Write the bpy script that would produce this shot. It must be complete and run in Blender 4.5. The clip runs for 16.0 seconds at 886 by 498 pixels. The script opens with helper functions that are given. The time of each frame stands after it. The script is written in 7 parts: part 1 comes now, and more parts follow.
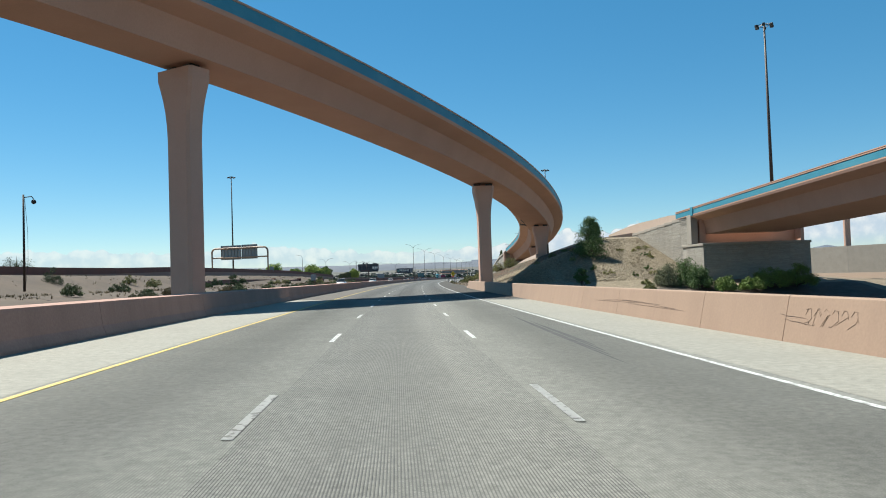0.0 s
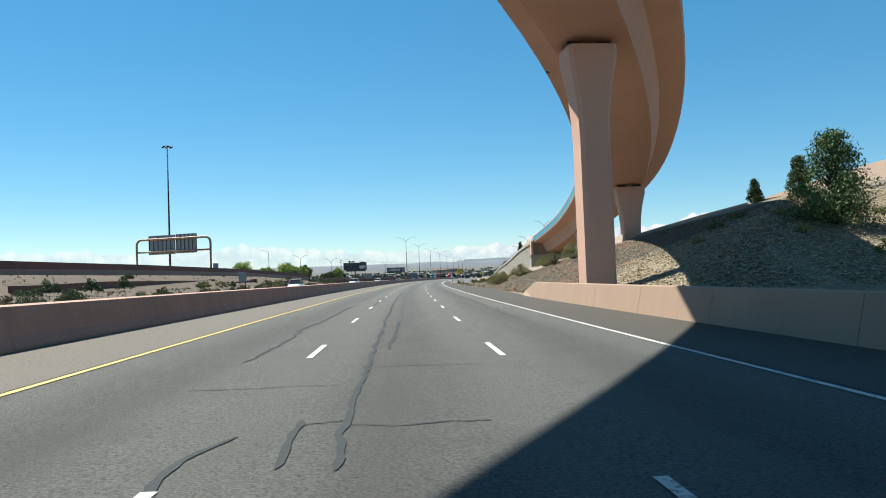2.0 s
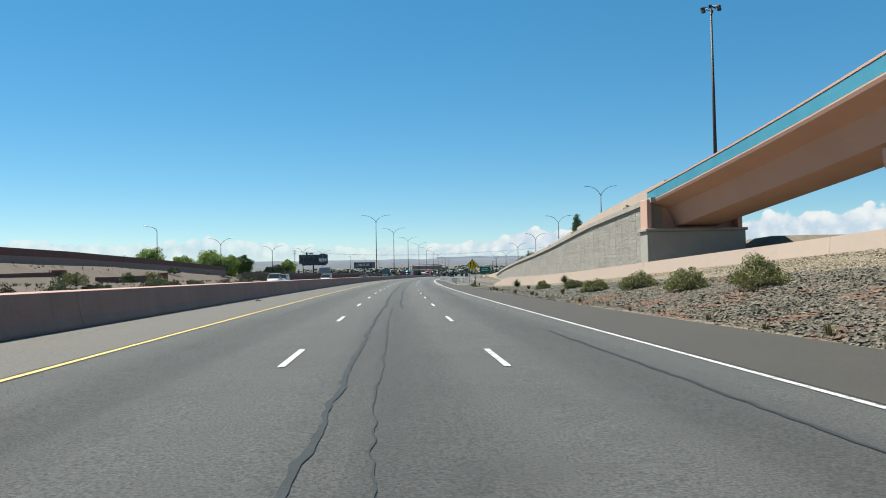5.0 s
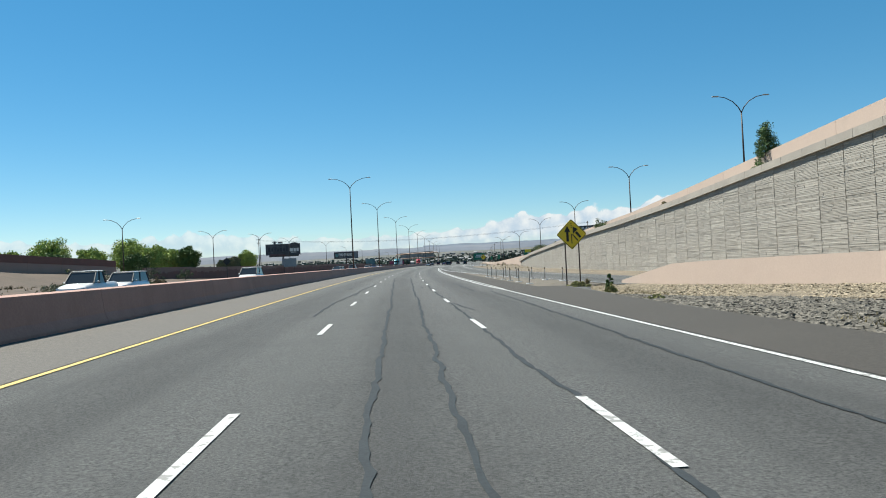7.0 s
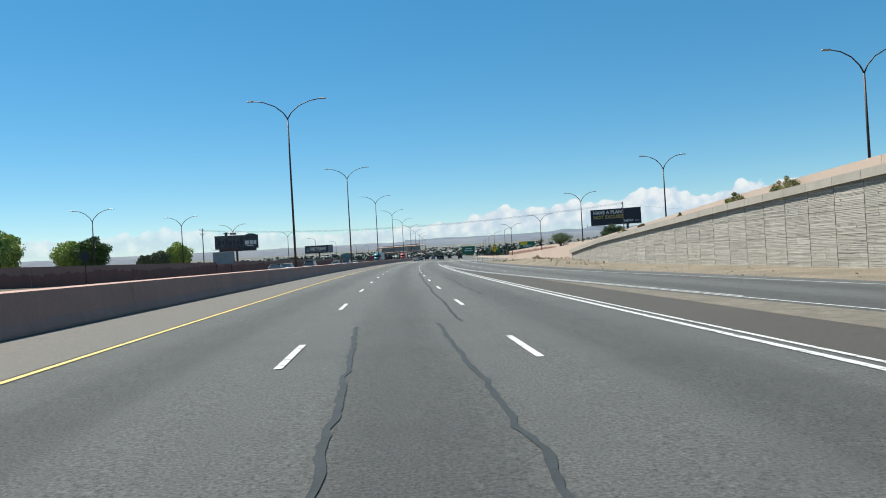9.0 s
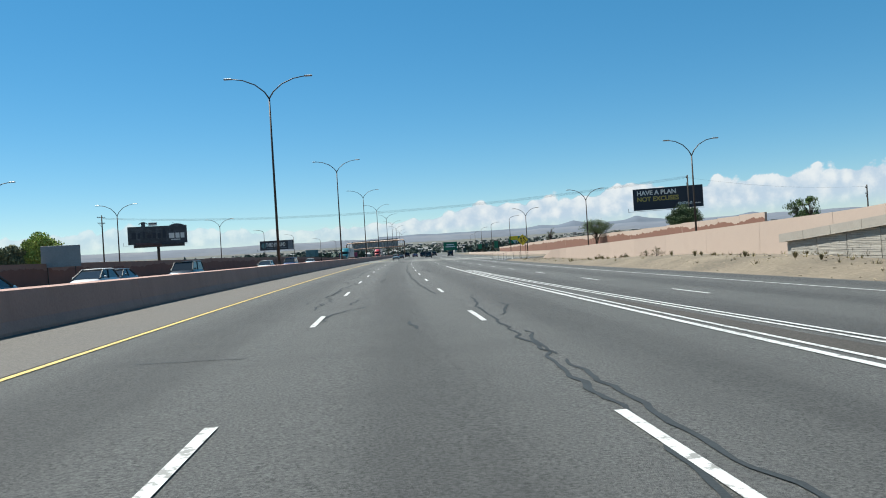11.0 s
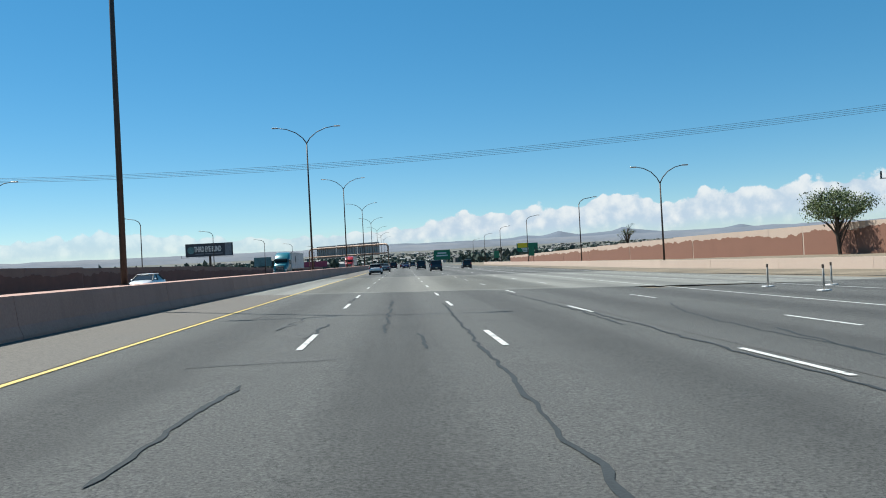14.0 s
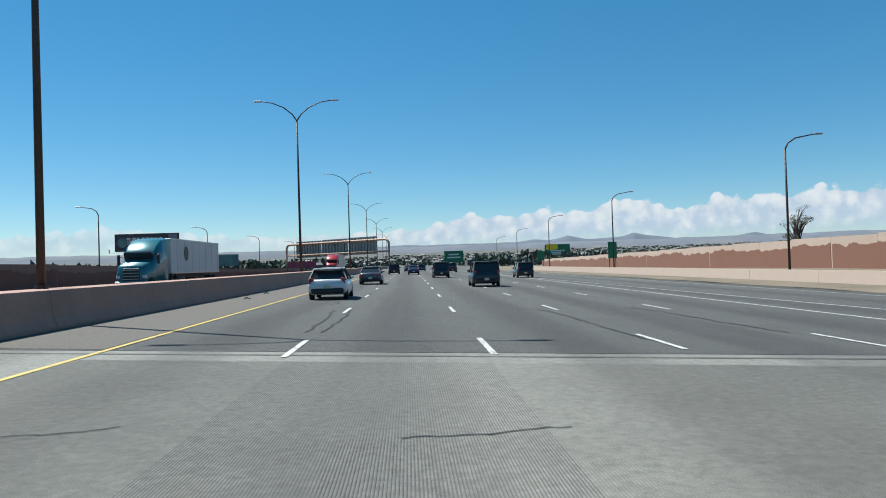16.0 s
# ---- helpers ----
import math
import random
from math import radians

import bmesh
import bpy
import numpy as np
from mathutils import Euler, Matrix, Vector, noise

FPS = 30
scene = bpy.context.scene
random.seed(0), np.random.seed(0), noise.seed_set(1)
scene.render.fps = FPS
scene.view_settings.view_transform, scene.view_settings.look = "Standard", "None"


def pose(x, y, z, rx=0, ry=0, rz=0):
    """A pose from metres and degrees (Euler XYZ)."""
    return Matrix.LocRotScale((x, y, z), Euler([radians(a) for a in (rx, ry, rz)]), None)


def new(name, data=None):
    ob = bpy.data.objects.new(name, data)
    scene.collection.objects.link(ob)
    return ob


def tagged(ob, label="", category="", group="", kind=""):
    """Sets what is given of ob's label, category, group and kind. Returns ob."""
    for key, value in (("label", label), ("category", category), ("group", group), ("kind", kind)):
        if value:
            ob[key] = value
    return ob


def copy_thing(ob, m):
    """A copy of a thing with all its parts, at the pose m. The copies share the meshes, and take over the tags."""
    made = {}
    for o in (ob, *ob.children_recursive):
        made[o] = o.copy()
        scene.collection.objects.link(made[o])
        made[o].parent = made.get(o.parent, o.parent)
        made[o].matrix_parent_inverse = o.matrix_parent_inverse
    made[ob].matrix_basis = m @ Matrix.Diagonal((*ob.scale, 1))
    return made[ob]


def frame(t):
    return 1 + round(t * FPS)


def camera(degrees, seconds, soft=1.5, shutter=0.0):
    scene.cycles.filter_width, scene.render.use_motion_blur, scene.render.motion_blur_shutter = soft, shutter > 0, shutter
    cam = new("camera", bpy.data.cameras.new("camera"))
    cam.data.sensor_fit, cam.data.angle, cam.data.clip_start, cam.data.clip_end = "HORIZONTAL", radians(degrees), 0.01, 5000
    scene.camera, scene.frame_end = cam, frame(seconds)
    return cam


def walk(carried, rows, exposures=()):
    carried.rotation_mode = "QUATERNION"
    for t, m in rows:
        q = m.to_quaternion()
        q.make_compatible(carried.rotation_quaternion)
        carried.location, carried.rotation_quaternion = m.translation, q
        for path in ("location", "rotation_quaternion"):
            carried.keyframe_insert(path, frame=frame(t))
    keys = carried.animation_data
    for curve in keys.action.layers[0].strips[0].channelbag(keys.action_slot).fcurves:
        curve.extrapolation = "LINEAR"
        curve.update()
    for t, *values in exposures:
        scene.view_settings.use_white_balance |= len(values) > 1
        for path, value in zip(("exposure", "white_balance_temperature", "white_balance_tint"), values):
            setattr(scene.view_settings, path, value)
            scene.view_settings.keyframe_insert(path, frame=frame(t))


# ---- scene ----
cam = camera(59.95, 16.0, soft=1.0)
PATH = [
    (0.0, pose(0.115, 0.000, 1.637, 92.109, 1.923, -3.574)),
    (0.5, pose(0.105, 16.927, 1.554, 92.311, 2.276, -3.639)),
    (1.0, pose(0.248, 33.820, 1.553, 92.051, 2.356, -4.058)),
    (1.5, pose(0.557, 50.572, 1.565, 92.177, 2.178, -4.150)),
    (2.0, pose(0.962, 67.190, 1.538, 92.100, 2.217, -4.227)),
    (2.5, pose(1.331, 83.891, 1.534, 91.970, 1.589, -4.556)),
    (3.0, pose(1.807, 100.629, 1.543, 91.967, 1.201, -5.266)),
    (3.5, pose(2.356, 117.298, 1.553, 92.005, 0.561, -5.187)),
    (4.0, pose(2.897, 133.997, 1.531, 92.067, 0.234, -5.554)),
    (6.5, pose(6.848, 221.793, 1.555, 91.208, 2.643, -7.671)),
    (7.0, pose(7.856, 239.196, 1.555, 90.978, 2.878, -7.381)),
    (7.5, pose(8.931, 256.364, 1.542, 90.827, 2.763, -7.384)),
    (8.0, pose(10.074, 273.498, 1.522, 90.767, 3.130, -7.906)),
    (10.5, pose(17.762, 361.345, 1.518, 90.150, 3.240, -10.007)),
    (11.0, pose(19.530, 378.863, 1.540, 90.172, 3.537, -10.732)),
    (11.5, pose(21.389, 396.541, 1.554, 90.316, 3.450, -11.107)),
    (12.0, pose(23.364, 414.110, 1.552, 90.428, 3.792, -11.692)),
    (12.5, pose(25.512, 431.630, 1.553, 90.427, 3.668, -11.905)),
    (13.0, pose(27.841, 449.072, 1.548, 90.401, 3.595, -12.162)),
    (13.5, pose(30.308, 466.420, 1.504, 90.787, 3.127, -12.235)),
    (14.0, pose(32.962, 484.025, 1.552, 90.858, 2.997, -12.177)),
    (14.5, pose(35.722, 501.675, 1.564, 90.861, 2.583, -11.797)),
    (15.0, pose(38.490, 519.111, 1.590, 90.869, 2.171, -11.654)),
    (15.5, pose(41.338, 536.599, 1.551, 90.783, 2.138, -11.625)),
    (16.0, pose(44.219, 554.110, 1.613, 91.079, 1.859, -11.778)),
]
walk(cam, PATH, ((0.0, 0.93, 6550, 5), (1.0, 0.93, 6550, 5), (2.0, 1.10, 6700, 5), (2.5, 1.07, 6700, 5), (4.0, 0.95, 6600, 5), (7.0, 0.92, 6500, 5), (10.5, 0.88, 6400, 5), (12.5, 0.82, 6350, 5), (14.0, 0.87, 6350, 5), (15.0, 0.87, 6350, 5), (16.0, 0.77, 6200, 5)))
# ---------------------------------------------------------------- light
SUN_DIR = Vector((-8.1, 8.3, 18.0)).normalized()      # towards the sun
world = bpy.data.worlds.new("sky")
scene.world = world
world.use_nodes = True
wn = world.node_tree.nodes
sky = wn.new("ShaderNodeTexSky")
sky.sky_type = "NISHITA"
sky.sun_disc = False
sky.sun_elevation = math.asin(SUN_DIR.z)
sky.sun_rotation = math.atan2(SUN_DIR.x, SUN_DIR.y)
sky.altitude = 1600
sky.air_density = 1.0
sky.dust_density = 0.2
sky.ozone_density = 2.0
wn["Background"].inputs["Strength"].default_value = 0.063
deep = wn.new("ShaderNodeHueSaturation")                # the deep blue of thin desert air
deep.inputs["Hue"].default_value, deep.inputs["Saturation"].default_value, deep.inputs["Value"].default_value = 0.490, 1.35, 1.0
world.node_tree.links.new(sky.outputs["Color"], deep.inputs["Color"])
even = wn.new("ShaderNodeMix")                          # dry air: little glow towards the horizon
even.data_type = "RGBA"
even.inputs[0].default_value = 0.22
even.inputs[7].default_value = (1.1, 3.5, 5.9, 1)
world.node_tree.links.new(deep.outputs["Color"], even.inputs[6])
world.node_tree.links.new(even.outputs[2], wn["Background"].inputs["Color"])
sun_data = bpy.data.lights.new("sun", "SUN")
sun_data.energy, sun_data.angle, sun_data.color = 5.0, radians(0.5), (1.0, 0.965, 0.90)
sun = new("sun", sun_data)
sun.matrix_world = Matrix.Translation((0, 0, 60)) @ SUN_DIR.to_track_quat("Z", "Y").to_matrix().to_4x4()


# ---------------------------------------------------------------- road line
def XR(y):
    """The road's centre line: x at y (the road bends gently to the right)."""
    s = min(y, 640.0) / 500.0
    a, b, c, d = 45.144, -46.7835, 59.5335, -22.711
    x = s * s * (a + s * (b + s * (c + s * d)))
    if y > 640.0:
        x += (y - 640.0) / 500.0 * s * (2 * a + s * (3 * b + s * (4 * c + s * 5 * d)))
    return x


FALL = -0.022                                           # cross fall of the carriageway


def G(off):
    return FALL * max(-12.0, min(26.0, off))


def at(y, off, z=0.0):
    """A place beside the road: y along it, off metres to the right, z over the surface."""
    return Vector((XR(y) + off, y, G(off) + z))


def heading(y):
    return math.atan2(XR(y + 2) - XR(y - 2), 4.0)       # to the right of +y


def lerp(table, y):
    if y <= table[0][0]:
        return table[0][1]
    for (a, u), (b, v) in zip(table, table[1:]):
        if y <= b:
            return u + (v - u) * (y - a) / (b - a)
    return table[-1][1]


def smooth(a, b, x):
    t = max(0.0, min(1.0, (x - a) / (b - a)))
    return t * t * (3 - 2 * t)


# ---------------------------------------------------------------- materials
def material(name, colour, rough=0.8, metal=0.0, vary=0.15, scale=1.0, fine=40.0, bump=0.3, stain=None, stain_scale=0.3,
             stain_amount=0.5, stain_stretch=None, lanes=0.0, rand=0.0, island=0.0, coat=0.0, spec=0.5, stretch=None, dist=0.02, stain_edge=(0.48, 0.72)):
    m = bpy.data.materials.new(name)
    m.use_nodes = True
    nt = m.node_tree
    n, link = nt.nodes, nt.links.new
    b = n["Principled BSDF"]
    b.inputs["Roughness"].default_value = rough
    b.inputs["Metallic"].default_value = metal
    b.inputs["Specular IOR Level"].default_value = spec
    b.inputs["Coat Weight"].default_value = coat
    geo = n.new("ShaderNodeNewGeometry")
    pos = geo.outputs["Position"]
    if stretch:
        mp = n.new("ShaderNodeMapping")
        mp.inputs["Scale"].default_value = stretch
        link(pos, mp.inputs["Vector"])
        pos = mp.outputs["Vector"]
    big, small = n.new("ShaderNodeTexNoise"), n.new("ShaderNodeTexNoise")
    big.inputs["Scale"].default_value, big.inputs["Detail"].default_value = scale, 6
    small.inputs["Scale"].default_value, small.inputs["Detail"].default_value = fine, 3
    link(pos, big.inputs["Vector"])
    link(pos, small.inputs["Vector"])
    add = n.new("ShaderNodeMath")
    add.operation = "ADD"
    link(big.outputs["Fac"], add.inputs[0])
    link(small.outputs["Fac"], add.inputs[1])
    rng = n.new("ShaderNodeMapRange")
    rng.inputs["From Min"].default_value, rng.inputs["From Max"].default_value = 0.65, 1.35
    rng.inputs["To Min"].default_value, rng.inputs["To Max"].default_value = 1 - vary, 1 + vary
    link(add.outputs[0], rng.inputs["Value"])
    fac = rng.outputs[0]
    for amount, socket in ((rand, "obj"), (island, "isl")):
        if amount:
            r2 = n.new("ShaderNodeMapRange")
            r2.inputs["To Min"].default_value, r2.inputs["To Max"].default_value = 1 - amount, 1 + amount
            if socket == "obj":
                link(n.new("ShaderNodeObjectInfo").outputs["Random"], r2.inputs["Value"])
            else:
                link(geo.outputs["Random Per Island"], r2.inputs["Value"])
            mu = n.new("ShaderNodeMath")
            mu.operation = "MULTIPLY"
            link(fac, mu.inputs[0])
            link(r2.outputs[0], mu.inputs[1])
            fac = mu.outputs[0]
    mix = n.new("ShaderNodeVectorMath")
    mix.operation = "SCALE"
    mix.inputs[0].default_value = colour
    link(fac, mix.inputs["Scale"])
    col = mix.outputs[0]
    if stain:
        sn = n.new("ShaderNodeTexNoise")
        sn.inputs["Scale"].default_value, sn.inputs["Detail"].default_value, sn.inputs["Roughness"].default_value = stain_scale, 8, 0.65
        if stain_stretch:
            ms = n.new("ShaderNodeMapping")
            ms.inputs["Scale"].default_value = stain_stretch
            link(geo.outputs["Position"], ms.inputs["Vector"])
            link(ms.outputs["Vector"], sn.inputs["Vector"])
        else:
            link(pos, sn.inputs["Vector"])
        sr = n.new("ShaderNodeMapRange")
        sr.inputs["From Min"].default_value, sr.inputs["From Max"].default_value = stain_edge
        sr.inputs["To Max"].default_value = stain_amount
        link(sn.outputs["Fac"], sr.inputs["Value"])
        mx = n.new("ShaderNodeMix")
        mx.data_type = "RGBA"
        link(sr.outputs[0], mx.inputs[0])
        link(col, mx.inputs[6])
        mx.inputs[7].default_value = (*stain, 1)
        col = mx.outputs[2]
    if lanes:
        # oil and rubber film down the middle of each lane, broken up along its length
        uv = n.new("ShaderNodeUVMap")
        sp = n.new("ShaderNodeSeparateXYZ")
        link(uv.outputs[0], sp.inputs[0])
        wv = n.new("ShaderNodeMath")
        wv.operation = "MULTIPLY_ADD"
        link(sp.outputs["X"], wv.inputs[0])
        wv.inputs[1].default_value, wv.inputs[2].default_value = 2 * math.pi / 3.8, -0.2 * 2 * math.pi / 3.8
        cs = n.new("ShaderNodeMath")
        cs.operation = "COSINE"
        link(wv.outputs[0], cs.inputs[0])
        mp2 = n.new("ShaderNodeMapping")
        mp2.inputs["Scale"].default_value = (1.3, 0.05, 1)
        link(uv.outputs[0], mp2.inputs["Vector"])
        nz = n.new("ShaderNodeTexNoise")
        nz.inputs["Scale"].default_value, nz.inputs["Detail"].default_value, nz.inputs["Roughness"].default_value = 1.0, 5, 0.6
        link(mp2.outputs["Vector"], nz.inputs["Vector"])
        ad = n.new("ShaderNodeMath")
        ad.operation = "MULTIPLY_ADD"
        link(nz.outputs["Fac"], ad.inputs[0])
        ad.inputs[1].default_value = 2.6
        link(cs.outputs[0], ad.inputs[2])
        lr = n.new("ShaderNodeMapRange")
        lr.interpolation_type = "SMOOTHSTEP"
        lr.inputs["From Min"].default_value, lr.inputs["From Max"].default_value = 0.6, 2.6
        lr.inputs["To Min"].default_value, lr.inputs["To Max"].default_value = 1.0 + lanes * 0.4, 1.0 - lanes
        link(ad.outputs[0], lr.inputs["Value"])
        sc = n.new("ShaderNodeVectorMath")
        sc.operation = "SCALE"
        link(col, sc.inputs[0])
        link(lr.outputs[0], sc.inputs["Scale"])
        col = sc.outputs[0]
    link(col, b.inputs["Base Color"])
    if bump:
        bp = n.new("ShaderNodeBump")
        bp.inputs["Strength"].default_value, bp.inputs["Distance"].default_value = bump, dist
        link(add.outputs[0], bp.inputs["Height"])
        link(bp.outputs[0], b.inputs["Normal"])
    return m


def glass(name, colour=(0.02, 0.025, 0.03), rough=0.05):
    m = bpy.data.materials.new(name)
    m.use_nodes = True
    b = m.node_tree.nodes["Principled BSDF"]
    b.inputs["Base Color"].default_value = (*colour, 1)
    b.inputs["Roughness"].default_value = rough
    b.inputs["Specular IOR Level"].default_value = 0.45
    return m


M_ASPHALT = material("asphalt", (0.0735, 0.073, 0.069), 0.92, vary=0.95, scale=30, fine=120, bump=0.9, stain=(0.053, 0.0525, 0.05), stain_scale=0.5, stain_amount=0.5, lanes=0.28)
M_SHOULDER = material("shoulder_asphalt", (0.093, 0.083, 0.072), 0.92, vary=0.5, scale=14, fine=50, bump=0.5, stain=(0.102, 0.088, 0.073), stain_scale=0.25, stain_amount=0.6)
M_SHOULDER_R = material("dark_shoulder_asphalt", (0.041, 0.0352, 0.0285), 0.92, vary=0.55, scale=14, fine=50, bump=0.6, stain=(0.05, 0.043, 0.035), stain_scale=0.25, stain_amount=0.7)
M_DECK = material("grooved_concrete", (0.165, 0.163, 0.143), 0.85, vary=0.4, scale=9, fine=45, bump=0.3, stain=(0.114, 0.112, 0.098), stain_scale=0.6, stain_amount=0.6, lanes=0.25)
M_DECKWORN = material("worn_grooved_concrete", (0.145, 0.143, 0.127), 0.85, vary=0.4, scale=9, fine=45, bump=0.3, stain=(0.102, 0.1, 0.089), stain_scale=0.6, stain_amount=0.6, lanes=0.28)
M_DECKPALE = material("pale_deck_concrete", (0.225, 0.214, 0.18), 0.85, vary=0.3, scale=6, fine=45, bump=0.25, stain=(0.18, 0.172, 0.145), stain_scale=0.5, stain_amount=0.6)
M_GROOVE = material("groove_shade_concrete", (0.082, 0.079, 0.073), 0.9, vary=0.3, scale=0.5, fine=9, bump=0.2)
M_TINE = material("grooved_concrete_worn", (0.14, 0.137, 0.121), 0.9, vary=0.25, scale=0.5, fine=9, bump=0.2)
M_SEAL = material("crack_sealant", (0.027, 0.032, 0.035), 0.85, vary=0.25, scale=2, fine=30, bump=0.2, spec=0.25)
M_SKID = material("rubbed_tyre_black", (0.062, 0.062, 0.06), 0.85, vary=0.4, scale=6, fine=60, bump=0.1, stain=(0.11, 0.108, 0.096), stain_scale=3, stain_amount=0.8)
M_JOINT = material("joint_rubber", (0.043, 0.043, 0.043), 0.8, vary=0.2)
M_WHITE = material("white_road_paint", (0.46, 0.46, 0.441), 0.7, vary=0.12, scale=3, fine=25, bump=0.3, stain=(0.168, 0.162, 0.149), stain_scale=7, stain_amount=0.9, stain_edge=(0.535, 0.59))
M_YELLOW = material("yellow_road_paint", (0.48, 0.345, 0.085), 0.7, vary=0.12, scale=3, fine=25, bump=0.3, stain=(0.188, 0.155, 0.087), stain_scale=6, stain_amount=0.85, stain_edge=(0.54, 0.64))
M_PINK = material("tan_painted_concrete", (0.275, 0.184, 0.13), 0.85, vary=0.08, scale=0.5, fine=14, bump=0.12, stain=(0.232, 0.151, 0.11), stain_scale=1.3, stain_stretch=(1, 1, 0.16), stain_amount=0.5, rand=0.03)
M_PINKLIGHT = material("pale_pink_concrete", (0.41, 0.315, 0.255), 0.85, vary=0.07, scale=0.5, fine=14, bump=0.1, stain=(0.355, 0.268, 0.216), stain_scale=0.5, stain_amount=0.5, rand=0.03)
M_MEDIAN = material("mauve_barrier_concrete", (0.33, 0.195, 0.152), 0.88, vary=0.14, scale=0.5, fine=14, bump=0.3, stain=(0.262, 0.15, 0.116), stain_scale=1.3, stain_stretch=(1, 1, 0.16), stain_amount=0.6, rand=0.05)
M_SCUFF = material("barrier_scuff", (0.19, 0.125, 0.091), 0.9, vary=0.3, scale=3, fine=20)
M_FLYOVER = material("tan_bridge_concrete", (0.475, 0.285, 0.21), 0.85, vary=0.07, scale=0.25, fine=10, bump=0.2, stain=(0.42, 0.245, 0.175), stain_scale=0.16, stain_amount=0.5, stretch=(1, 1, 0.5))
M_PIER = material("rose_pier_concrete", (0.52, 0.318, 0.24), 0.85, vary=0.08, scale=0.4, fine=12, bump=0.25, stain=(0.46, 0.275, 0.205), stain_scale=0.4, stain_amount=0.5)
M_TURQ = material("turquoise_painted_band", (0.037, 0.219, 0.308), 0.6, vary=0.1, scale=0.4, fine=12, bump=0.15, stain=(0.081, 0.259, 0.316), stain_scale=0.4, stain_amount=0.5)
M_BLOCK = material("grey_ledgestone_panel", (0.335, 0.308, 0.268), 0.9, vary=0.14, scale=0.8, fine=9, bump=0.5, stain=(0.285, 0.255, 0.215), stain_scale=0.4, stain_amount=0.5, rand=0.06, island=0.10)
M_COPING = material("grey_coping_concrete", (0.313, 0.279, 0.238), 0.85, vary=0.1, scale=0.6, fine=12, bump=0.25, rand=0.05, stain=(0.245, 0.218, 0.184), stain_scale=0.8)
M_REDPAINT = material("terracotta_mesa_paint", (0.182, 0.084, 0.055), 0.85, vary=0.12, scale=0.5, fine=14, bump=0.25, stain=(0.15, 0.07, 0.048), stain_scale=0.5, stain_amount=0.5)
M_MAUVE = material("mauve_painted_concrete", (0.25, 0.14, 0.108), 0.85, vary=0.1, scale=0.5, fine=14, bump=0.25, stain=(0.2, 0.11, 0.088), stain_scale=0.4, stain_amount=0.5)
M_GOREDIRT = material("grey_tan_dirt", (0.122, 0.103, 0.078), 0.95, vary=0.5, scale=3, fine=22, bump=0.7, dist=0.04, stain=(0.085, 0.074, 0.058), stain_scale=0.5, stain_amount=0.7)
M_RAMPWALL = material("dusty_rose_wall_concrete", (0.33, 0.208, 0.165), 0.85, vary=0.12, scale=0.4, fine=12, bump=0.2, stain=(0.26, 0.16, 0.128), stain_scale=0.4, stain_amount=0.5)
M_DIRT = material("dry_dirt", (0.152, 0.12, 0.082), 0.95, vary=0.45, scale=0.25, fine=5, bump=0.6, dist=0.06, stain=(0.11, 0.088, 0.058), stain_scale=0.22, stain_amount=0.7)
M_ROCK = material("riprap_rock", (0.122, 0.104, 0.076), 0.9, vary=0.3, scale=2, fine=18, bump=0.5, island=0.45, stain=(0.205, 0.095, 0.056), stain_scale=0.24, stain_amount=0.85, stain_edge=(0.5, 0.62))
M_ROCKGREY = material("grey_riprap_rock", (0.118, 0.105, 0.085), 0.9, vary=0.3, scale=2, fine=18, bump=0.5, island=0.5)
M_BANK = material("pinkish_dry_earth", (0.071, 0.049, 0.033), 0.95, vary=0.45, scale=0.25, fine=5, bump=0.6, dist=0.06, stain=(0.06, 0.046, 0.028), stain_scale=0.22, stain_amount=0.7)
M_GRAVELBED = material("tan_gravel_bed", (0.185, 0.148, 0.1), 0.95, vary=0.5, scale=2.2, fine=12, bump=0.8, dist=0.06, stain=(0.125, 0.1, 0.066), stain_scale=0.35, stain_amount=0.7)
# bed under the riprap; also darkens unseen ground by the overpass
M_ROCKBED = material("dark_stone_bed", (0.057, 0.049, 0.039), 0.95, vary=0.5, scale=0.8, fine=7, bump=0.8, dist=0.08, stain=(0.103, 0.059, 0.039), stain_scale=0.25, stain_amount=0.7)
M_GRAVEL = material("tan_gravel_stone", (0.265, 0.215, 0.147), 0.9, vary=0.2, scale=2, fine=18, bump=0.4, island=0.35)
M_STEEL = material("galvanised_steel", (0.275, 0.275, 0.267), 0.5, 0.7, vary=0.1, scale=1, fine=10, bump=0.1)
M_BROWNSTEEL = material("weathered_brown_steel", (0.054, 0.039, 0.032), 0.6, 0.3, vary=0.2, scale=0.6, fine=12, bump=0.15)
M_TANSTEEL = material("tan_painted_steel", (0.345, 0.23, 0.168), 0.6, 0.1, vary=0.08, scale=0.6, fine=12, bump=0.1)
M_SIGNBACK = material("aluminium_sign_back", (0.26, 0.267, 0.275), 0.5, 0.6, vary=0.12, scale=0.7, fine=6, bump=0.1)
M_DARKSTEEL = material("dark_steel", (0.039, 0.039, 0.039), 0.5, 0.5, vary=0.15)
M_SIGNYELLOW = material("yellow_sign_sheeting", (0.72, 0.50, 0.015), 0.45, vary=0.06, scale=1, fine=8, bump=0.05)
M_SIGNBLACK = material("black_sign_paint", (0.009, 0.009, 0.009), 0.5, vary=0.1)
M_SIGNGREEN = material("green_sign_sheeting", (0, 0.131, 0.068), 0.45, vary=0.08, scale=1, fine=8, bump=0.05)
M_SIGNWHITE = material("white_sign_sheeting", (0.597, 0.597, 0.589), 0.5, vary=0.05)
M_BILLNAVY = material("dark_navy_poster", (0.009, 0.013, 0.027), 0.5, vary=0.2, scale=0.6, fine=6, bump=0.05)
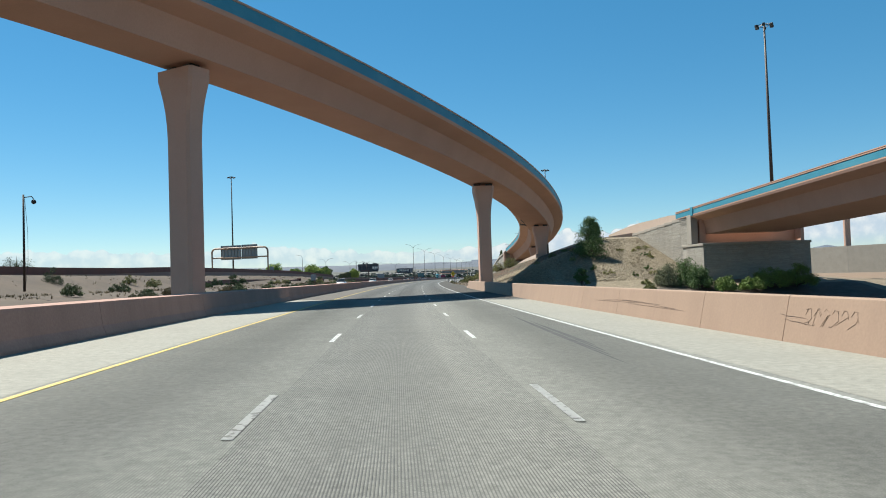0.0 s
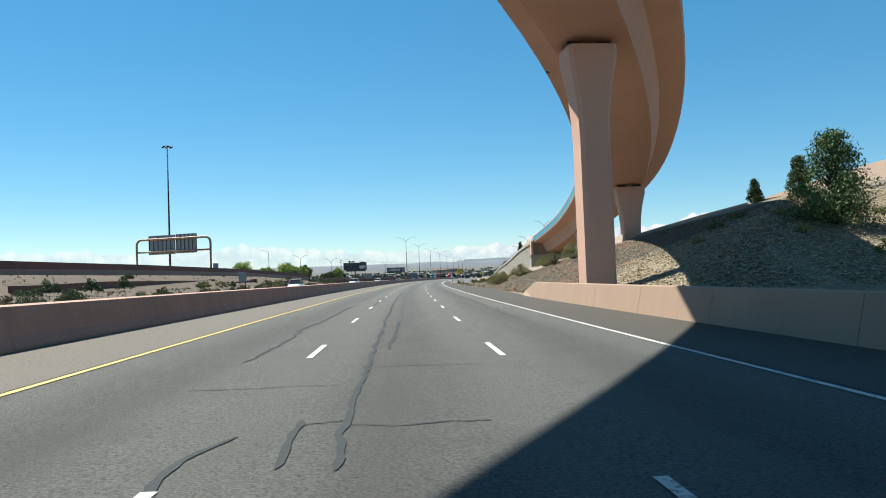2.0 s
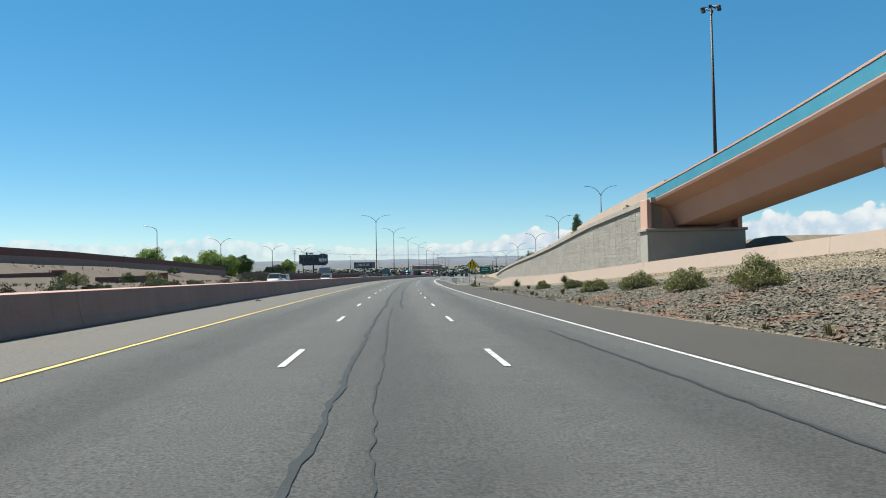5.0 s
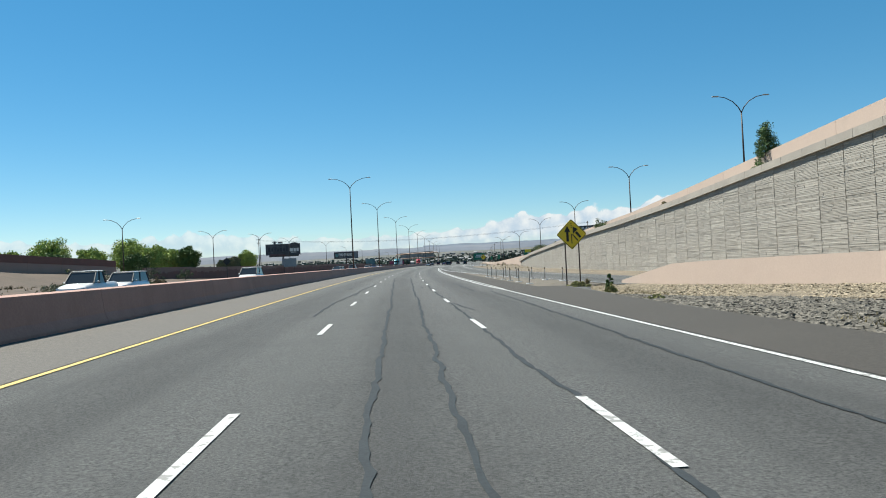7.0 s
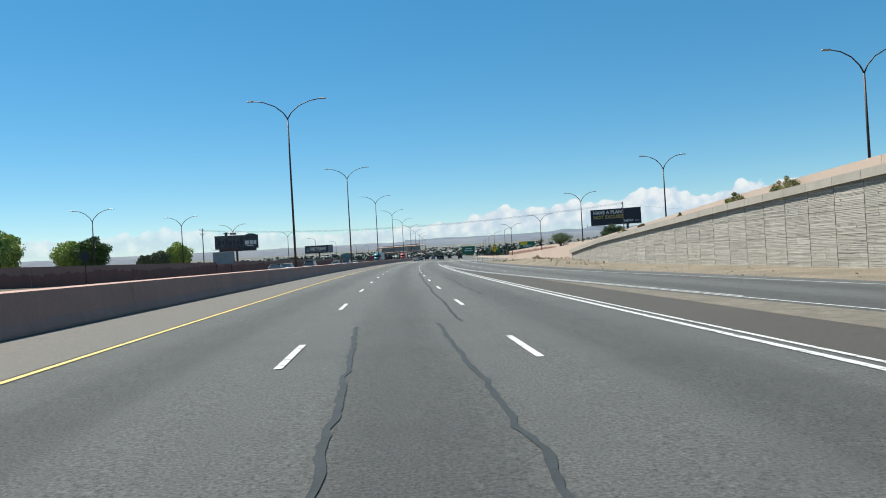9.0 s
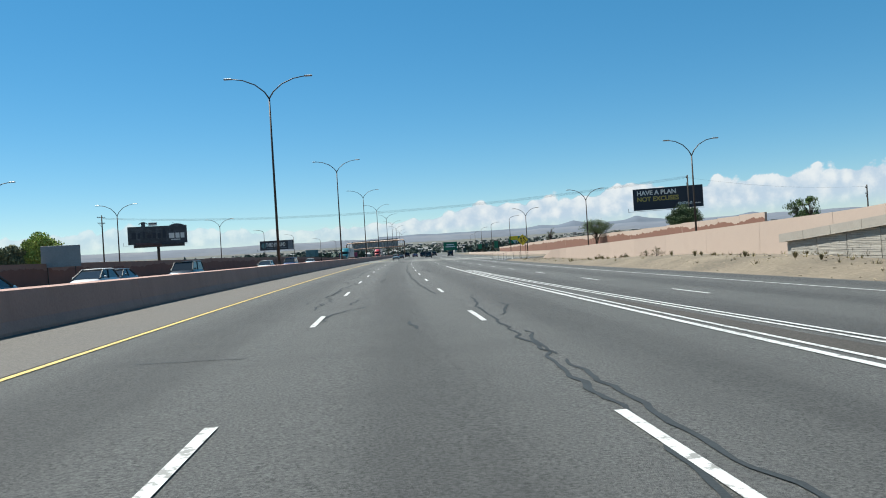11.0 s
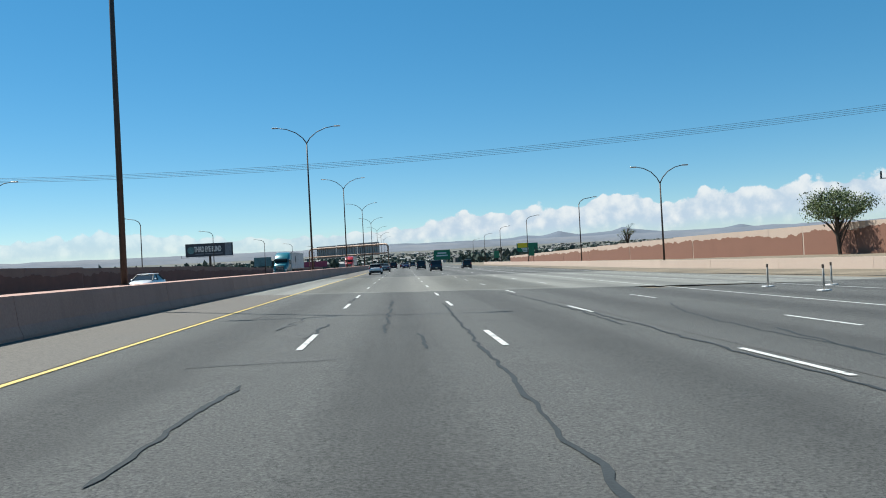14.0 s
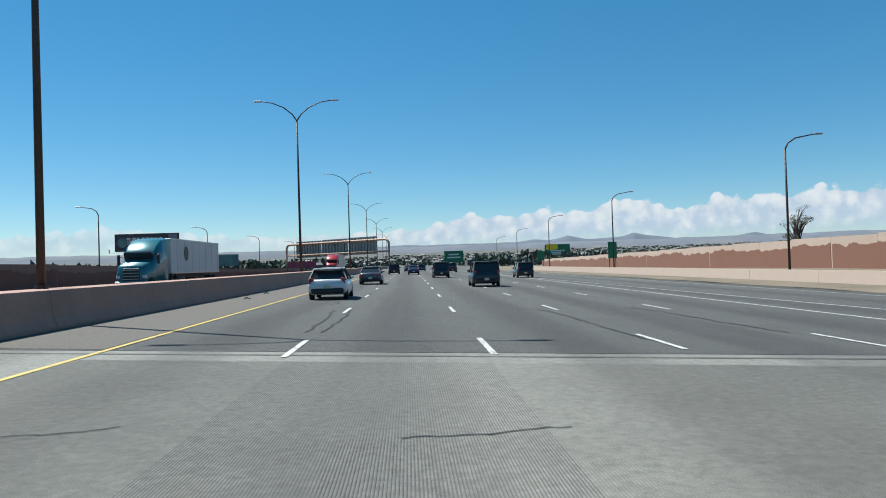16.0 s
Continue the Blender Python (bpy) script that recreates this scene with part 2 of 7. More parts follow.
M_BILLGOLD = material("dull_gold_lettering", (0.36, 0.29, 0.07), 0.6, vary=0.05)
M_BILLGREY = material("grey_poster", (0.03, 0.034, 0.045), 0.5, vary=0.6, scale=0.8, fine=3, bump=0.05, stain=(0.15, 0.16, 0.18), stain_scale=0.55, stain_amount=0.55)
M_BILLDARK = material("dark_slate_poster", (0.026, 0.03, 0.042), 0.5, vary=0.4, scale=0.6, fine=3, bump=0.05)
M_BILLSLATE = material("slate_grey_poster", (0.14, 0.16, 0.19), 0.5, vary=0.4, scale=0.8, fine=3, bump=0.05)
M_BILLDUSK = material("dusky_brown_poster", (0.085, 0.038, 0.045), 0.5, vary=0.4, scale=0.6, fine=3, bump=0.05)
M_BILLTEAL = material("blue_green_poster", (0.077, 0.168, 0.184), 0.5, vary=0.4, scale=0.5, fine=3, bump=0.05)
M_BILLRED = material("crimson_poster", (0.23, 0.031, 0.077), 0.5, vary=0.3, scale=0.6, fine=3, bump=0.05)
M_WOOD = material("weathered_pole_wood", (0.044, 0.033, 0.026), 0.9, vary=0.25, scale=1, fine=20, bump=0.4, stretch=(1, 1, 0.1))
M_WIRE = material("power_line_cable", (0.026, 0.026, 0.028), 0.6, vary=0.1)
M_BARK = material("grey_brown_bark", (0.072, 0.054, 0.041), 0.95, vary=0.25, scale=2, fine=25, bump=0.6)
M_LEAF = material("mid_green_leaf", (0.066, 0.111, 0.022), 0.7, vary=0.25, scale=0.6, fine=8, bump=0, island=0.35)
M_LEAFDARK = material("dark_conifer_leaf", (0.048, 0.078, 0.024), 0.75, vary=0.3, scale=0.6, fine=8, bump=0, island=0.35)
M_LEAFDRY = material("olive_dry_leaf", (0.216, 0.208, 0.074), 0.8, vary=0.3, scale=0.8, fine=8, bump=0, island=0.35)
M_LEAFLIME = material("yellow_green_leaf", (0.29, 0.35, 0.078), 0.7, vary=0.25, scale=0.5, fine=8, bump=0, island=0.3)
M_LEAFBRIGHT = material("light_green_leaf", (0.14, 0.20, 0.04), 0.7, vary=0.25, scale=0.5, fine=8, bump=0, island=0.35)
M_LEAFOLIVE = material("olive_green_leaf", (0.10, 0.13, 0.05), 0.75, vary=0.3, scale=0.6, fine=8, bump=0, island=0.35)
M_SAGE = material("sage_green_leaf", (0.15, 0.158, 0.086), 0.85, vary=0.3, scale=0.6, fine=8, bump=0, island=0.3)
M_BANDRED = material("dark_red_wall_band", (0.18, 0.075, 0.055), 0.85, vary=0.15, scale=0.5, fine=12, bump=0.2, stain=(0.12, 0.054, 0.042), stain_scale=0.4)
M_THATCH = material("brown_dry_weeds", (0.119, 0.093, 0.044), 0.95, vary=0.3, scale=0.5, fine=6, bump=0, island=0.45)
M_GRASS = material("dry_straw_grass", (0.176, 0.144, 0.067), 0.9, vary=0.3, scale=1, fine=10, bump=0, island=0.35)
M_GLASS = glass("dark_car_glass")
M_TYRE = material("tyre_rubber", (0.013, 0.013, 0.013), 0.85, vary=0.15)
M_RIM = material("alloy_rim", (0.345, 0.345, 0.352), 0.3, 0.9, vary=0.06, bump=0)
M_TAIL = material("red_tail_lamp", (0.245, 0.009, 0.012), 0.25, vary=0.05, bump=0, coat=0.6)
M_HEAD = material("clear_head_lamp", (0.573, 0.581, 0.597), 0.15, vary=0.03, bump=0, coat=0.6)
M_BUMPER = material("black_bumper_plastic", (0.019, 0.019, 0.021), 0.6, vary=0.1)
M_PLATE = material("pale_plate", (0.474, 0.459, 0.345), 0.5, vary=0.05)


def car_paint(name, colour, metal=0.4):
    return material(name, colour, 0.32, metal, vary=0.04, scale=0.8, fine=60, bump=0, coat=0.35)


# ---------------------------------------------------------------- mesh tools
def finish(bm, smooth_angle=None):
    bmesh.ops.recalc_face_normals(bm, faces=bm.faces)
    return bm


def mesh_of(name, bm, mat, smoothed=False):
    me = bpy.data.meshes.new(name)
    bm.to_mesh(me)
    bm.free()
    if mat:
        me.materials.append(mat)
    if smoothed:
        for f in me.polygons:
            f.use_smooth = True
    return me


def part(name, bm, mat, parent=None, label="", smoothed=False):
    """Link a bmesh as one mesh object under a thing."""
    ob = new(name, mesh_of(name, bm, mat, smoothed))
    if parent is not None:
        ob.parent = parent
    if label:
        ob["label"] = label
    return ob


def thing(name, label, category, group="", kind="", place=None):
    ob = new(name)
    ob.empty_display_size = 0.2
    if place is not None:
        ob.matrix_basis = place
    return tagged(ob, label, category, group, kind)


def box(bm, size, centre=(0, 0, 0), rot=None, bevel=0.0):
    m = Matrix.Translation(centre) @ (rot.to_4x4() if rot else Matrix.Identity(4)) @ Matrix.Diagonal((*size, 1))
    r = bmesh.ops.create_cube(bm, size=1, matrix=m)
    if bevel:
        edges = list({e for v in r["verts"] for e in v.link_edges})
        bmesh.ops.bevel(bm, geom=edges, offset=bevel, segments=1, affect="EDGES", profile=0.5)
    return bm


def tube(bm, points, radii, sides=8, cap=True):
    """A round tube along points, with a radius for each."""
    rings = []
    pts = [Vector(p) for p in points]
    if not hasattr(radii, "__len__"):
        radii = [radii] * len(pts)
    for i, p in enumerate(pts):
        a = pts[max(i - 1, 0)]
        b = pts[min(i + 1, len(pts) - 1)]
        d = (b - a).normalized()
        side = d.cross(Vector((0, 0, 1)))
        if side.length < 1e-3:
            side = Vector((1, 0, 0))
        side.normalize()
        up = side.cross(d)
        rings.append([bm.verts.new(p + (side * math.cos(2 * math.pi * k / sides) + up * math.sin(2 * math.pi * k / sides)) * radii[i]) for k in range(sides)])
    for r, s in zip(rings, rings[1:]):
        for k in range(sides):
            bm.faces.new((r[k], r[(k + 1) % sides], s[(k + 1) % sides], s[k]))
    if cap:
        bm.faces.new(rings[0][::-1])
        bm.faces.new(rings[-1])
    return bm


def sweep(bm, profile, stations, closed=True):
    """Sweep a profile of (right, up) through stations of (place, heading to the right of +y, width scale)."""
    rings = []
    for p, h in stations:
        r = Vector((math.cos(h), -math.sin(h), 0))
        rings.append([bm.verts.new(Vector(p) + r * a + Vector((0, 0, b))) for a, b in profile])
    n = len(profile)
    for r, s in zip(rings, rings[1:]):
        for k in range(n if closed else n - 1):
            bm.faces.new((r[k], s[k], s[(k + 1) % n], r[(k + 1) % n]))
    if closed:
        bm.faces.new(rings[0])
        bm.faces.new(rings[-1][::-1])
    finish(bm)
    return bm


def ys(a, b, step):
    n = max(1, int(round((b - a) / step)))
    return [a + (b - a) * i / n for i in range(n + 1)]


def strip(bm, y0, y1, left, right, z=0.0, step=6.0, skew=0.0):
    """A surface strip on the road between two offsets (numbers or tables)."""
    f = lambda v, y: v if not isinstance(v, (list, tuple)) else lerp(v, y)
    rows, flat = [], {}
    for y in ys(y0, y1, step):
        a, b = f(left, y), f(right, y)
        row = []
        for k in range(4):
            o = a + (b - a) * k / 3
            row.append(bm.verts.new(at(y + skew * o, o, z)))
            flat[row[-1]] = (o, y)
        rows.append(row)
    uv = bm.loops.layers.uv.new("UVMap")                # metres across and along the road
    for r, s in zip(rows, rows[1:]):
        for k in range(3):
            for lp in bm.faces.new((r[k], r[k + 1], s[k + 1], s[k])).loops:
                lp[uv].uv = flat[lp.vert]
    return bm


# ---------------------------------------------------------------- ground
WALL_TOP = [(245, 9.7), (279, 8.5), (312, 6.6), (333, 5.7), (367, 4.4), (406, 2.6), (424, 1.3)]
KERB_OFF = [(120, 26.0), (150, 26.0), (170, 25.0), (215, 24.0), (250, 20.0), (265, 18.3), (272, 16.9), (280, 15.2), (286, 13.9), (292, 12.6)]     # low pale barrier on the slope's crest
KERB_Z = [(120, 5.4), (150, 5.2), (168, 4.3), (190, 2.9), (215, 2.0), (250, 0.42), (265, -0.03), (272, -0.2), (281, -0.33), (292, -0.36)]
KERB_TOP = [(120, 6.3), (150, 6.1), (168, 5.2), (190, 3.8), (215, 3.0), (250, 1.62), (265, 1.17), (273, 1.03), (279.6, 0.88), (286, -0.2)]
TOE = [(0, 10.4), (125, 10.4), (165, 11.2), (240, 10.0), (262, 9.25), (270, 9.5), (282, 9.95), (300, 10.6)]


def ground_height(y, off):
    """Height of the land beside the road, at y and an offset from the road's centre."""
    z = G(off) - 0.06
    x = XR(y) + off
    if off > 9.0:
        # fill slope that carries the ramps, up to the flyover's abutment
        toe = lerp(TOE, y)
        if y < 290:
            crest = lerp(KERB_OFF, y)
            ct = lerp(KERB_Z, y)
            if y < 200:
                u = max(0.0, off - toe)
                hill = min(u * 0.375, 0.29 * max(0.0, y - 98.5), lerp([(120, 8.6), (134, 7.75), (168, 6.5), (200, 5.5)], y)) * smooth(62, 55, x)
                k = smooth(158, 196, y)
                u2 = max(0.0, min(1.0, (off - toe) / (crest - toe)))
                z = max(z, (z + hill) * (1 - k) + (z + (ct - z) * u2) * k)
            else:
                u2 = max(0.0, min(1.0, (off - toe) / (crest - toe)))
                z = z + (ct - z) * u2
        if y > 395 and off > 17:
            z += 0.7 * smooth(395, 418, y) * smooth(470, 430, y) * smooth(17, 20, off) * smooth(27, 24, off)
        if off > 34:
            z = max(z, lerp([(245, 5), (330, 3.5), (424, 0.6), (600, -0.2), (900, -1)], y) * smooth(34, 40, off)) if y > 240 else z
    if off > 11.0:
        z -= 2.2 * smooth(96, 86, y) * smooth(11, 15, off) * smooth(62, 56, off)      # unseen ground sunk behind the barrier, by the overpass
    if off < -9.0:
        a = -off
        if y < 430:
            bank = lerp([(-100, 3.6), (100, 3.6), (235, 3.9), (300, 3.7), (365, 2.3), (400, 1.2), (430, 0.3)], y)
            z += bank * (0.30 * smooth(27, 38, a) + 0.70 * smooth(41.5, 46.5, a))
        z -= 0.15
    # far basin and the mesa beyond it
    r = math.hypot(x, y - 550)
    f = smooth(1100, 4300, r)
    z += f * (66 + 6 * math.sin(math.atan2(x, y) * 7.0))
    if r > 900:
        z += noise.fractal(Vector((x, y, 0)) * 0.0009, 1.0, 2.0, 4) * 10 * f
    return z


def build_ground():
    near_y = ys(-60, 900, 6)
    far_y = [-2600, -1500, -900, -500, -250, -140] + near_y + [930, 980, 1050, 1150, 1300, 1500, 1750, 2000, 2300, 2600, 2900, 3200, 3500, 3800, 4100, 4400, 4700]
    offs = [-3800, -2900, -2200, -1600, -1100, -700, -450, -300, -200, -140, -110, -90, -75, -65, -58, -52, -48, -44, -40, -36, -32, -28, -24, -18, -12, -6, 0, 5,
            9, 10, 11, 12, 13, 14.5, 16, 17.5, 19, 20.5, 22, 23.5, 25, 27, 29, 31, 33, 35, 37, 40, 44, 50, 58, 70, 90, 120, 170, 240, 340, 500, 750, 1100, 1600, 2200, 2900, 3800]
    verts, faces = [], []
    for y in far_y:
        for o in offs:
            z = ground_height(y, o)
            if 11 < abs(o) < 200 and -60 < y < 900:
                z += 0.10 * noise.noise(Vector((o * 0.35, y * 0.35, 0))) * smooth(11, 14, abs(o))
            verts.append((XR(y) + o, y, z))
    n = len(offs)
    for i in range(len(far_y) - 1):
        for k in range(n - 1):
            faces.append((i * n + k, i * n + k + 1, (i + 1) * n + k + 1, (i + 1) * n + k))
    me = bpy.data.meshes.new("ground")
    me.from_pydata(verts, [], faces)
    me.materials.append(M_DIRT)
    me.materials.append(M_SCRUB)
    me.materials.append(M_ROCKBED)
    me.materials.append(M_BANK)
    me.materials.append(M_GRAVELBED)
    for f in me.polygons:
        f.use_smooth = True
        y, o = f.center.y, f.center.x - XR(f.center.y)
        f.material_index = 1 if y > 880 else 3 if -60 < o < -9 else 0
        if 97 < y < 126 and 12 < o < 46:
            f.material_index = 4
        # unseen ground given the dark bed to cut light bounced up under the overpass
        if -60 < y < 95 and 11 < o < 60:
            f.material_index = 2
        if 121 < y < 286 and lerp(TOE, y) < o < lerp(TOE, y) + (lerp(KERB_OFF, y) - lerp(TOE, y)) * lerp([(121, 1.25), (150, 1.1), (165, 0.8), (215, 0.55), (262, 0.4), (270, 0.05)], y):
            f.material_index = 2
    tagged(new("ground", me), "dry tan desert dirt with gravelly banks", "ground", kind="structure")


M_SCRUB = material("far_scrubland", (0.078, 0.078, 0.065), 1.0, vary=0.3, scale=0.01, fine=0.08, bump=0, stain=(0.119, 0.111, 0.096), stain_scale=0.01, stain_amount=0.8)
build_ground()

# ---------------------------------------------------------------- carriageway
SKEW = -0.34                                            # the bridge joints run askew
CONC_A, CONC_B, CONC_C = 59.6, 524.75, 568.4            # bridge decks: up to A, and from B to C
RIGHT_EDGE = [(-60, 9.5), (118, 9.5), (128, 9.8), (165, 11.0), (235, 9.4), (262, 9.2), (274, 9.7), (282, 10.0), (290, 12.4)]
RAMP_L = [(286, 13.2), (330, 10.0), (371, 7.5), (387, 6.85), (405, 6.5), (423, 6.2), (440, 6.05), (456, 6.0)]
RAMP_R = [(286, 21.6), (300, 20.5), (324, 18.9), (340, 18.2), (377, 16.8), (447, 16.0), (485, 16.0), (497, 17.0), (503, 20.0), (512, 27.9), (521, 27.5), (534, 26.0), (547, 24.1), (900, 23.6)]
DECK_R = [(500, 27.9), (512, 28.4), (521, 27.5), (534, 26.0), (547, 24.1), (900, 24.0)]
road = thing("road", "grey freeway carriageway with crack sealing and worn lane paint", "road", kind="structure")
part("asphalt", strip(bmesh.new(), CONC_A, CONC_B, -8.9, RIGHT_EDGE, 0.0, skew=SKEW), M_ASPHALT, road)
part("asphalt", strip(bmesh.new(), CONC_C, 1500, -8.9, 24.0, 0.0, skew=SKEW), M_ASPHALT, road)
part("bridge_deck", strip(bmesh.new(), -60, CONC_A, -8.9, 9.6, 0.0, skew=SKEW), M_DECK, road, "pale grey concrete deck")
part("bridge_deck", strip(bmesh.new(), CONC_B, CONC_C, -8.9, DECK_R, 0.0, skew=SKEW), M_DECKWORN, road, "pale grey concrete deck")
part("ramp_asphalt", strip(bmesh.new(), 283, CONC_B - 7.0, RAMP_L, RAMP_R, 0.006), M_ASPHALT, road)
part("shoulder", strip(bmesh.new(), CONC_A + 0.2, CONC_B - 0.2, -8.9, -5.55, 0.008, skew=SKEW), M_SHOULDER, road)
part("shoulder", strip(bmesh.new(), CONC_C + 0.2, 1000, -8.9, -5.55, 0.008, skew=SKEW), M_SHOULDER, road)
part("shoulder", strip(bmesh.new(), 62, 300, 6.12, [(a, b - 0.05) for a, b in RIGHT_EDGE], 0.008), M_SHOULDER_R, road)
part("gore_paving", strip(bmesh.new(), 300, 400, 6.2, RAMP_L, 0.008), M_SHOULDER_R, road)
part("deck_shoulder", strip(bmesh.new(), -60, CONC_A - 0.05, 6.25, 9.5, 0.005, skew=SKEW), M_DECKPALE, road, "pale smooth concrete shoulder")
part("deck_shoulder", strip(bmesh.new(), -60, CONC_A - 0.05, -8.85, -5.6, 0.005, skew=SKEW), M_DECKPALE, road, "pale smooth concrete shoulder")
part("gore_dirt", strip(bmesh.new(), 284, 352, 8.45, [(284, 12.6)] + [(a, b - 0.12) for a, b in RAMP_L[:3]], 0.0125), M_GOREDIRT, road, "grey-tan dirt with pebbles between the lanes")
far_side = thing("opposing_road", "grey asphalt of the opposing carriageway", "road", kind="structure")
part("asphalt", strip(bmesh.new(), -60, 1500, -27.0, -11.6, 0.02), M_ASPHALT, far_side)
for y, half in ((CONC_A, 0.03), (CONC_B, 0.014), (CONC_B + 0.72, 0.022), (CONC_C, 0.03), (CONC_C - 0.6, 0.035)):
    part("expansion_joint", strip(bmesh.new(), y - half, y + half, -8.8, 9.4 if y < 100 else 23.5, 0.012, skew=SKEW), M_JOINT, road)


def dash(bm, y, off, length=3.05, width=0.11, z=0.014):
    rows = []
    for k in range(4):
        yy = y + length * k / 3
        rows.append([bm.verts.new(at(yy, off - width / 2, z)), bm.verts.new(at(yy, off + width / 2, z))])
    for r, s in zip(rows, rows[1:]):
        bm.faces.new((r[0], r[1], s[1], s[0]))
    return bm


# lane dashes: 3.05 m stripes, about 12.2 to 12.8 m apart
LEFT_DASH = [(0, 8.05), (2, 32.43), (6, 82.5), (11, 143.7), (18, 232.3), (22, 281.5), (29, 370.4), (40, 511.2)]
RIGHT_DASH = [(0, 8.6), (2, 33.0), (6, 82.2), (11, 143.4), (18, 232.3), (22, 281.5), (29, 369.8), (40, 510.2)]
dashes = [(-1.67, lerp(LEFT_DASH, n)) for n in range(-1, 41)] + [(2.14, lerp(RIGHT_DASH, n)) for n in range(-1, 41)]
for off, y0, count in ((-1.67, 519.3, 20), (2.12, 518.6, 20), (5.76, 480.0, 3), (5.76, 518.4, 20), (9.68, 375.6, 12), (9.6, 529.5, 19)):
    dashes += [(off, y0 + 12.19 * k) for k in range(count)]
for off, y in dashes:
    part("lane_dash", dash(bmesh.new(), y, off, width=0.125), M_WHITE, road)


def line(name, y0, y1, off, mat, width=0.11, z=0.013):
    t = off if isinstance(off, (list, tuple)) else [(y0, off), (y1, off)]
    return part(name, strip(bmesh.new(), y0, y1, [(a, b - width / 2) for a, b in t], [(a, b + width / 2) for a, b in t], z, 4), mat, road)


line("edge_line", -60, 900, -5.42, M_YELLOW, 0.13)
line("edge_line", -60, 281, 5.95, M_WHITE, 0.13)
line("edge_line", 281, 461.4, [(281, 5.93), (288, 5.78), (461.4, 5.80)], M_WHITE, 0.16)
line("edge_line", 281, 440, [(281, 6.02), (288, 6.13), (440, 6.13)], M_WHITE, 0.11)
line("gore_line", 286, 440, [(a, b + 0.3) for a, b in RAMP_L], M_WHITE, 0.11, 0.018)
line("gore_line", 330, 440, [(a, b + 0.56) for a, b in RAMP_L], M_WHITE, 0.11, 0.018)
line("edge_line", 286, 480, [(286, 20.6), (324, 17.6), (377, 13.8), (447, 13.5), (480, 13.5)], M_WHITE, 0.11, 0.018)
line("edge_line", 480, 760, 13.6, M_WHITE, 0.13)
line("gore_line", 505, 760, [(505, 19.5), (570, 16.4), (640, 14.4), (760, 14.0)], M_WHITE, 0.13)
line("edge_line", 500, 760, [(500, 22.4), (600, 22.0), (760, 22.0)], M_WHITE, 0.11)
line("edge_line", -60, 900, -12.6, M_YELLOW, 0.12, 0.03)


def wander(bm, y0, y1, o0, om, o1, width, seed, z=0.0105):
    """A hand-poured line of crack sealant that bows from o0 over om to o1 and wanders along the lane."""
    rng = random.Random(seed)
    n = max(8, int((y1 - y0) / 0.2))
    calm = min(1.0, (y1 - y0) / 12.0)
    jag = 1.0 if y0 < 360 else 1.8                      # the older paving has cracked more raggedly
    rows = []
    for i in range(n + 1):
        t = i / n
        y = y0 + (y1 - y0) * t
        o = o0 * (1 - t) * (1 - 2 * t) + om * 4 * t * (1 - t) + o1 * t * (2 * t - 1)
        o += calm * 0.10 * noise.noise(Vector((y * 0.16, seed * 3.1, 0))) + jag * (0.075 * noise.noise(Vector((y * 0.9, seed * 1.7, 5))) + 0.045 * noise.noise(Vector((y * 2.3, seed, 9))))
        w = width * (0.92 + 0.5 * noise.noise(Vector((y * 0.5, seed, 3)))) * rng.uniform(0.75, 1.2) * (0.3 if i in (0, n) else 1)
        rows.append([bm.verts.new(at(y, o - w / 2, z)), bm.verts.new(at(y, o + w / 2, z))])
    for r, s in zip(rows, rows[1:]):
        bm.faces.new((r[0], r[1], s[1], s[0]))
    return bm


def crossing(bm, y, off0, off1, width, seed, z=0.0095):
    rng = random.Random(seed)
    rows = []
    n = 14
    for i in range(n + 1):
        o = off0 + (off1 - off0) * i / n
        y += rng.uniform(-0.06, 0.06)
        w = width * rng.uniform(0.6, 1.3)
        rows.append([bm.verts.new(at(y - w / 2, o, z)), bm.verts.new(at(y + w / 2, o, z))])
    for r, s in zip(rows, rows[1:]):
        bm.faces.new((r[0], s[0], s[1], r[1]))
    return bm


# sealed cracks along the lanes, stretch by stretch: y from and to, offsets at the start, middle and end
SEALS_A = [(73.5, 125, -0.40, -0.52, -0.62), (125, 205, -0.62, -0.62, -0.33), (84, 95, -0.08, -0.05, 0.02), (73.6, 75.8, -0.87, -0.90, -0.92), (82, 91, -2.84, -2.8, -2.96),
           (90.4, 109, -3.1, -2.84, -2.96), (107, 112.3, -3.02, -2.9, -2.79), (123, 130, -2.85, -3.02, -3.14), (141, 150, -2.97, -2.77, -3.07), (72.6, 75, -1.57, -1.7, -1.42), (109, 128, -1.6, -1.72, -1.66),
           (150, 158, -1.96, -2.0, -2.05), (95.5, 104, 4.55, 4.38, 4.56), (109, 145, 4.59, 4.48, 4.5), (145, 190, 4.5, 4.54, 4.6)]
SEALS_B = [(205, 268, -0.31, -0.23, -0.12), (268, 326, -0.14, -0.36, -0.85), (205, 265, 0.5, 0.6, 0.88), (265, 326, 0.9, 1.07, 1.0), (215, 250, 2.3, 2.2, 2.08), (250, 283, 2.05, 2.16, 2.1),
           (283, 310, 2.1, 2.15, 2.25), (263.8, 268.5, 2.62, 2.42, 2.28), (224, 246, 4.6, 4.4, 4.5), (246, 280, 4.5, 4.85, 5.1), (280, 302, 4.2, 4.2, 3.92), (263.5, 283, -2.58, -2.46, -2.25),
           (279, 301, -2.2, -2.1, -1.83), (288.5, 293.5, -2.4, -3.2, -2.74), (287.4, 290.8, 1.64, 1.6, 1.56), (326, 366, 1.6, 1.7, 1.9), (338, 364, 3.4, 3.5, 3.6)]
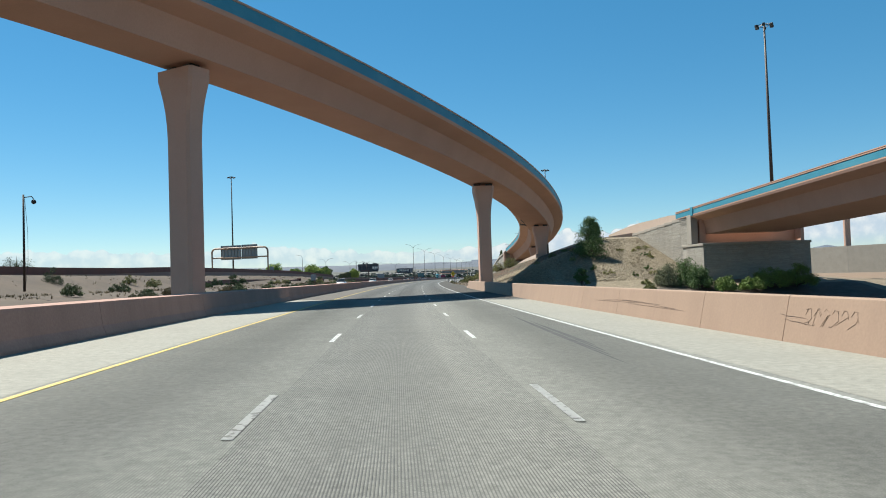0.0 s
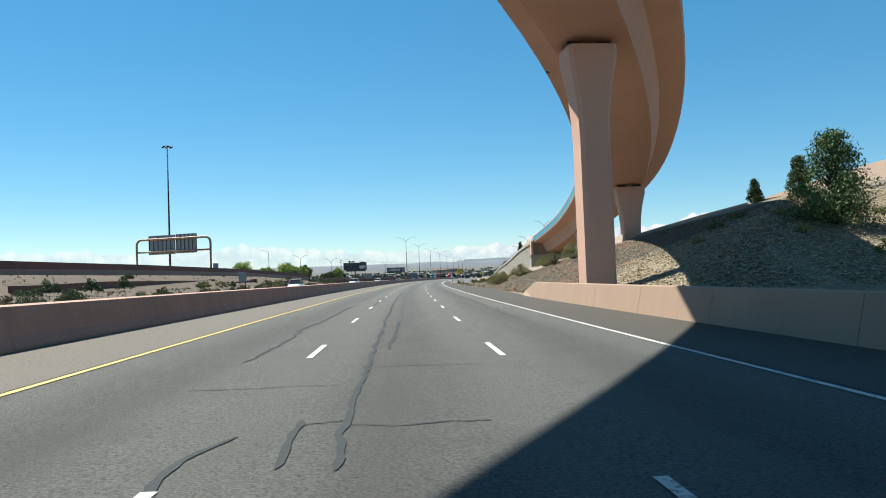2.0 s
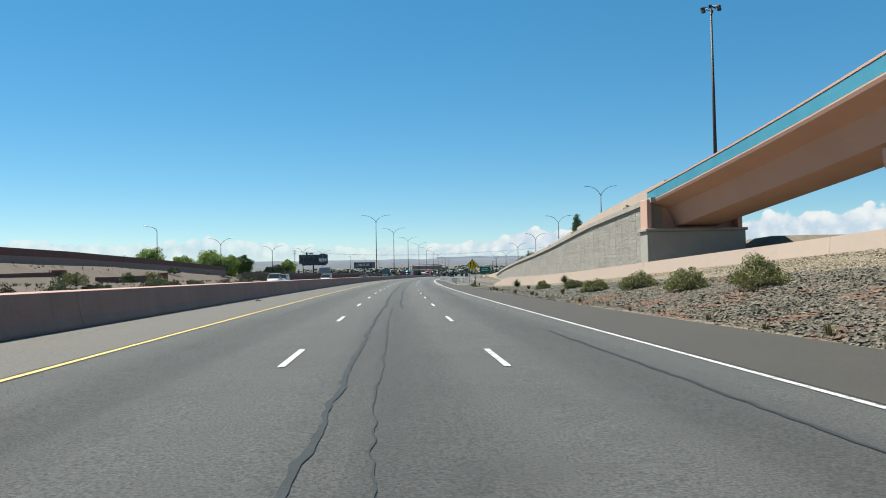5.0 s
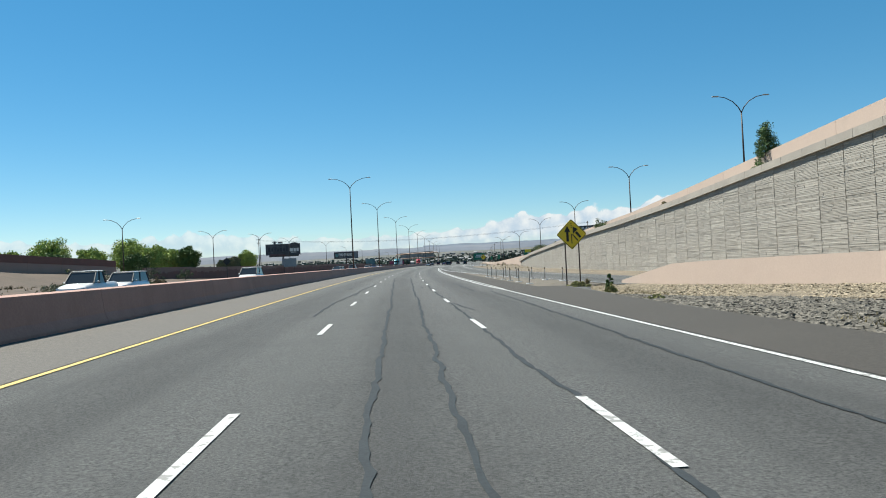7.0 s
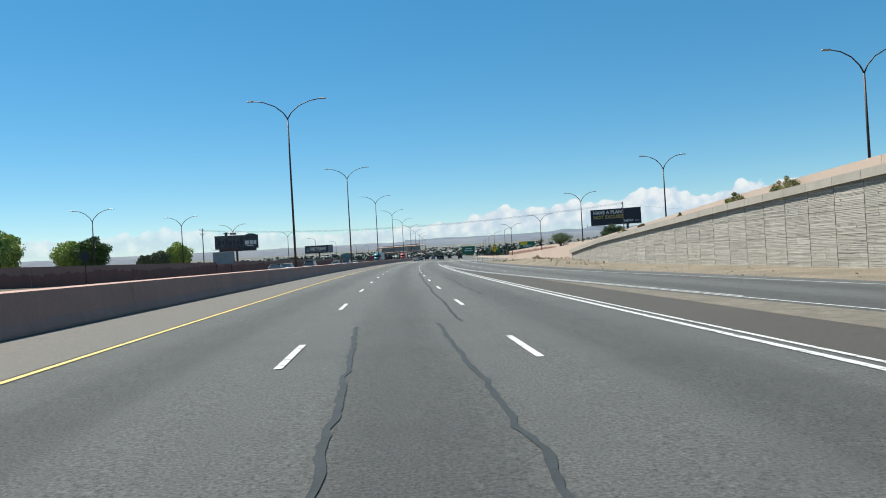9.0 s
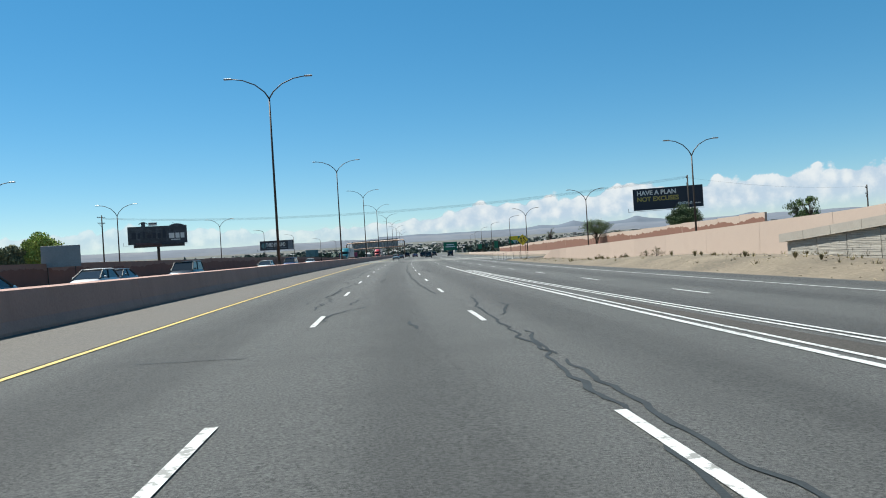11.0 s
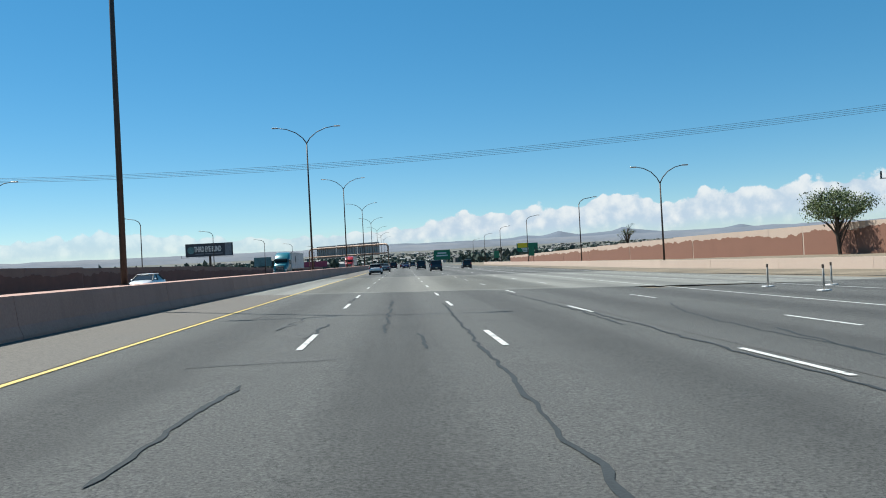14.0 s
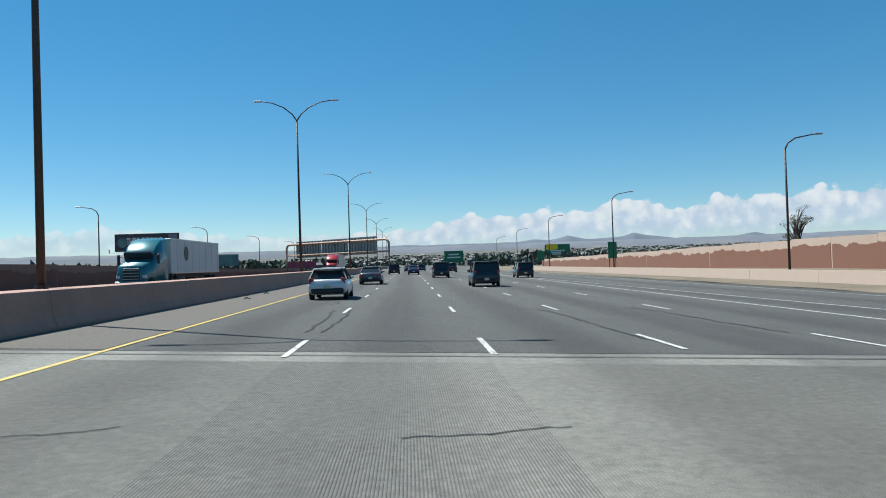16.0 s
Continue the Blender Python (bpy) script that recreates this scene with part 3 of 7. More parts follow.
SEALS_C = [(365, 393, 1.92, 1.92, 2.57), (366, 389, 2.86, 2.6, 2.45), (364, 378.5, -1.6, -1.65, -1.75), (368.8, 372.4, -3.5, -3.0, -4.3), (367.6, 372, 4.6, 4.95, 4.28), (377.7, 383, 0.14, 0.2, 0.48),
           (389.5, 404, 2.45, 2.4, 2.86), (396.5, 401, 2.65, 3.22, 3.31), (397.3, 402, -1.55, -1.4, -0.67), (394.3, 396.3, 0.59, 0.52, 0.48), (407, 440, 1.76, 1.42, 1.42), (408.3, 416.2, -2.38, -2.2, -2.33),
           (406.4, 408.7, -2.16, -2.1, -3.08), (404.6, 406.1, -2.65, -2.76, -2.4), (403.3, 404.6, -2.1, -2.16, -2.22), (403, 405.9, -1.16, -1.15, -1.0), (404.3, 405.5, 2.84, 2.88, 2.92)]
SEALS_D = [(421.4, 426.8, -0.31, -0.37, -0.27), (427, 435.5, -3.5, -2.5, -2.38), (421.8, 426.3, -2.39, -2.5, -3.23), (421.5, 424.8, 4.8, 5.05, 5.0), (441.8, 450, 3.16, 3.1, 3.02), (438.4, 459, -2.4, -2.49, -2.3),
           (438.6, 442.2, -0.44, -0.4, -0.51), (440.8, 446.8, 3.22, 3.12, 2.78), (446.8, 451.5, 2.78, 2.8, 3.0), (440, 457, 1.42, 1.3, 1.5), (456.5, 482, 1.5, 1.5, 1.58), (482, 512, 1.58, 1.68, 1.95),
           (463.7, 482, -0.66, -0.5, -0.31), (459.3, 462.4, -0.22, -0.32, -0.21), (454.6, 459.6, -2.32, -2.3, -2.38)]
SEALS_E = [(456, 477, 5.02, 5.38, 5.05), (473.5, 505, 5.39, 5.46, 5.78), (500, 520, 5.35, 5.5, 5.2), (457.3, 474, 6.04, 6.2, 7.4), (476.5, 498, 7.5, 6.7, 7.95), (494, 507, 7.4, 7.7, 9.16), (473.3, 483.5, -0.5, -0.48, -0.18),
           (481.9, 487, -2.15, -2.16, -2.16), (475.8, 477.4, -1.64, -1.64, -1.62), (480, 482.5, -0.6, -1.0, -0.95), (501, 514.5, -0.19, -0.05, 0.02), (497.5, 500.7, 0.78, 0.68, 0.69), (490, 494.5, -2.22, -2.1, -1.94),
           (500.6, 504.4, -1.82, -1.7, -1.65), (512.2, 516, -0.06, 0.06, -0.03), (515, 520.8, -1.72, -1.7, -1.66)]
SEALS_F = [(573, 582, -1.96, -2.0, -2.2), (572.8, 582, -1.54, -1.5, -1.56), (569, 580, 5.6, 5.5, 5.2), (569.4, 580, 9.2, 9.0, 8.7)]
for i, row in enumerate(SEALS_A + SEALS_B + SEALS_C + SEALS_D + SEALS_E + SEALS_F):
    part("crack_seal", wander(bmesh.new(), *row, 0.088 if row[0] < 326 else 0.074, i), M_SEAL, road)
part("crack_seal", wander(bmesh.new(), 98, 206, 0.02, 0.02, 0.04, 0.022, 201), M_SEAL, road, "thin sealed lane joint")
CROSSINGS = [(78.4, -2.84, -0.74), (75.5, -0.92, -0.45), (80.8, -0.45, 1.63), (75.4, -0.36, 1.13), (96.8, -0.29, 1.6), (95.6, 4.54, 5.9), (114.1, 2.56, 4.03), (115.4, 2.4, 3.4), (127.2, 2.78, 5.83), (130.0, 4.43, 5.93),
             (147.1, 4.6, 6.0), (143.1, 4.4, 5.9), (141.5, -3.14, -1.38), (376.2, -0.76, 0.36), (391.3, -3.92, -2.22), (422.4, -3.84, -2.6), (442.0, 3.2, 4.0), (460.7, -4.33, -2.9), (475.8, 5.38, 6.14), (496.7, -3.19, -0.7), (562.2, -3.4, -2.4), (561.2, 0.5, 2.2), (543.5, -4.6, -3.4)]
for i, (y, a, b) in enumerate(CROSSINGS):
    part("crack_seal", crossing(bmesh.new(), y, a, b, 0.04, i + 90), M_SEAL, road)


ZIGZAGS = [(372.6, 3.0, -1.55, 0.5), (375.4, 2.4, -1.3, 0.7), (376.6, 2.6, -1.2, 0.6), (372.0, 3.4, 0.3, 0.5), (375.2, 2.2, 0.1, 0.4), (378.5, 3.5, -1.6, 0.6), (401.5, 5, -2.1, 0.5), (408, 5, -2.2, 0.4), (416, 6, -1.9, 0.5),
           (503, 4, -2.6, 0.5), (586, 4, -2.6, 0.6), (594, 4, -1.6, 0.5)]
for i, (y0, ln, o, amp) in enumerate(ZIGZAGS):
    rng = random.Random(700 + i)
    bm, rows, side = bmesh.new(), [], 1
    n = 8
    for k in range(n + 1):
        y = y0 + ln * (k / n + rng.uniform(-0.04, 0.04))
        side = -side if rng.random() < 0.5 else side
        q = o + amp * side * rng.uniform(0.1, 0.3) + 0.25 * (k / n - 0.5)
        w = rng.uniform(0.03, 0.07)
        rows.append([bm.verts.new(at(y, q - w / 2, 0.0115)), bm.verts.new(at(y + 0.03, q + w / 2, 0.0115))])
    for r, t in zip(rows, rows[1:]):
        bm.faces.new((r[0], r[1], t[1], t[0]))
    part("crack_seal", bm, M_SEAL, road)


# tyre skid marks on the first deck
SKIDS = [(14.2, 34.5, 4.37, 4.62, 4.96, 0.09), (15.8, 31.0, 4.5, 4.66, 4.86, 0.12), (16.6, 28.8, 4.62, 4.80, 4.98, 0.10), (18.0, 27.0, 4.76, 4.86, 4.93, 0.10), (17.2, 24.5, 4.55, 4.6, 4.72, 0.06)]
for i, (y0, y1, o0, om, o1, w) in enumerate(SKIDS):
    rows, bm = [], bmesh.new()
    for k in range(25):
        t = k / 24
        o = o0 * (1 - t) * (1 - 2 * t) + om * 4 * t * (1 - t) + o1 * t * (2 * t - 1)
        y, hw = y0 + (y1 - y0) * t, w * (0.15 + 0.85 * math.sin(math.pi * min(1, t * 1.1)) ** 0.5 if t < 0.9 else 0.2) / 2
        rows.append([bm.verts.new(at(y, o - hw, 0.0065)), bm.verts.new(at(y, o + hw, 0.0065))])
    for r, q in zip(rows, rows[1:]):
        bm.faces.new((r[0], r[1], q[1], q[0]))
    part("skid_mark", bm, M_SKID, road, "dark rubber skid mark")


# grooves tined along the lanes of the bridge decks: flat strips, groove shade as darker colour
def grooves(y0, y1, off0, off1, pitch, mat):
    verts, faces = [], []
    o = off0
    while o < off1:
        for a in ys(y0, y1, 3.0)[:-1]:
            k = len(verts)
            for y in (a, a + 3.0):
                verts.extend((at(y + SKEW * o, o, 0.0045), at(y + SKEW * o, o + pitch * 0.36, 0.0045)))
            faces.append((k, k + 1, k + 3, k + 2))
        o += pitch
    me = bpy.data.meshes.new("deck_groove")
    me.from_pydata(verts, [], faces)
    me.materials.append(mat)
    ob = new("deck_groove", me)
    ob.parent = road
    tagged(ob, kind="stuff")


for y0, y1 in ((-1, CONC_A - 1.5), (CONC_B + 1.0, CONC_C - 1.5)):
    grooves(y0, y1, -1.55, 1.95, 0.03, M_GROOVE)
    grooves(y0, y1, -5.3, -1.56, 0.03, M_TINE)
    grooves(y0, y1, 1.96, 5.85 if y0 < 100 else 9.2, 0.03, M_TINE)

# ---------------------------------------------------------------- barriers and walls
JERSEY_R = [(0.0, 0.0), (0.24, 1.09), (0.27, 1.12), (0.50, 1.12), (0.50, -0.3), (0.0, -0.3)]


def barrier_run(name, label, table_off, y0, y1, profile, mat, zf, piece=6.0, category="barrier", flip=1, cuts=None):
    """A barrier of cast lengths; each length between two joints is a part."""
    root = thing(name, label, category, kind="structure")
    cuts = cuts or ys(y0, y1, piece)
    for a, b in zip(cuts, cuts[1:]):
        st = []
        for y in ys(a + 0.012, b - 0.012, 3.0):
            o = lerp(table_off, y)
            slope = (lerp(table_off, y + 1) - lerp(table_off, y - 1)) / 2
            st.append((Vector((XR(y) + o, y, zf(y, o))), heading(y) + math.atan(slope)))
        part("barrier_length", sweep(bmesh.new(), [(flip * p, q) for p, q in profile], st), mat, root)
    return root


onroad = lambda y, o: G(o)
barrier_run("barrier_right", "tan concrete roadside barrier with scuffs and joints", [(-60, 9.45), (80, 9.45), (114, 9.4), (124, 9.5)], -60, 124, JERSEY_R, M_PINK, onroad, 7.4,
            cuts=[-60, -45, -30, -15, -3, 5, 11.6, 18.3, 23.5, 32.9, 39.6, 47.2, 52.6, 60.2, 67.5, 75, 82.3, 90, 97.2, 104.5, 112, 118.6, 124])
# its sloped end
endb = bmesh.new()
st = [(at(124.02, 9.5), heading(124)), (at(130.8, 9.75), heading(130))]
r0 = [endb.verts.new(st[0][0] + Vector((a, 0, b))) for a, b in JERSEY_R]
r1 = [endb.verts.new(st[1][0] + Vector((a, 0, min(b, 0.35)))) for a, b in JERSEY_R]
for k in range(6):
    endb.faces.new((r0[k], r1[k], r1[(k + 1) % 6], r0[(k + 1) % 6]))
endb.faces.new(r0)
endb.faces.new(r1[::-1])
tagged(part("barrier_end", finish(endb), M_PINK), "tan concrete barrier end sloping to the ground", "barrier", kind="structure")
JERSEY_L = [(0.0, 0.0), (0.0, 0.08), (0.10, 0.33), (0.20, 1.05), (2.0, 1.05), (2.1, 0.0), (2.1, -0.4), (0.0, -0.4)]
barrier_run("median_barrier", "mauve concrete median barrier in shade with a worn top", [(-60, -8.78), (900, -8.78)], -60, 900, JERSEY_L, M_MEDIAN, lambda y, o: G(o), 12.0, flip=-1)

# ledgestone retaining wall
wall = thing("retaining_wall", "grey ledgestone panel retaining wall under a sloping coping", "wall", kind="structure")


def panel_mesh(seed, w, h):
    """One cast panel with courses of ledgestones of uneven depth."""
    rng = random.Random(seed)
    verts, faces = [], []
    z = 0.0
    while z < h - 0.02:
        ch = min(rng.choice((0.065, 0.075, 0.085, 0.1, 0.12, 0.15)), h - z)
        x = 0.0
        while x < w - 0.02:
            sw = min(rng.uniform(0.4, 1.5) if ch < 0.11 else rng.uniform(0.25, 0.9), w - x)
            d = rng.uniform(0.04, 0.065)
            g = 0.011
            k = len(verts)
            verts.extend(((0.0, x, z), (0.0, x + sw, z), (0.0, x + sw, z + ch), (0.0, x, z + ch),
                          (-d, x + 0.5 * g, z + g), (-d, x + sw - 0.5 * g, z + g), (-d, x + sw - 0.5 * g, z + ch - g), (-d, x + 0.5 * g, z + ch - g)))
            faces.extend(((k + 4, k + 7, k + 6, k + 5), (k, k + 4, k + 5, k + 1), (k + 1, k + 5, k + 6, k + 2), (k + 2, k + 6, k + 7, k + 3), (k + 3, k + 7, k + 4, k)))
            x += sw
        z += ch
    me = bpy.data.meshes.new("stone_panel")
    me.from_pydata(verts, [], faces)
    me.materials.append(M_BLOCK)
    return me


PW, PH = 3.0, 1.5
panels = [panel_mesh(i, PW - 0.055, PH - 0.02) for i in range(7)]
WALL_OFF = [(245, 28.2), (330, 28.0), (424, 26.2)]
backing = bmesh.new()
st_top = []
rows = []
for y in ys(251, 424, 3):
    o = lerp(WALL_OFF, y)
    t = lerp(WALL_TOP, y) - 0.25
    zb = ground_height(y, o) - 0.6
    rows.append([backing.verts.new((XR(y) + o + a, y, z)) for a, z in ((0.02, zb), (0.02, t), (1.4, t), (1.4, zb))])
for r, s in zip(rows, rows[1:]):
    for k in range(4):
        backing.faces.new((r[k], s[k], s[(k + 1) % 4], r[(k + 1) % 4]))
backing.faces.new(rows[0])
backing.faces.new(rows[-1][::-1])
part("wall_core", finish(backing), M_BLOCK, wall)
y = 250.1
i = 0
while y < 422:
    o = lerp(WALL_OFF, y)
    slope = (lerp(WALL_OFF, y + 2) - lerp(WALL_OFF, y - 2)) / 4
    ang = -(heading(y) + math.atan(slope))
    z = -1.6
    top = lerp(WALL_TOP, y + PW) - 0.35
    k = 0
    while z < top:
        if z + PH > -0.9:
            ob = new("stone_panel", panels[(i * 3 + k * 2) % 7])
            hcut = min(PH, top - z)
            ob.matrix_basis = Matrix.Translation((XR(y) + o - 0.004, y, z)) @ Matrix.Rotation(ang, 4, "Z") @ Matrix.Diagonal((1, 1, hcut / PH, 1))
            ob.parent = wall
        z += PH
        k += 1
    y += PW * math.cos(ang)
    i += 1
# coping stones
cuts = ys(249.5, 424.5, 2.9)
for a, b in zip(cuts, cuts[1:]):
    st = [(Vector((XR(q) + lerp(WALL_OFF, q), q, lerp(WALL_TOP, q))), heading(q)) for q in (a + 0.015, b - 0.015)]
    part("coping", sweep(bmesh.new(), [(-0.28, -0.55), (-0.28, 0.0), (0.5, 0.0), (0.5, -0.55)], st), M_COPING, wall)
# pale parapet of the ramp above the wall, running down to the road level
PAR_OFF = [(250, 29.6), (330, 29.6), (420, 28.4), (490, 25.4), (494.4, 24.3)]
PAR_TOP = [(250, 11.5), (279, 10.15), (312, 7.9), (333, 6.7), (367, 5.3), (400, 3.6), (420, 2.55), (450, 1.75), (490, 0.9), (494.4, 0.72)]
FAR_OFF = [(486, 33.6), (497, 31.3), (507, 29.4), (521, 27.7), (534, 26.2), (547, 24.4), (900, 24.4)]
barrier_run("ramp_parapet", "pale pink concrete parapet of a descending ramp", PAR_OFF, 250, 494.4, [(0, -2.6), (0.06, 0), (0.36, 0), (0.36, -2.6)], M_PINKLIGHT, lambda y, o: lerp(PAR_TOP, y), 9.0)
nose = bmesh.new()
n0, n1 = at(494.42, 24.3), at(497.6, 23.45)
low = [nose.verts.new(v) for v in (n0 + Vector((0, 0, -0.5)), n0 + Vector((0.36, 0, -0.5)), n1 + Vector((0.36, 0, -0.5)), n1 + Vector((0, 0, -0.5)))]
high = [nose.verts.new(v) for v in (n0 + Vector((0.06, 0, 1.22)), n0 + Vector((0.36, 0, 1.22)), n1 + Vector((0.36, 0, 0.04)), n1 + Vector((0.06, 0, 0.04)))]
for k in range(4):
    nose.faces.new((low[k], low[(k + 1) % 4], high[(k + 1) % 4], high[k]))
nose.faces.new(high)
tagged(part("parapet_nose", finish(nose), M_PINKLIGHT), "pale pink wedge end of the ramp's parapet", "barrier", kind="structure")
barrier_run("ramp_barrier_far", "pale pink concrete barrier along the merging ramp", FAR_OFF, 486, 700, [(0, -0.7), (0.06, 0), (0.36, 0), (0.36, -0.7)], M_PINKLIGHT, lambda y, o: G(o) + lerp([(486, 1.25), (520, 1.07), (900, 1.02)], y), 9.0)
# low pale barrier along the slope crest
barrier_run("slope_barrier", "pale pink concrete barrier along the top of a stony slope", KERB_OFF, 157, 285.6, [(0, -1.3), (0.16, 0), (0.45, 0), (0.45, -1.3)], M_PINKLIGHT, lambda y, o: lerp(KERB_TOP, y), 26.0)


# noise walls with a painted mesa skyline
def mesa_wall(name, label, line_pts, z_low, top_table, thick, side, seed, mat_low, mat_top, panel=7.0):
    """Concrete wall in panels: pale top, darker jagged skyline painted in relief below it."""
    root = thing(name, label, "wall", kind="structure")
    rng = random.Random(seed)
    length, count = 0.0, 0
    for (x0, y0), (x1, y1) in zip(line_pts, line_pts[1:]):
        d = math.hypot(x1 - x0, y1 - y0)
        n = max(1, int(round(d / panel)))
        ux, uy = (x1 - x0) / d, (y1 - y0) / d
        nx, ny = -uy * side, ux * side
        for i in range(n):
            a, b = d * i / n + 0.02, d * (i + 1) / n - 0.02
            top = round((lerp(top_table, y0 + uy * (a + b) / 2)) / 0.12) * 0.12
            bm = bmesh.new()
            ring = [(a, 0), (b, 0), (b, thick), (a, thick)]
            lo = [bm.verts.new((x0 + ux * s - nx * t, y0 + uy * s - ny * t, z_low)) for s, t in ring]
            hi = [bm.verts.new((x0 + ux * s - nx * t, y0 + uy * s - ny * t, top)) for s, t in ring]
            for k in range(4):
                bm.faces.new((lo[k], lo[(k + 1) % 4], hi[(k + 1) % 4], hi[k]))
            bm.faces.new(hi)
            part("wall_panel", finish(bm), mat_top, root)
            # skyline slab, 3 cm proud, with a ragged upper edge; every fourth joint has a pale pilaster
            bm = bmesh.new()
            m = 44
            level = top - 0.85
            trim = 0.28 if count % 4 == 3 else 0.0
            front, back = [], []
            for k in range(m + 1):
                s = a - 0.018 + (b - a + 0.036 - trim) * k / m
                q = length + s
                h = level + 0.46 * noise.noise(Vector((q, seed, 0)) * 0.16) + 0.34 * noise.noise(Vector((q, seed, 4)) * 0.75) + 0.22 * abs(noise.noise(Vector((q, seed, 8)) * 3.1))
                h = min(top - 0.12, round(h / 0.09) * 0.09)
                for off, row in ((0.0, back), (0.035, front)):
                    row.append((bm.verts.new((x0 + ux * s + nx * off, y0 + uy * s + ny * off, z_low)), bm.verts.new((x0 + ux * s + nx * off, y0 + uy * s + ny * off, h))))
            count += 1
            for k in range(m):
                bm.faces.new((front[k][0], front[k + 1][0], front[k + 1][1], front[k][1]))
                bm.faces.new((front[k][1], front[k + 1][1], back[k + 1][1], back[k][1]))
            for row in ((front[0], back[0]), (front[-1], back[-1])):
                bm.faces.new((row[0][0], row[1][0], row[1][1], row[0][1]))
            part("mesa_relief", finish(bm), mat_low, root)
        length += d
    return root


mesa_wall("noise_wall_right", "tan noise wall with a terracotta mesa skyline", [(80, 470), (89.3, 532), (97, 594), (107, 659), (122, 740), (140, 830)], -2.5,
          [(470, 4.1), (532, 3.45), (594, 3.35), (659, 2.85), (740, 2.4), (830, 2.0)], 0.3, 1, 3, M_REDPAINT, M_PINKLIGHT, 8.0)
mesa_wall("noise_wall_left", "mauve noise wall with a dark red mesa skyline", [(-25, 372), (-11, 474), (-3, 524), (4.5, 569), (18, 653), (34, 738), (52, 820)], -1.0,
          [(372, 3.1), (474, 2.95), (569, 3.1), (653, 2.95), (738, 1.9), (820, 1.6)], 0.3, -1, 8, M_BANDRED, M_MAUVE, 8.0)
# ramp wall on the far embankment
barrier_run("ramp_wall_left", "dusty rose concrete wall of a ramp on the embankment", [(-100, -52), (60, -51), (300, -50), (420, -47)], -60, 372, [(0, -2.3), (0, 0), (-0.4, 0), (-0.4, -2.3)],
            M_RAMPWALL, lambda y, o: lerp([(-60, 4.3), (115, 4.85), (138, 5.1), (163, 5.6), (214, 5.93), (290, 5.93), (327, 5.43), (365, 4.6), (392, 3.8), (420, 3.2)], y), 9.0)
for y0, y1, o0, o1, top in ((150, 237, -41.0, -44.5, 2.75), (243, 270, -42.5, -43.0, 2.7), (276, 301, -40.5, -40.2, 2.4)):
    terrace = barrier_run("terrace_wall", "dark red-brown low retaining wall on the far bank", [(y0, o0), (y1, o1)], y0, y1, [(0, -2.6), (0, 0), (-0.4, 0), (-0.4, -2.6)], M_BANDRED, lambda y, o: top - 0.4 * (1 - smooth(y0, y0 + 30, y)), 8.0)
    bm = bmesh.new()
    box(bm, (1.3, 1.6, 2.6), at(y1 + 0.8, o1 - 0.2, 0) + Vector((0, 0, top - 1.0 - G(o1))), None, 0.05)
    part("end_block", bm, M_BANDRED, terrace, "dark blocky end pier")
barrier_run("ramp_wall_band", "dark red painted band along the ramp wall's top", [(-100, -52), (60, -51), (300, -50), (420, -47)], -60, 372, [(0.04, -0.95), (0.04, 0.06), (-0.44, 0.06), (-0.44, -0.95)],
            M_BANDRED, lambda y, o: lerp([(-60, 4.3), (115, 4.85), (138, 5.1), (163, 5.6), (214, 5.93), (290, 5.93), (327, 5.43), (365, 4.6), (392, 3.8), (420, 3.2)], y) + 0.02, 9.0)

# ---------------------------------------------------------------- flyover
FLY = [(-112, -14, 25.6), (-78, -3.5, 23.4), (-47.2, 21.7, 21.2), (-15.4, 60.4, 18.8), (12.8, 109.8, 15.2), (30.1, 158.5, 11.9), (40.3, 213.4, 9.5), (42.0, 252.0, 6.3)]


def catmull(pts, n=10):
    out = []
    for i in range(len(pts) - 1):
        p0 = Vector(pts[max(i - 1, 0)])
        p1, p2 = Vector(pts[i]), Vector(pts[i + 1])
        p3 = Vector(pts[min(i + 2, len(pts) - 1)])
        for k in range(n):
            t = k / n
            out.append(0.5 * ((2 * p1) + (p2 - p0) * t + (2 * p0 - 5 * p1 + 4 * p2 - p3) * t * t + (3 * p1 - p0 - 3 * p2 + p3) * t ** 3))
    out.append(Vector(pts[-1]))
    return out


def stations_of(line_pts):
    st = []
    for i, p in enumerate(line_pts):
        a, b = line_pts[max(i - 1, 0)], line_pts[min(i + 1, len(line_pts) - 1)]
        st.append((p, math.atan2(b.x - a.x, b.y - a.y)))
    return st


fly_line = catmull(FLY)
fly_st = stations_of(fly_line)
flyover = thing("flyover", "curving tan concrete box-girder flyover with a turquoise band", "bridge")
part("box_girder", sweep(bmesh.new(), [(-2.3, 0), (-3.1, 2.0), (-5.05, 2.55), (-5.14, 2.8), (5.14, 2.8), (5.05, 2.55), (3.1, 2.0), (2.3, 0)], fly_st), M_FLYOVER, flyover)
for s in (-1, 1):
    part("parapet", sweep(bmesh.new(), [(s * 4.7, 2.81), (s * 5.12, 2.81), (s * 5.12, 2.92), (s * 5.02, 2.94), (s * 5.02, 3.98), (s * 5.12, 4.0), (s * 5.12, 4.16), (s * 4.75, 4.16)], fly_st), M_FLYOVER, flyover)
    part("painted_band", sweep(bmesh.new(), [(s * 5.025, 2.95), (s * 5.075, 2.95), (s * 5.075, 3.97), (s * 5.025, 3.97)], fly_st), M_TURQ, flyover, "turquoise painted band")


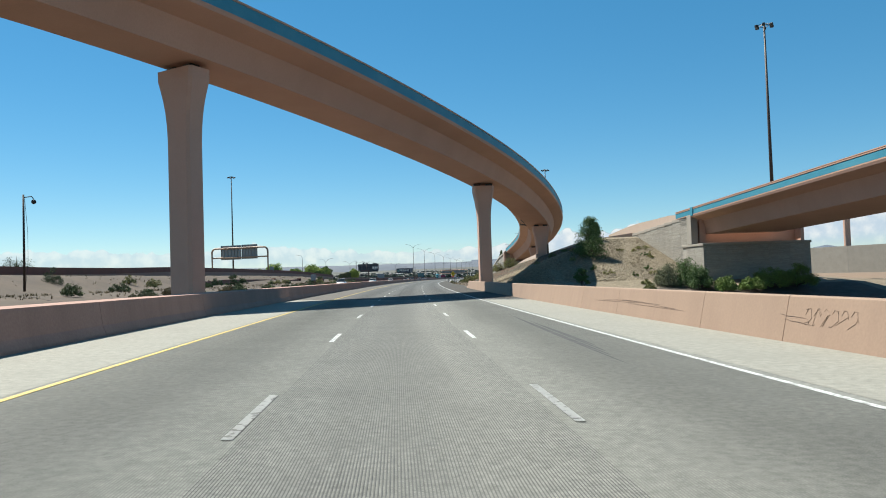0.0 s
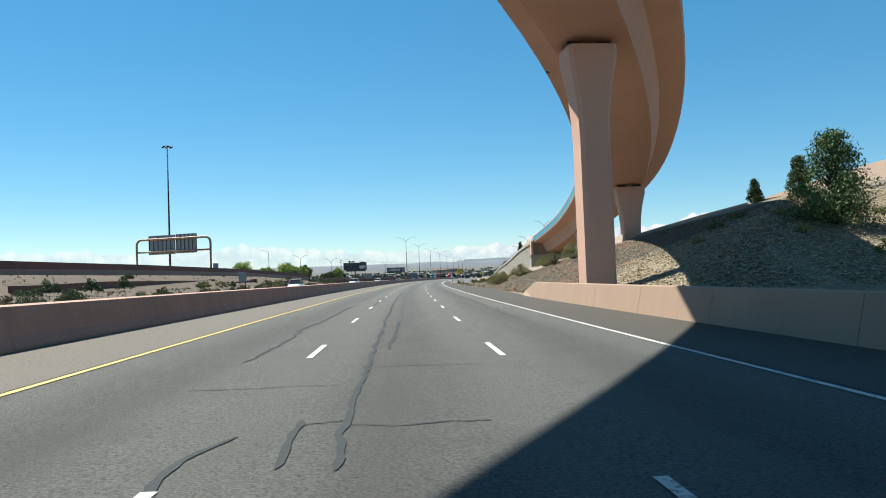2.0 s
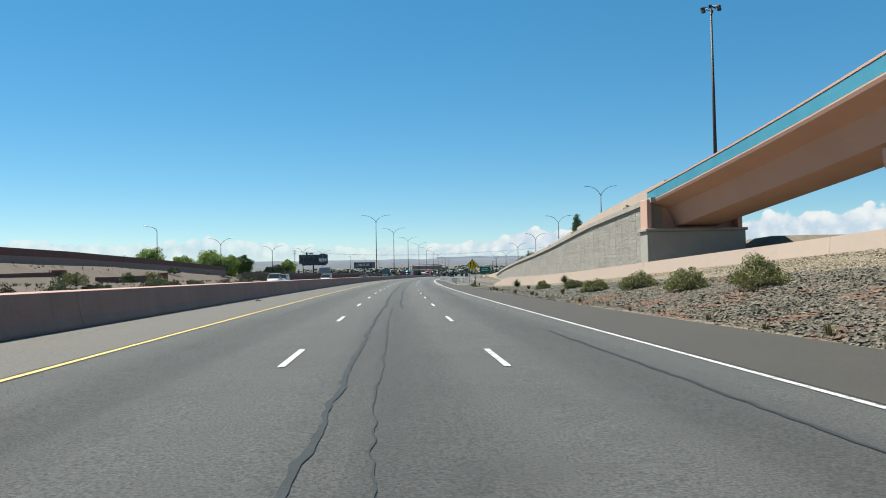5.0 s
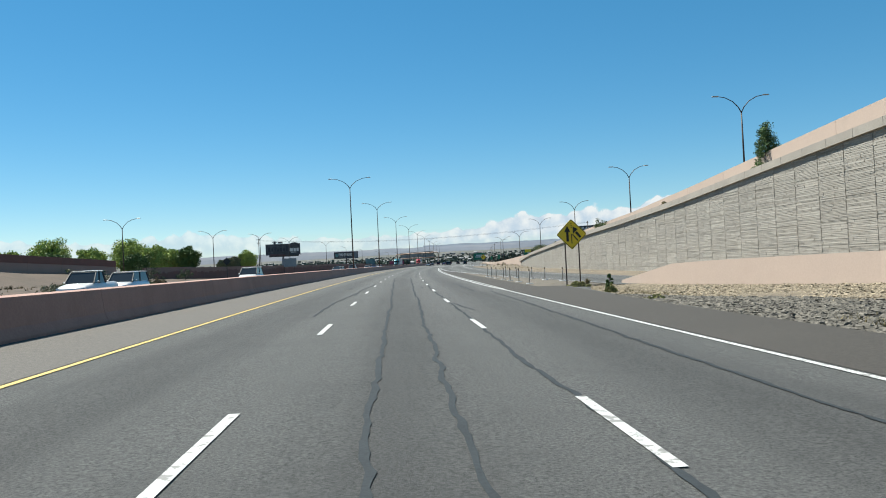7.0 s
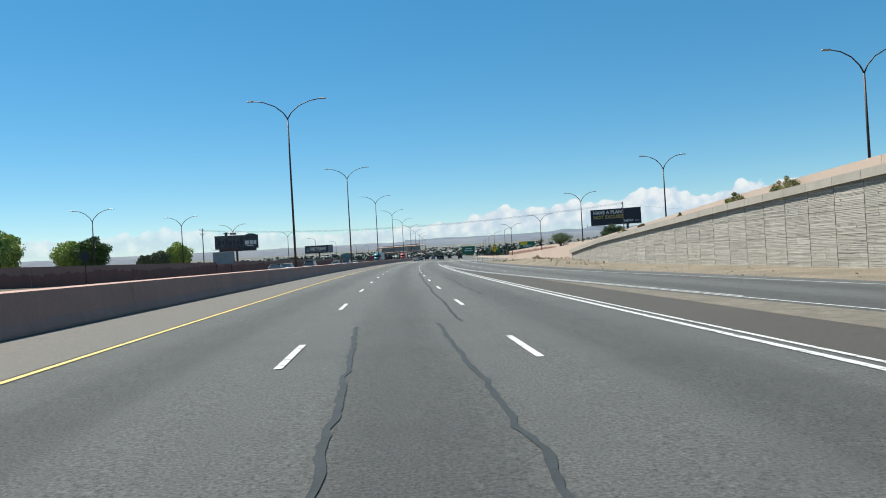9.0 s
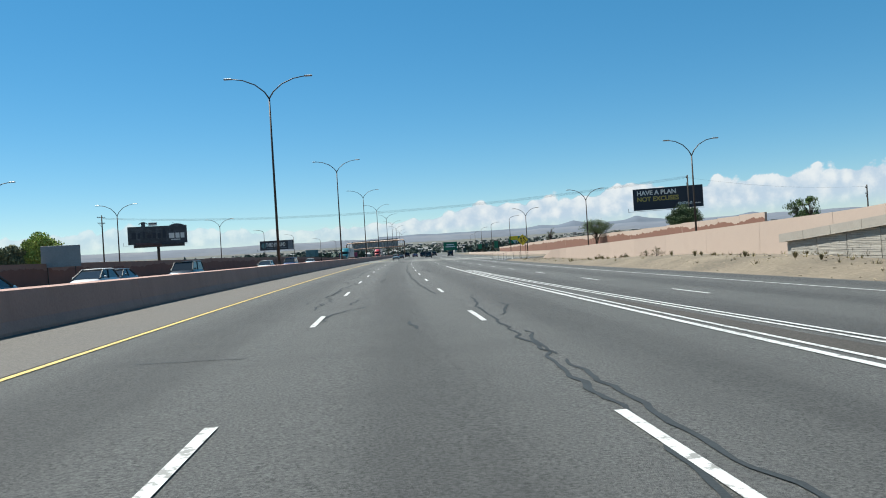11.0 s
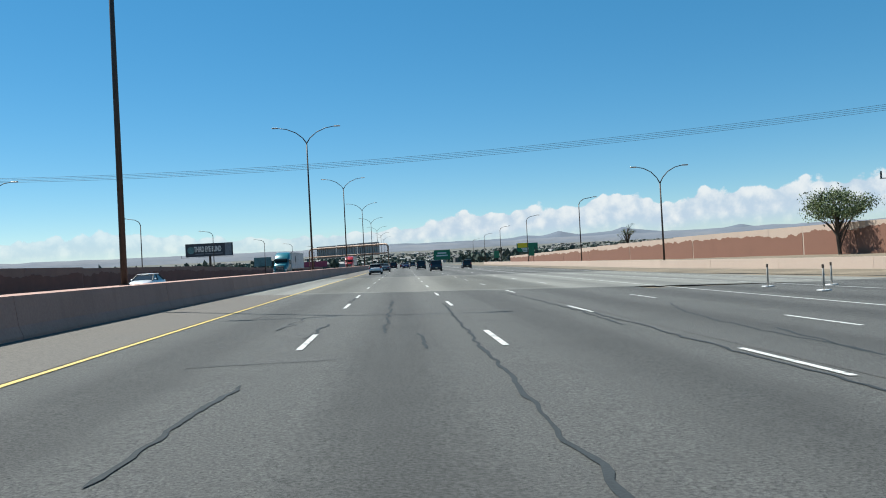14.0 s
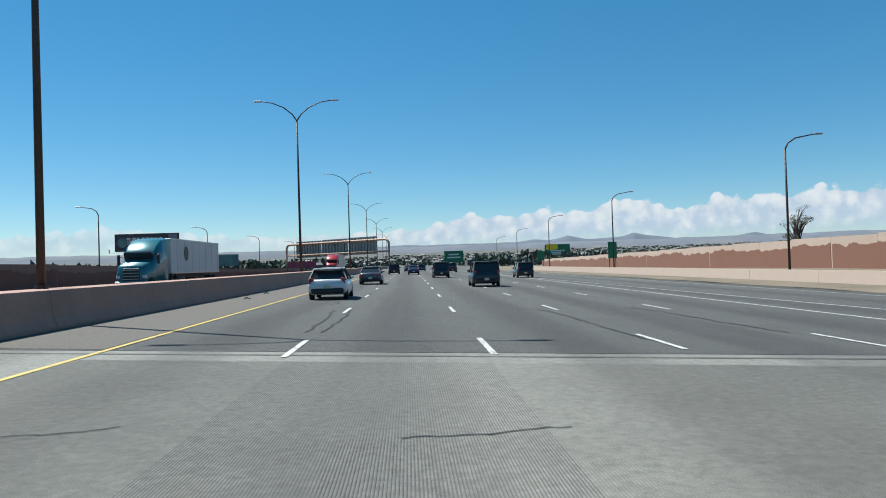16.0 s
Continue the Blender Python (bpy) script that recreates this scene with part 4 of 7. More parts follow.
def pier(x, y, z0, z1, h, wide=2.9, deep=1.9):
    """A chamfered column that flares into a cap, turned with the deck."""
    bm = bmesh.new()
    rings = []
    levels = [(z0, 1.0), (z1 - 5.6, 1.0), (z1 - 4.4, 1.04), (z1 - 3.3, 1.13), (z1 - 2.3, 1.27), (z1 - 1.5, 1.43), (z1 - 0.9, 1.56), (z1 - 0.8, 1.58), (z1, 1.60)]
    for z, f in levels:
        w, d, c = wide / 2 * f, deep / 2 * (1 + (f - 1) * 0.5), 0.22
        ring = [(-w + c, -d), (w - c, -d), (w, -d + c), (w, d - c), (w - c, d), (-w + c, d), (-w, d - c), (-w, -d + c)]
        r = Matrix.Rotation(-h, 3, "Z")
        rings.append([bm.verts.new(Vector((x, y, z)) + r @ Vector((a, b, 0))) for a, b in ring])
    for a, b in zip(rings, rings[1:]):
        for k in range(8):
            bm.faces.new((a[k], a[(k + 1) % 8], b[(k + 1) % 8], b[k]))
    bm.faces.new(rings[0][::-1])
    bm.faces.new(rings[-1])
    return finish(bm)


def bearing(bm, x, y, z, h, s):
    r = Matrix.Rotation(-h, 3, "Z")
    return box(bm, (0.9, 0.9, 0.34), Vector((x, y, z)) + r @ Vector((s, 0, 0)), r)


for x, y, z0, z1, h, w, dp in ((-15.9, 60.7, -0.4, 18.4, 0.60, 2.45, 1.6), (13.35, 111.6, -0.4, 14.7, -0.04, 1.80, 1.95), (30.8, 158.5, 2.6, 11.55, 0.12, 2.2, 1.6), (40.0, 213.5, 0.8, 9.1, 0.10, 2.6, 1.6)):
    part("pier", pier(x, y, z0, z1, h, w, dp), M_PIER, flyover, "rose concrete pier with a flared head")
    for s in (-0.9, 0.9):
        part("bearing", bearing(bmesh.new(), x, y, z1 + 0.18, h, s), M_DARKSTEEL, flyover, "dark bearing pad")
# drain pipe along the inner web, with collars and a hooked outlet


def on_deck(i, lateral, z):
    """A place beside or under the flyover's deck, at a station that may lie between two."""
    k = min(int(i), len(fly_st) - 2)
    (p, h), (q, g) = fly_st[k], fly_st[k + 1]
    c, a = p.lerp(q, i - k), h + (g - h) * (i - k)
    return c + Vector((math.cos(a) * lateral, -math.sin(a) * lateral, z))


pipe = bmesh.new()
run = [(48.7 + 4.2 * t, -2.62 - 0.57 * t, 0.34 + 1.38 * t) for t in (0, 0.15, 0.3, 0.45, 0.6, 0.75, 0.9, 1.0)]
tube(pipe, [on_deck(*q) for q in run] + [on_deck(52.98, -3.6, 1.95), on_deck(53.1, -4.2, 2.08), on_deck(53.18, -4.5, 2.15), on_deck(53.2, -4.55, 2.4)], 0.15, 8)
drain = part("drain_pipe", pipe, M_DARKSTEEL, flyover, "dark drain pipe along the girder")
for k in range(11):
    t = 0.04 + 0.09 * k
    bm = bmesh.new()
    a, b = [on_deck(48.7 + 4.2 * q, -2.62 - 0.57 * q, 0.34 + 1.38 * q) for q in (t - 0.006, t + 0.006)]
    tube(bm, [a, b], 0.21, 8)
    part("collar", bm, M_DARKSTEEL, drain)
for i in (36.5, 42.6, 48.8):
    bm = bmesh.new()
    tube(bm, [on_deck(i, -4.84, 2.42), on_deck(i, -4.84, 2.62)], 0.16, 8)
    part("drain_outlet", bm, M_DARKSTEEL, flyover, "small dark drain outlet under the deck edge")


def abutment(x, y, h, zt, name, label, width=10.4, drop=6.5):
    """Block abutment with a bearing shelf, cheek walls and a ledge."""
    root = thing(name, label, "abutment", kind="structure")
    r = Matrix.Rotation(-h, 3, "Z")
    o = Vector((x, y, 0))
    bm = bmesh.new()
    box(bm, (width + 0.6, 2.6, drop), o + r @ Vector((0, 0.6, zt - 3.9 - drop / 2)), r, 0.05)
    part("abutment_block", bm, M_BLOCK, root)
    bm = bmesh.new()
    box(bm, (width, 1.2, 3.2), o + r @ Vector((0, 1.6, zt - 2.3)), r, 0.04)
    part("back_wall", bm, M_PIER, root)
    for s in (-1, 1):
        bm = bmesh.new()
        box(bm, (0.5, 2.4, 3.5), o + r @ Vector((s * (width / 2 - 0.1), 0.9, zt - 2.05)), r, 0.05)
        part("cheek_wall", bm, M_PIER, root)
    bm = bmesh.new()
    box(bm, (width + 1.0, 3.0, 0.3), o + r @ Vector((0, 0.6, zt - 3.75)), r, 0.04)
    part("ledge", bm, M_COPING, root)
    return root


abutment(41.4, 250.0, 0.06, 9.7, "abutment_flyover", "grey block abutment with a pink bearing shelf")

# second overpass, landing beyond the tree
ov_line = [Vector((46.2, 104.5 - 10 * k, 6.40 + 0.31 * k)) for k in range(17)]
ov_st = stations_of(ov_line)
rail_st = stations_of([Vector((46.2, 109.6, 6.24))] + ov_line)
overpass = thing("overpass", "tan concrete overpass with a turquoise band over a ramp", "bridge")
part("box_girder", sweep(bmesh.new(), [(-7.8, 0), (-8.4, 1.9), (-9.5, 2.35), (-9.6, 2.6), (4.98, 2.6), (4.9, 2.35), (3.2, 1.9), (2.6, 0)], ov_st), M_FLYOVER, overpass)
for s in (-1, 1):
    e = 4.6 if s < 0 else 0.0
    part("parapet", sweep(bmesh.new(), [(s * (q + e), z) for q, z in ((4.55, 2.61), (4.96, 2.61), (4.96, 2.72), (4.86, 2.74), (4.86, 3.42), (4.96, 3.45), (4.96, 3.54), (4.90, 3.55), (4.90, 3.60), (4.97, 3.61), (4.97, 3.69), (4.6, 3.69))], rail_st), M_FLYOVER, overpass)
    part("painted_band", sweep(bmesh.new(), [(s * (q + e), z) for q, z in ((4.865, 2.75), (4.915, 2.75), (4.915, 3.41), (4.865, 3.41))], rail_st), M_TURQ, overpass, "turquoise painted band")
bm = bmesh.new()
box(bm, (0.5, 0.9, 1.2), (41.42, 103.4, 9.55), None, 0.02)
part("rail_post", bm, M_TURQ, overpass, "turquoise parapet post over the joint")
bridgehead = thing("abutment_overpass", "grey ledgestone abutment block under a pink bearing shelf", "abutment", kind="structure")
for name, size, centre, mat in (("abutment_block", (14.7, 7.4, 5.4), (48.72, 103.8, 2.0), M_BLOCK), ("ledge", (15.0, 7.6, 0.34), (48.7, 103.75, 4.86), M_COPING), ("bearing_shelf", (13.6, 1.2, 2.0), (50.3, 106.3, 6.0), M_PIER),
                                ("back_wall", (14.8, 0.5, 4.0), (49.6, 107.4, 7.0), M_PIER), ("cheek_wall", (0.9, 1.6, 4.05), (42.9, 104.8, 7.05), M_PIER), ("cheek_wall", (0.5, 1.6, 3.2), (57.2, 104.8, 6.6), M_PIER),
                                ("corner_column", (0.95, 1.5, 4.05), (41.66, 104.5, 7.05), M_COPING), ("recess", (0.5, 0.4, 4.0), (42.3, 105.4, 7.0), M_BLOCK)):
    bm = bmesh.new()
    box(bm, size, centre, None, 0.03)
    part(name, bm, mat, bridgehead)
for x in (47.0, 50.2, 53.6):
    bm = bmesh.new()
    box(bm, (1.5, 0.9, 0.34), (x, 105.9, 7.15), None, 0.02)
    part("bearing", bm, M_DARKSTEEL, bridgehead, "dark bearing pad")
for k in range(3):
    for i in range(5):
        ob = new("stone_panel", panels[(2 * i + 3 * k) % 7])
        ob.matrix_basis = Matrix.Translation((41.4 + 2.93 * (i + 1), 100.09, 0.18 + 1.5 * k)) @ Matrix.Rotation(radians(90), 4, "Z") @ Matrix.Diagonal((1, 2.93 / 3, 1, 1))
        ob.parent = bridgehead
    for i in range(2):
        ob = new("stone_panel", panels[(3 * i + 2 * k + 1) % 7])
        ob.matrix_basis = Matrix.Translation((41.36, 100.1 + 3.0 * i, 0.18 + 1.5 * k))
        ob.parent = bridgehead
# ledgestone wing wall and parapet from the overpass abutment along the bank's crest
wing = thing("wing_wall", "grey ledgestone wing wall with a stepped coping", "wall", kind="structure")
W0, W1 = Vector((41.5, 105.3, 0)), Vector((40.6, 128.0, 0))
for i in range(8):
    a, b = W0.lerp(W1, i / 8), W0.lerp(W1, (i + 1) / 8)
    t = 8.72 - 0.15 * i
    base = 0.4 + 0.9 * i
    ang = -math.atan2(b.x - a.x, b.y - a.y)
    for k in range(6):
        z = base + k * 1.5
        if z < t:
            ob = new("stone_panel", panels[(i + 2 * k) % 7])
            ob.matrix_basis = Matrix.Translation((a.x, a.y, z)) @ Matrix.Rotation(ang, 4, "Z") @ Matrix.Diagonal((1, 1, min(1.5, t - z) / 1.5, 1))
            ob.parent = wing
    bm = bmesh.new()
    box(bm, (0.5, (b - a).length - 0.02, 0.4), (a + b) / 2 + Vector((0.15, 0, t + 0.1)), Matrix.Rotation(ang, 3, "Z"), 0.02)
    part("coping", bm, M_COPING, wing)
bm = bmesh.new()
rows = []
for i in range(9):
    a = W0.lerp(W1, i / 8)
    rows.append([bm.verts.new((a.x + d, a.y, z)) for d, z in ((0.05, 0.0), (0.05, 8.6 - 0.15 * i), (0.7, 8.6 - 0.15 * i), (0.7, 0.0))])
for r, s in zip(rows, rows[1:]):
    for k in range(4):
        bm.faces.new((r[k], s[k], s[(k + 1) % 4], r[(k + 1) % 4]))
bm.faces.new(rows[0])
bm.faces.new(rows[-1][::-1])
part("wall_core", finish(bm), M_BLOCK, wing)
crest = [Vector((41.5, 108.8, 9.5)), Vector((41.6, 113.0, 9.78)), Vector((41.6, 120.0, 9.7)), Vector((41.6, 127.0, 9.68)), Vector((41.6, 135.0, 9.4)), Vector((41.6, 146.0, 8.7))]
tagged(part("crest_parapet", sweep(bmesh.new(), [(0, -3.0), (0, 0), (0.4, 0), (0.4, -3.0)], stations_of(crest)), M_PINKLIGHT), "pale pink parapet along the bank's crest", "parapet", kind="structure")


# edge beam along the bank's crest
edge = [Vector((41.6, 130.6, 8.2)), Vector((38.0, 132.0, 7.75)), Vector((34.6, 135.0, 7.35)), Vector((34.0, 145.0, 6.95)), Vector((34.0, 156.0, 6.55)), Vector((34.0, 172.0, 5.95))]
tagged(part("crest_edge", sweep(bmesh.new(), [(0, -0.8), (0, 0.05), (0.35, 0.05), (0.35, -0.8)], stations_of(edge)), M_PINKLIGHT), "low concrete edge beam along the bank's crest", "kerb", kind="structure")
# ramp beyond the overpass
barrier_run("ramp_barrier_right", "pale pink low barrier beside a ramp", [(70, 70), (120, 60)], 60, 122, [(0, -0.8), (0, 0.0), (0.4, 0.0), (0.4, -0.8)], M_PINKLIGHT, lambda y, o: 0.35, 8.0)
barrier_run("ramp_wall_right", "grey concrete wall of a ramp beyond the overpass", [(90, 112), (190, 70)], 90, 190, [(0, -5.5), (0, 0.0), (0.4, 0.0), (0.4, -5.5)], M_COPING, lambda y, o: 5.2, 8.0)
col = bmesh.new()
tube(col, [(93.0, 152.0, -0.5), (93.0, 152.0, 13.5)], [0.65, 0.65], 12)
tagged(part("bridge_column", col, M_PIER), "round rose concrete column beyond the overpass", "column")


# ---------------------------------------------------------------- lamps
def twin_lamp_parts(root, height, arm, mat, base_r=0.13):
    bm = bmesh.new()
    tube(bm, [(0, 0, 0), (0, 0, height * 0.5), (0, 0, height - 1.9)], [base_r, base_r * 0.8, base_r * 0.6], 10)
    part("pole", bm, mat, root, smoothed=True)
    bm = bmesh.new()
    tube(bm, [(0, 0, 0), (0, 0, 0.35)], [base_r * 1.6, base_r * 1.5], 10)
    part("base_plate", bm, mat, root)
    for s in (-1, 1):
        bm = bmesh.new()
        z = height - 1.9
        pts = [(0, 0, z - 0.1), (s * arm * 0.12, 0, z + 0.55), (s * arm * 0.36, 0, z + 1.25), (s * arm * 0.68, 0, z + 1.72), (s * arm, 0, z + 1.9)]
        tube(bm, pts, [0.07, 0.06, 0.055, 0.05, 0.045], 8)
        a = part("arm", bm, mat, root, smoothed=True)
        bm = bmesh.new()
        box(bm, (0.75, 0.28, 0.13), (s * (arm + 0.28), 0, z + 1.9), None, 0.04)
        part("lamp_head", bm, M_STEEL, a)


def single_lamp_parts(root, height, arm, mat, base_r=0.11):
    bm = bmesh.new()
    tube(bm, [(0, 0, 0), (0, 0, height * 0.5), (0, 0, height - 1.2)], [base_r, base_r * 0.85, base_r * 0.7], 10)
    part("pole", bm, mat, root, smoothed=True)
    bm = bmesh.new()
    z = height - 1.25
    tube(bm, [(0, 0, z), (0.1 * arm, 0, z + 0.55), (0.35 * arm, 0, z + 0.95), (arm, 0, z + 1.25)], [0.075, 0.07, 0.06, 0.045], 8)
    a = part("arm", bm, mat, root, smoothed=True)
    bm = bmesh.new()
    box(bm, (0.7, 0.28, 0.13), (arm + 0.25, 0, z + 1.25), None, 0.04)
    part("lamp_head", bm, M_STEEL, a)


def lamp_at(proto, x, y, z, turn):
    return copy_thing(proto, Matrix.Translation((x, y, z)) @ Matrix.Rotation(turn, 4, "Z"))


def street_lamp(label, height, arm, twin, x, y, z, turn, group, mat):
    root = thing("street_lamp", label, "street lamp", group, place=Matrix.Translation((x, y, z)) @ Matrix.Rotation(turn, 4, "Z"))
    (twin_lamp_parts if twin else single_lamp_parts)(root, height, arm, mat)
    return root


med = [(XR(y) - o, y) for y, o in ((391.0, 11.05), (453.0, 10.7), (515.4, 10.3), (578.9, 10.45), (631.0, 10.2), (689.0, 9.7), (752.0, 9.9), (815.0, 9.9), (878.0, 9.9), (940.0, 9.9))]
first = None
SINK = [(453, 0.0), (515, 0.3), (579, 0.25), (631, 0.8), (689, 1.0), (752, 1.2), (940, 1.5)]        # the road falls away beyond the second bridge
for x, y in med:
    m = Matrix.Translation((x, y, 1.25 - lerp(SINK, y))) @ Matrix.Rotation(-heading(y), 4, "Z")
    if first is None:
        first = street_lamp("tall brown steel twin-arm street lamp on the median barrier", 17.7, 3.5, True, x, y, 1.25, -heading(y), "median street lamps", M_BROWNSTEEL)
    else:
        copy_thing(first, m)
ramp = [(54.9, 323.6, 6.35), (56.6, 364.2, 3.3), (62.1, 413.6, 1.3), (66.9, 464.2, 0.25), (71.0, 509.7, -1.8), (76.6, 565.3, -1.8)]
first = None
for x, y, z in ramp:
    if first is None:
        first = street_lamp("slim brown twin-arm street lamp beside the ramp", 12.95, 2.75, True, x, y, z, -heading(y), "ramp street lamps", M_BROWNSTEEL)
    else:
        lamp_at(first, x, y, z, -heading(y))
first = None
for x, y, z in ((84.9, 610.0, -0.6), (91.4, 658.5, -0.7), (100.0, 710.0, -0.8), (110.0, 765.0, -1.0), (121.0, 825.0, -1.2)):
    if first is None:
        first = street_lamp("slim brown single-arm street lamp behind the barrier", 11.9, 2.6, False, x, y, z, -heading(y), "single street lamps", M_BROWNSTEEL)
    else:
        lamp_at(first, x, y, z, -heading(y))
first = None
for x, y, z in ((-35.1, 397.6, 0.9), (-25.6, 445.8, 0.4), (-17.3, 481.0, 0.9), (-11.3, 522.8, 1.0), (0.6, 581.3, 0.9)):
    if first is None:
        first = street_lamp("slim grey twin-arm street lamp beyond the opposing road", 12.3, 3.0, True, x, y, z, -heading(y), "far side street lamps", M_BROWNSTEEL)
    else:
        lamp_at(first, x, y, z, -heading(y))
first = None
for x, y, z in ((-41.6, 352.0, 2.5), (9.5, 629.0, 0.5), (18.5, 672.0, 0.0), (29.6, 714.0, -0.9), (38.4, 759.0, -1.0), (48.0, 804.0, -1.0)):
    if first is None:
        first = street_lamp("slim grey single-arm street lamp on the far bank", 11.4, 2.6, False, x, y, z, math.pi - heading(y), "far side street lamps", M_BROWNSTEEL)
    else:
        lamp_at(first, x, y, z, math.pi - heading(y))


def high_mast(x, y, z0, z1):
    root = thing("high_mast_light", "tall dark steel high-mast light with a ring of floodlights", "light mast", "high masts", place=Matrix.Translation((x, y, z0)))
    h = z1 - z0
    bm = bmesh.new()
    tube(bm, [(0, 0, 0), (0, 0, h * 0.5), (0, 0, h)], [0.34, 0.24, 0.14], 12)
    part("mast", bm, M_BROWNSTEEL, root, smoothed=True)
    bm = bmesh.new()
    tube(bm, [(0.62 * math.cos(a), 0.62 * math.sin(a), h - 0.5) for a in [k * math.pi / 6 for k in range(13)]], 0.05, 6, False)
    part("ring", bm, M_DARKSTEEL, root)
    for k in range(6):
        a = k * math.pi / 3
        bm = bmesh.new()
        tube(bm, [(0.1 * math.cos(a), 0.1 * math.sin(a), h - 0.1), (1.15 * math.cos(a), 1.15 * math.sin(a), h - 0.35)], 0.05, 6)
        box(bm, (0.55, 0.4, 0.42), (1.25 * math.cos(a), 1.25 * math.sin(a), h - 0.5), Matrix.Rotation(a, 3, "Z"), 0.06)
        part("floodlight", bm, M_DARKSTEEL, root)
    return root


high_mast(-59.2, 287.4, 3.0, 41.6)
high_mast(55.2, 272.6, 4.0, 39.3)
high_mast(60.4, 118.2, 3.0, 40.6)


# ---------------------------------------------------------------- gantries and signs
def gantry(a, b, z0, beam, gap, boards, label, mat, r=0.22):
    """Two legs bent into a twin-beam frame, with sign boards on it."""
    a, b = Vector(a), Vector(b)
    root = thing("sign_gantry", label, "sign gantry")
    u = (b - a).normalized()
    up = Vector((0, 0, 1))
    bm = bmesh.new()
    c = 1.4
    pts = [a + up * z0, a + up * (beam - c)]
    for k in range(1, 6):
        t = k / 5 * math.pi / 2
        pts.append(a + u * (c - c * math.cos(t)) + up * (beam - c + c * math.sin(t)))
    for k in range(5, 0, -1):
        t = k / 5 * math.pi / 2
        pts.append(b - u * (c - c * math.cos(t)) + up * (beam - c + c * math.sin(t)))
    pts += [b + up * (beam - c), b + up * z0]
    tube(bm, pts, r, 10)
    part("frame", bm, mat, root, smoothed=True)
    bm = bmesh.new()
    tube(bm, [a + up * (beam - gap), b + up * (beam - gap)], r * 0.8, 10)
    part("lower_beam", bm, mat, root, smoothed=True)
    n = (b - a).length
    ang = math.atan2(u.y, u.x)
    for s0, s1, zt, zb in boards:
        mid = a + u * (s0 + s1) / 2
        rot = Matrix.Rotation(ang, 3, "Z")
        w = s1 - s0
        k = max(2, int(w / 1.2))
        board = None
        for i in range(k):
            bm = bmesh.new()
            q = mid + u * (-w / 2 + w * (i + 0.5) / k)
            box(bm, (w / k - 0.015, 0.04, zt - zb), Vector((q.x, q.y, (zt + zb) / 2)) + rot @ Vector((0, 0.55, 0)), rot)
            part("sign_panel", bm, M_SIGNBACK, root, "bare aluminium back of a sign panel")
        for i in range(k + 1):
            bm = bmesh.new()
            q = mid + u * (-w / 2 + 0.15 + (w - 0.3) * i / k)
            box(bm, (0.09, 0.22, zt - zb - 0.3), Vector((q.x, q.y, (zt + zb) / 2)) + rot @ Vector((0, 0.40, 0)), rot)
            part("stiffener", bm, M_STEEL, root)
    return root


gantry((-62.8, 270.2, 0), (-42.6, 263.2, 0), 3.0, 14.0, 3.2, [(3.2, 11.0, 15.0, 10.1), (11.2, 17.2, 15.1, 10.2)], "tan steel sign gantry seen from behind with bare boards", M_TANSTEEL, 0.3)
gantry((45.5, 790.0, 0), (72.0, 757.0, 0), -1.0, 8.6, 3.2, [(4, 15, 9.4, 4.6), (15.4, 26, 9.5, 4.7), (26.4, 37.5, 9.6, 4.8)], "tan steel sign gantry with a row of bare boards", M_TANSTEEL, 0.32)


def text_part(name, body, size, mat, parent, m, label="", align="LEFT"):
    cu = bpy.data.curves.new(name, "FONT")
    cu.body, cu.size, cu.extrude, cu.align_x, cu.offset = body, size, 0.012, align, 0.032 * size
    tmp = bpy.data.objects.new(name, cu)
    scene.collection.objects.link(tmp)
    dg = bpy.context.evaluated_depsgraph_get()
    me = bpy.data.meshes.new_from_object(tmp.evaluated_get(dg))
    bpy.data.objects.remove(tmp)
    bpy.data.curves.remove(cu)
    me.materials.clear()
    me.materials.append(mat)
    ob = new(name, me)
    ob.parent = parent
    ob.matrix_basis = m
    if label:
        ob["label"] = label
    return ob


def billboard(label, a, b, zt, zb, mat, pole_at=0.5, base=-1.0, frame_mat=M_DARKSTEEL):
    """A poster panel on one steel column, facing the oncoming driver; a is its left end, b its right."""
    a, b = Vector(a), Vector(b)
    u = (b - a)
    w = u.length
    ang = math.atan2(u.y, u.x)
    mid = (a + b) / 2
    root = thing("billboard", label, "billboard", place=Matrix.Translation((mid.x, mid.y, base)) @ Matrix.Rotation(ang, 4, "Z"))
    h = zt - zb
    zc = (zt + zb) / 2 - base
    bm = bmesh.new()
    box(bm, (w - 0.2, 0.35, h - 0.2), (0, 0.25, zc), None, 0.03)
    part("panel_frame", bm, frame_mat, root)
    bm = bmesh.new()
    box(bm, (w, 0.06, h), (0, 0.03, zc), None, 0.015)
    poster = part("poster", bm, mat, root)
    bm = bmesh.new()
    px = (pole_at - 0.5) * w
    tube(bm, [(px, 0.9, 0), (px, 0.9, zb - base + h * 0.8)], 0.42, 14)
    part("column", bm, M_BROWNSTEEL, root, smoothed=True)
    for k in range(5):
        bm = bmesh.new()
        x = -w / 2 + w * (k + 0.5) / 5
        box(bm, (0.14, 0.9, 0.14), (x, 0.7, zc + h * 0.3))
        box(bm, (0.14, 0.9, 0.14), (x, 0.7, zc - h * 0.3))
        part("outrigger", bm, frame_mat, root)
    bm = bmesh.new()
    box(bm, (w + 1.6, 0.75, 0.05), (-0.5, -0.5, zc - h / 2 - 0.25))
    for k in range(6):
        box(bm, (0.05, 0.05, 0.9), (-w / 2 - 1.25, -0.8 + 0.12 * k, zc - h / 2 + 0.15))
    part("catwalk", bm, frame_mat, root, "steel service catwalk")
    return root, poster, w, h, zc


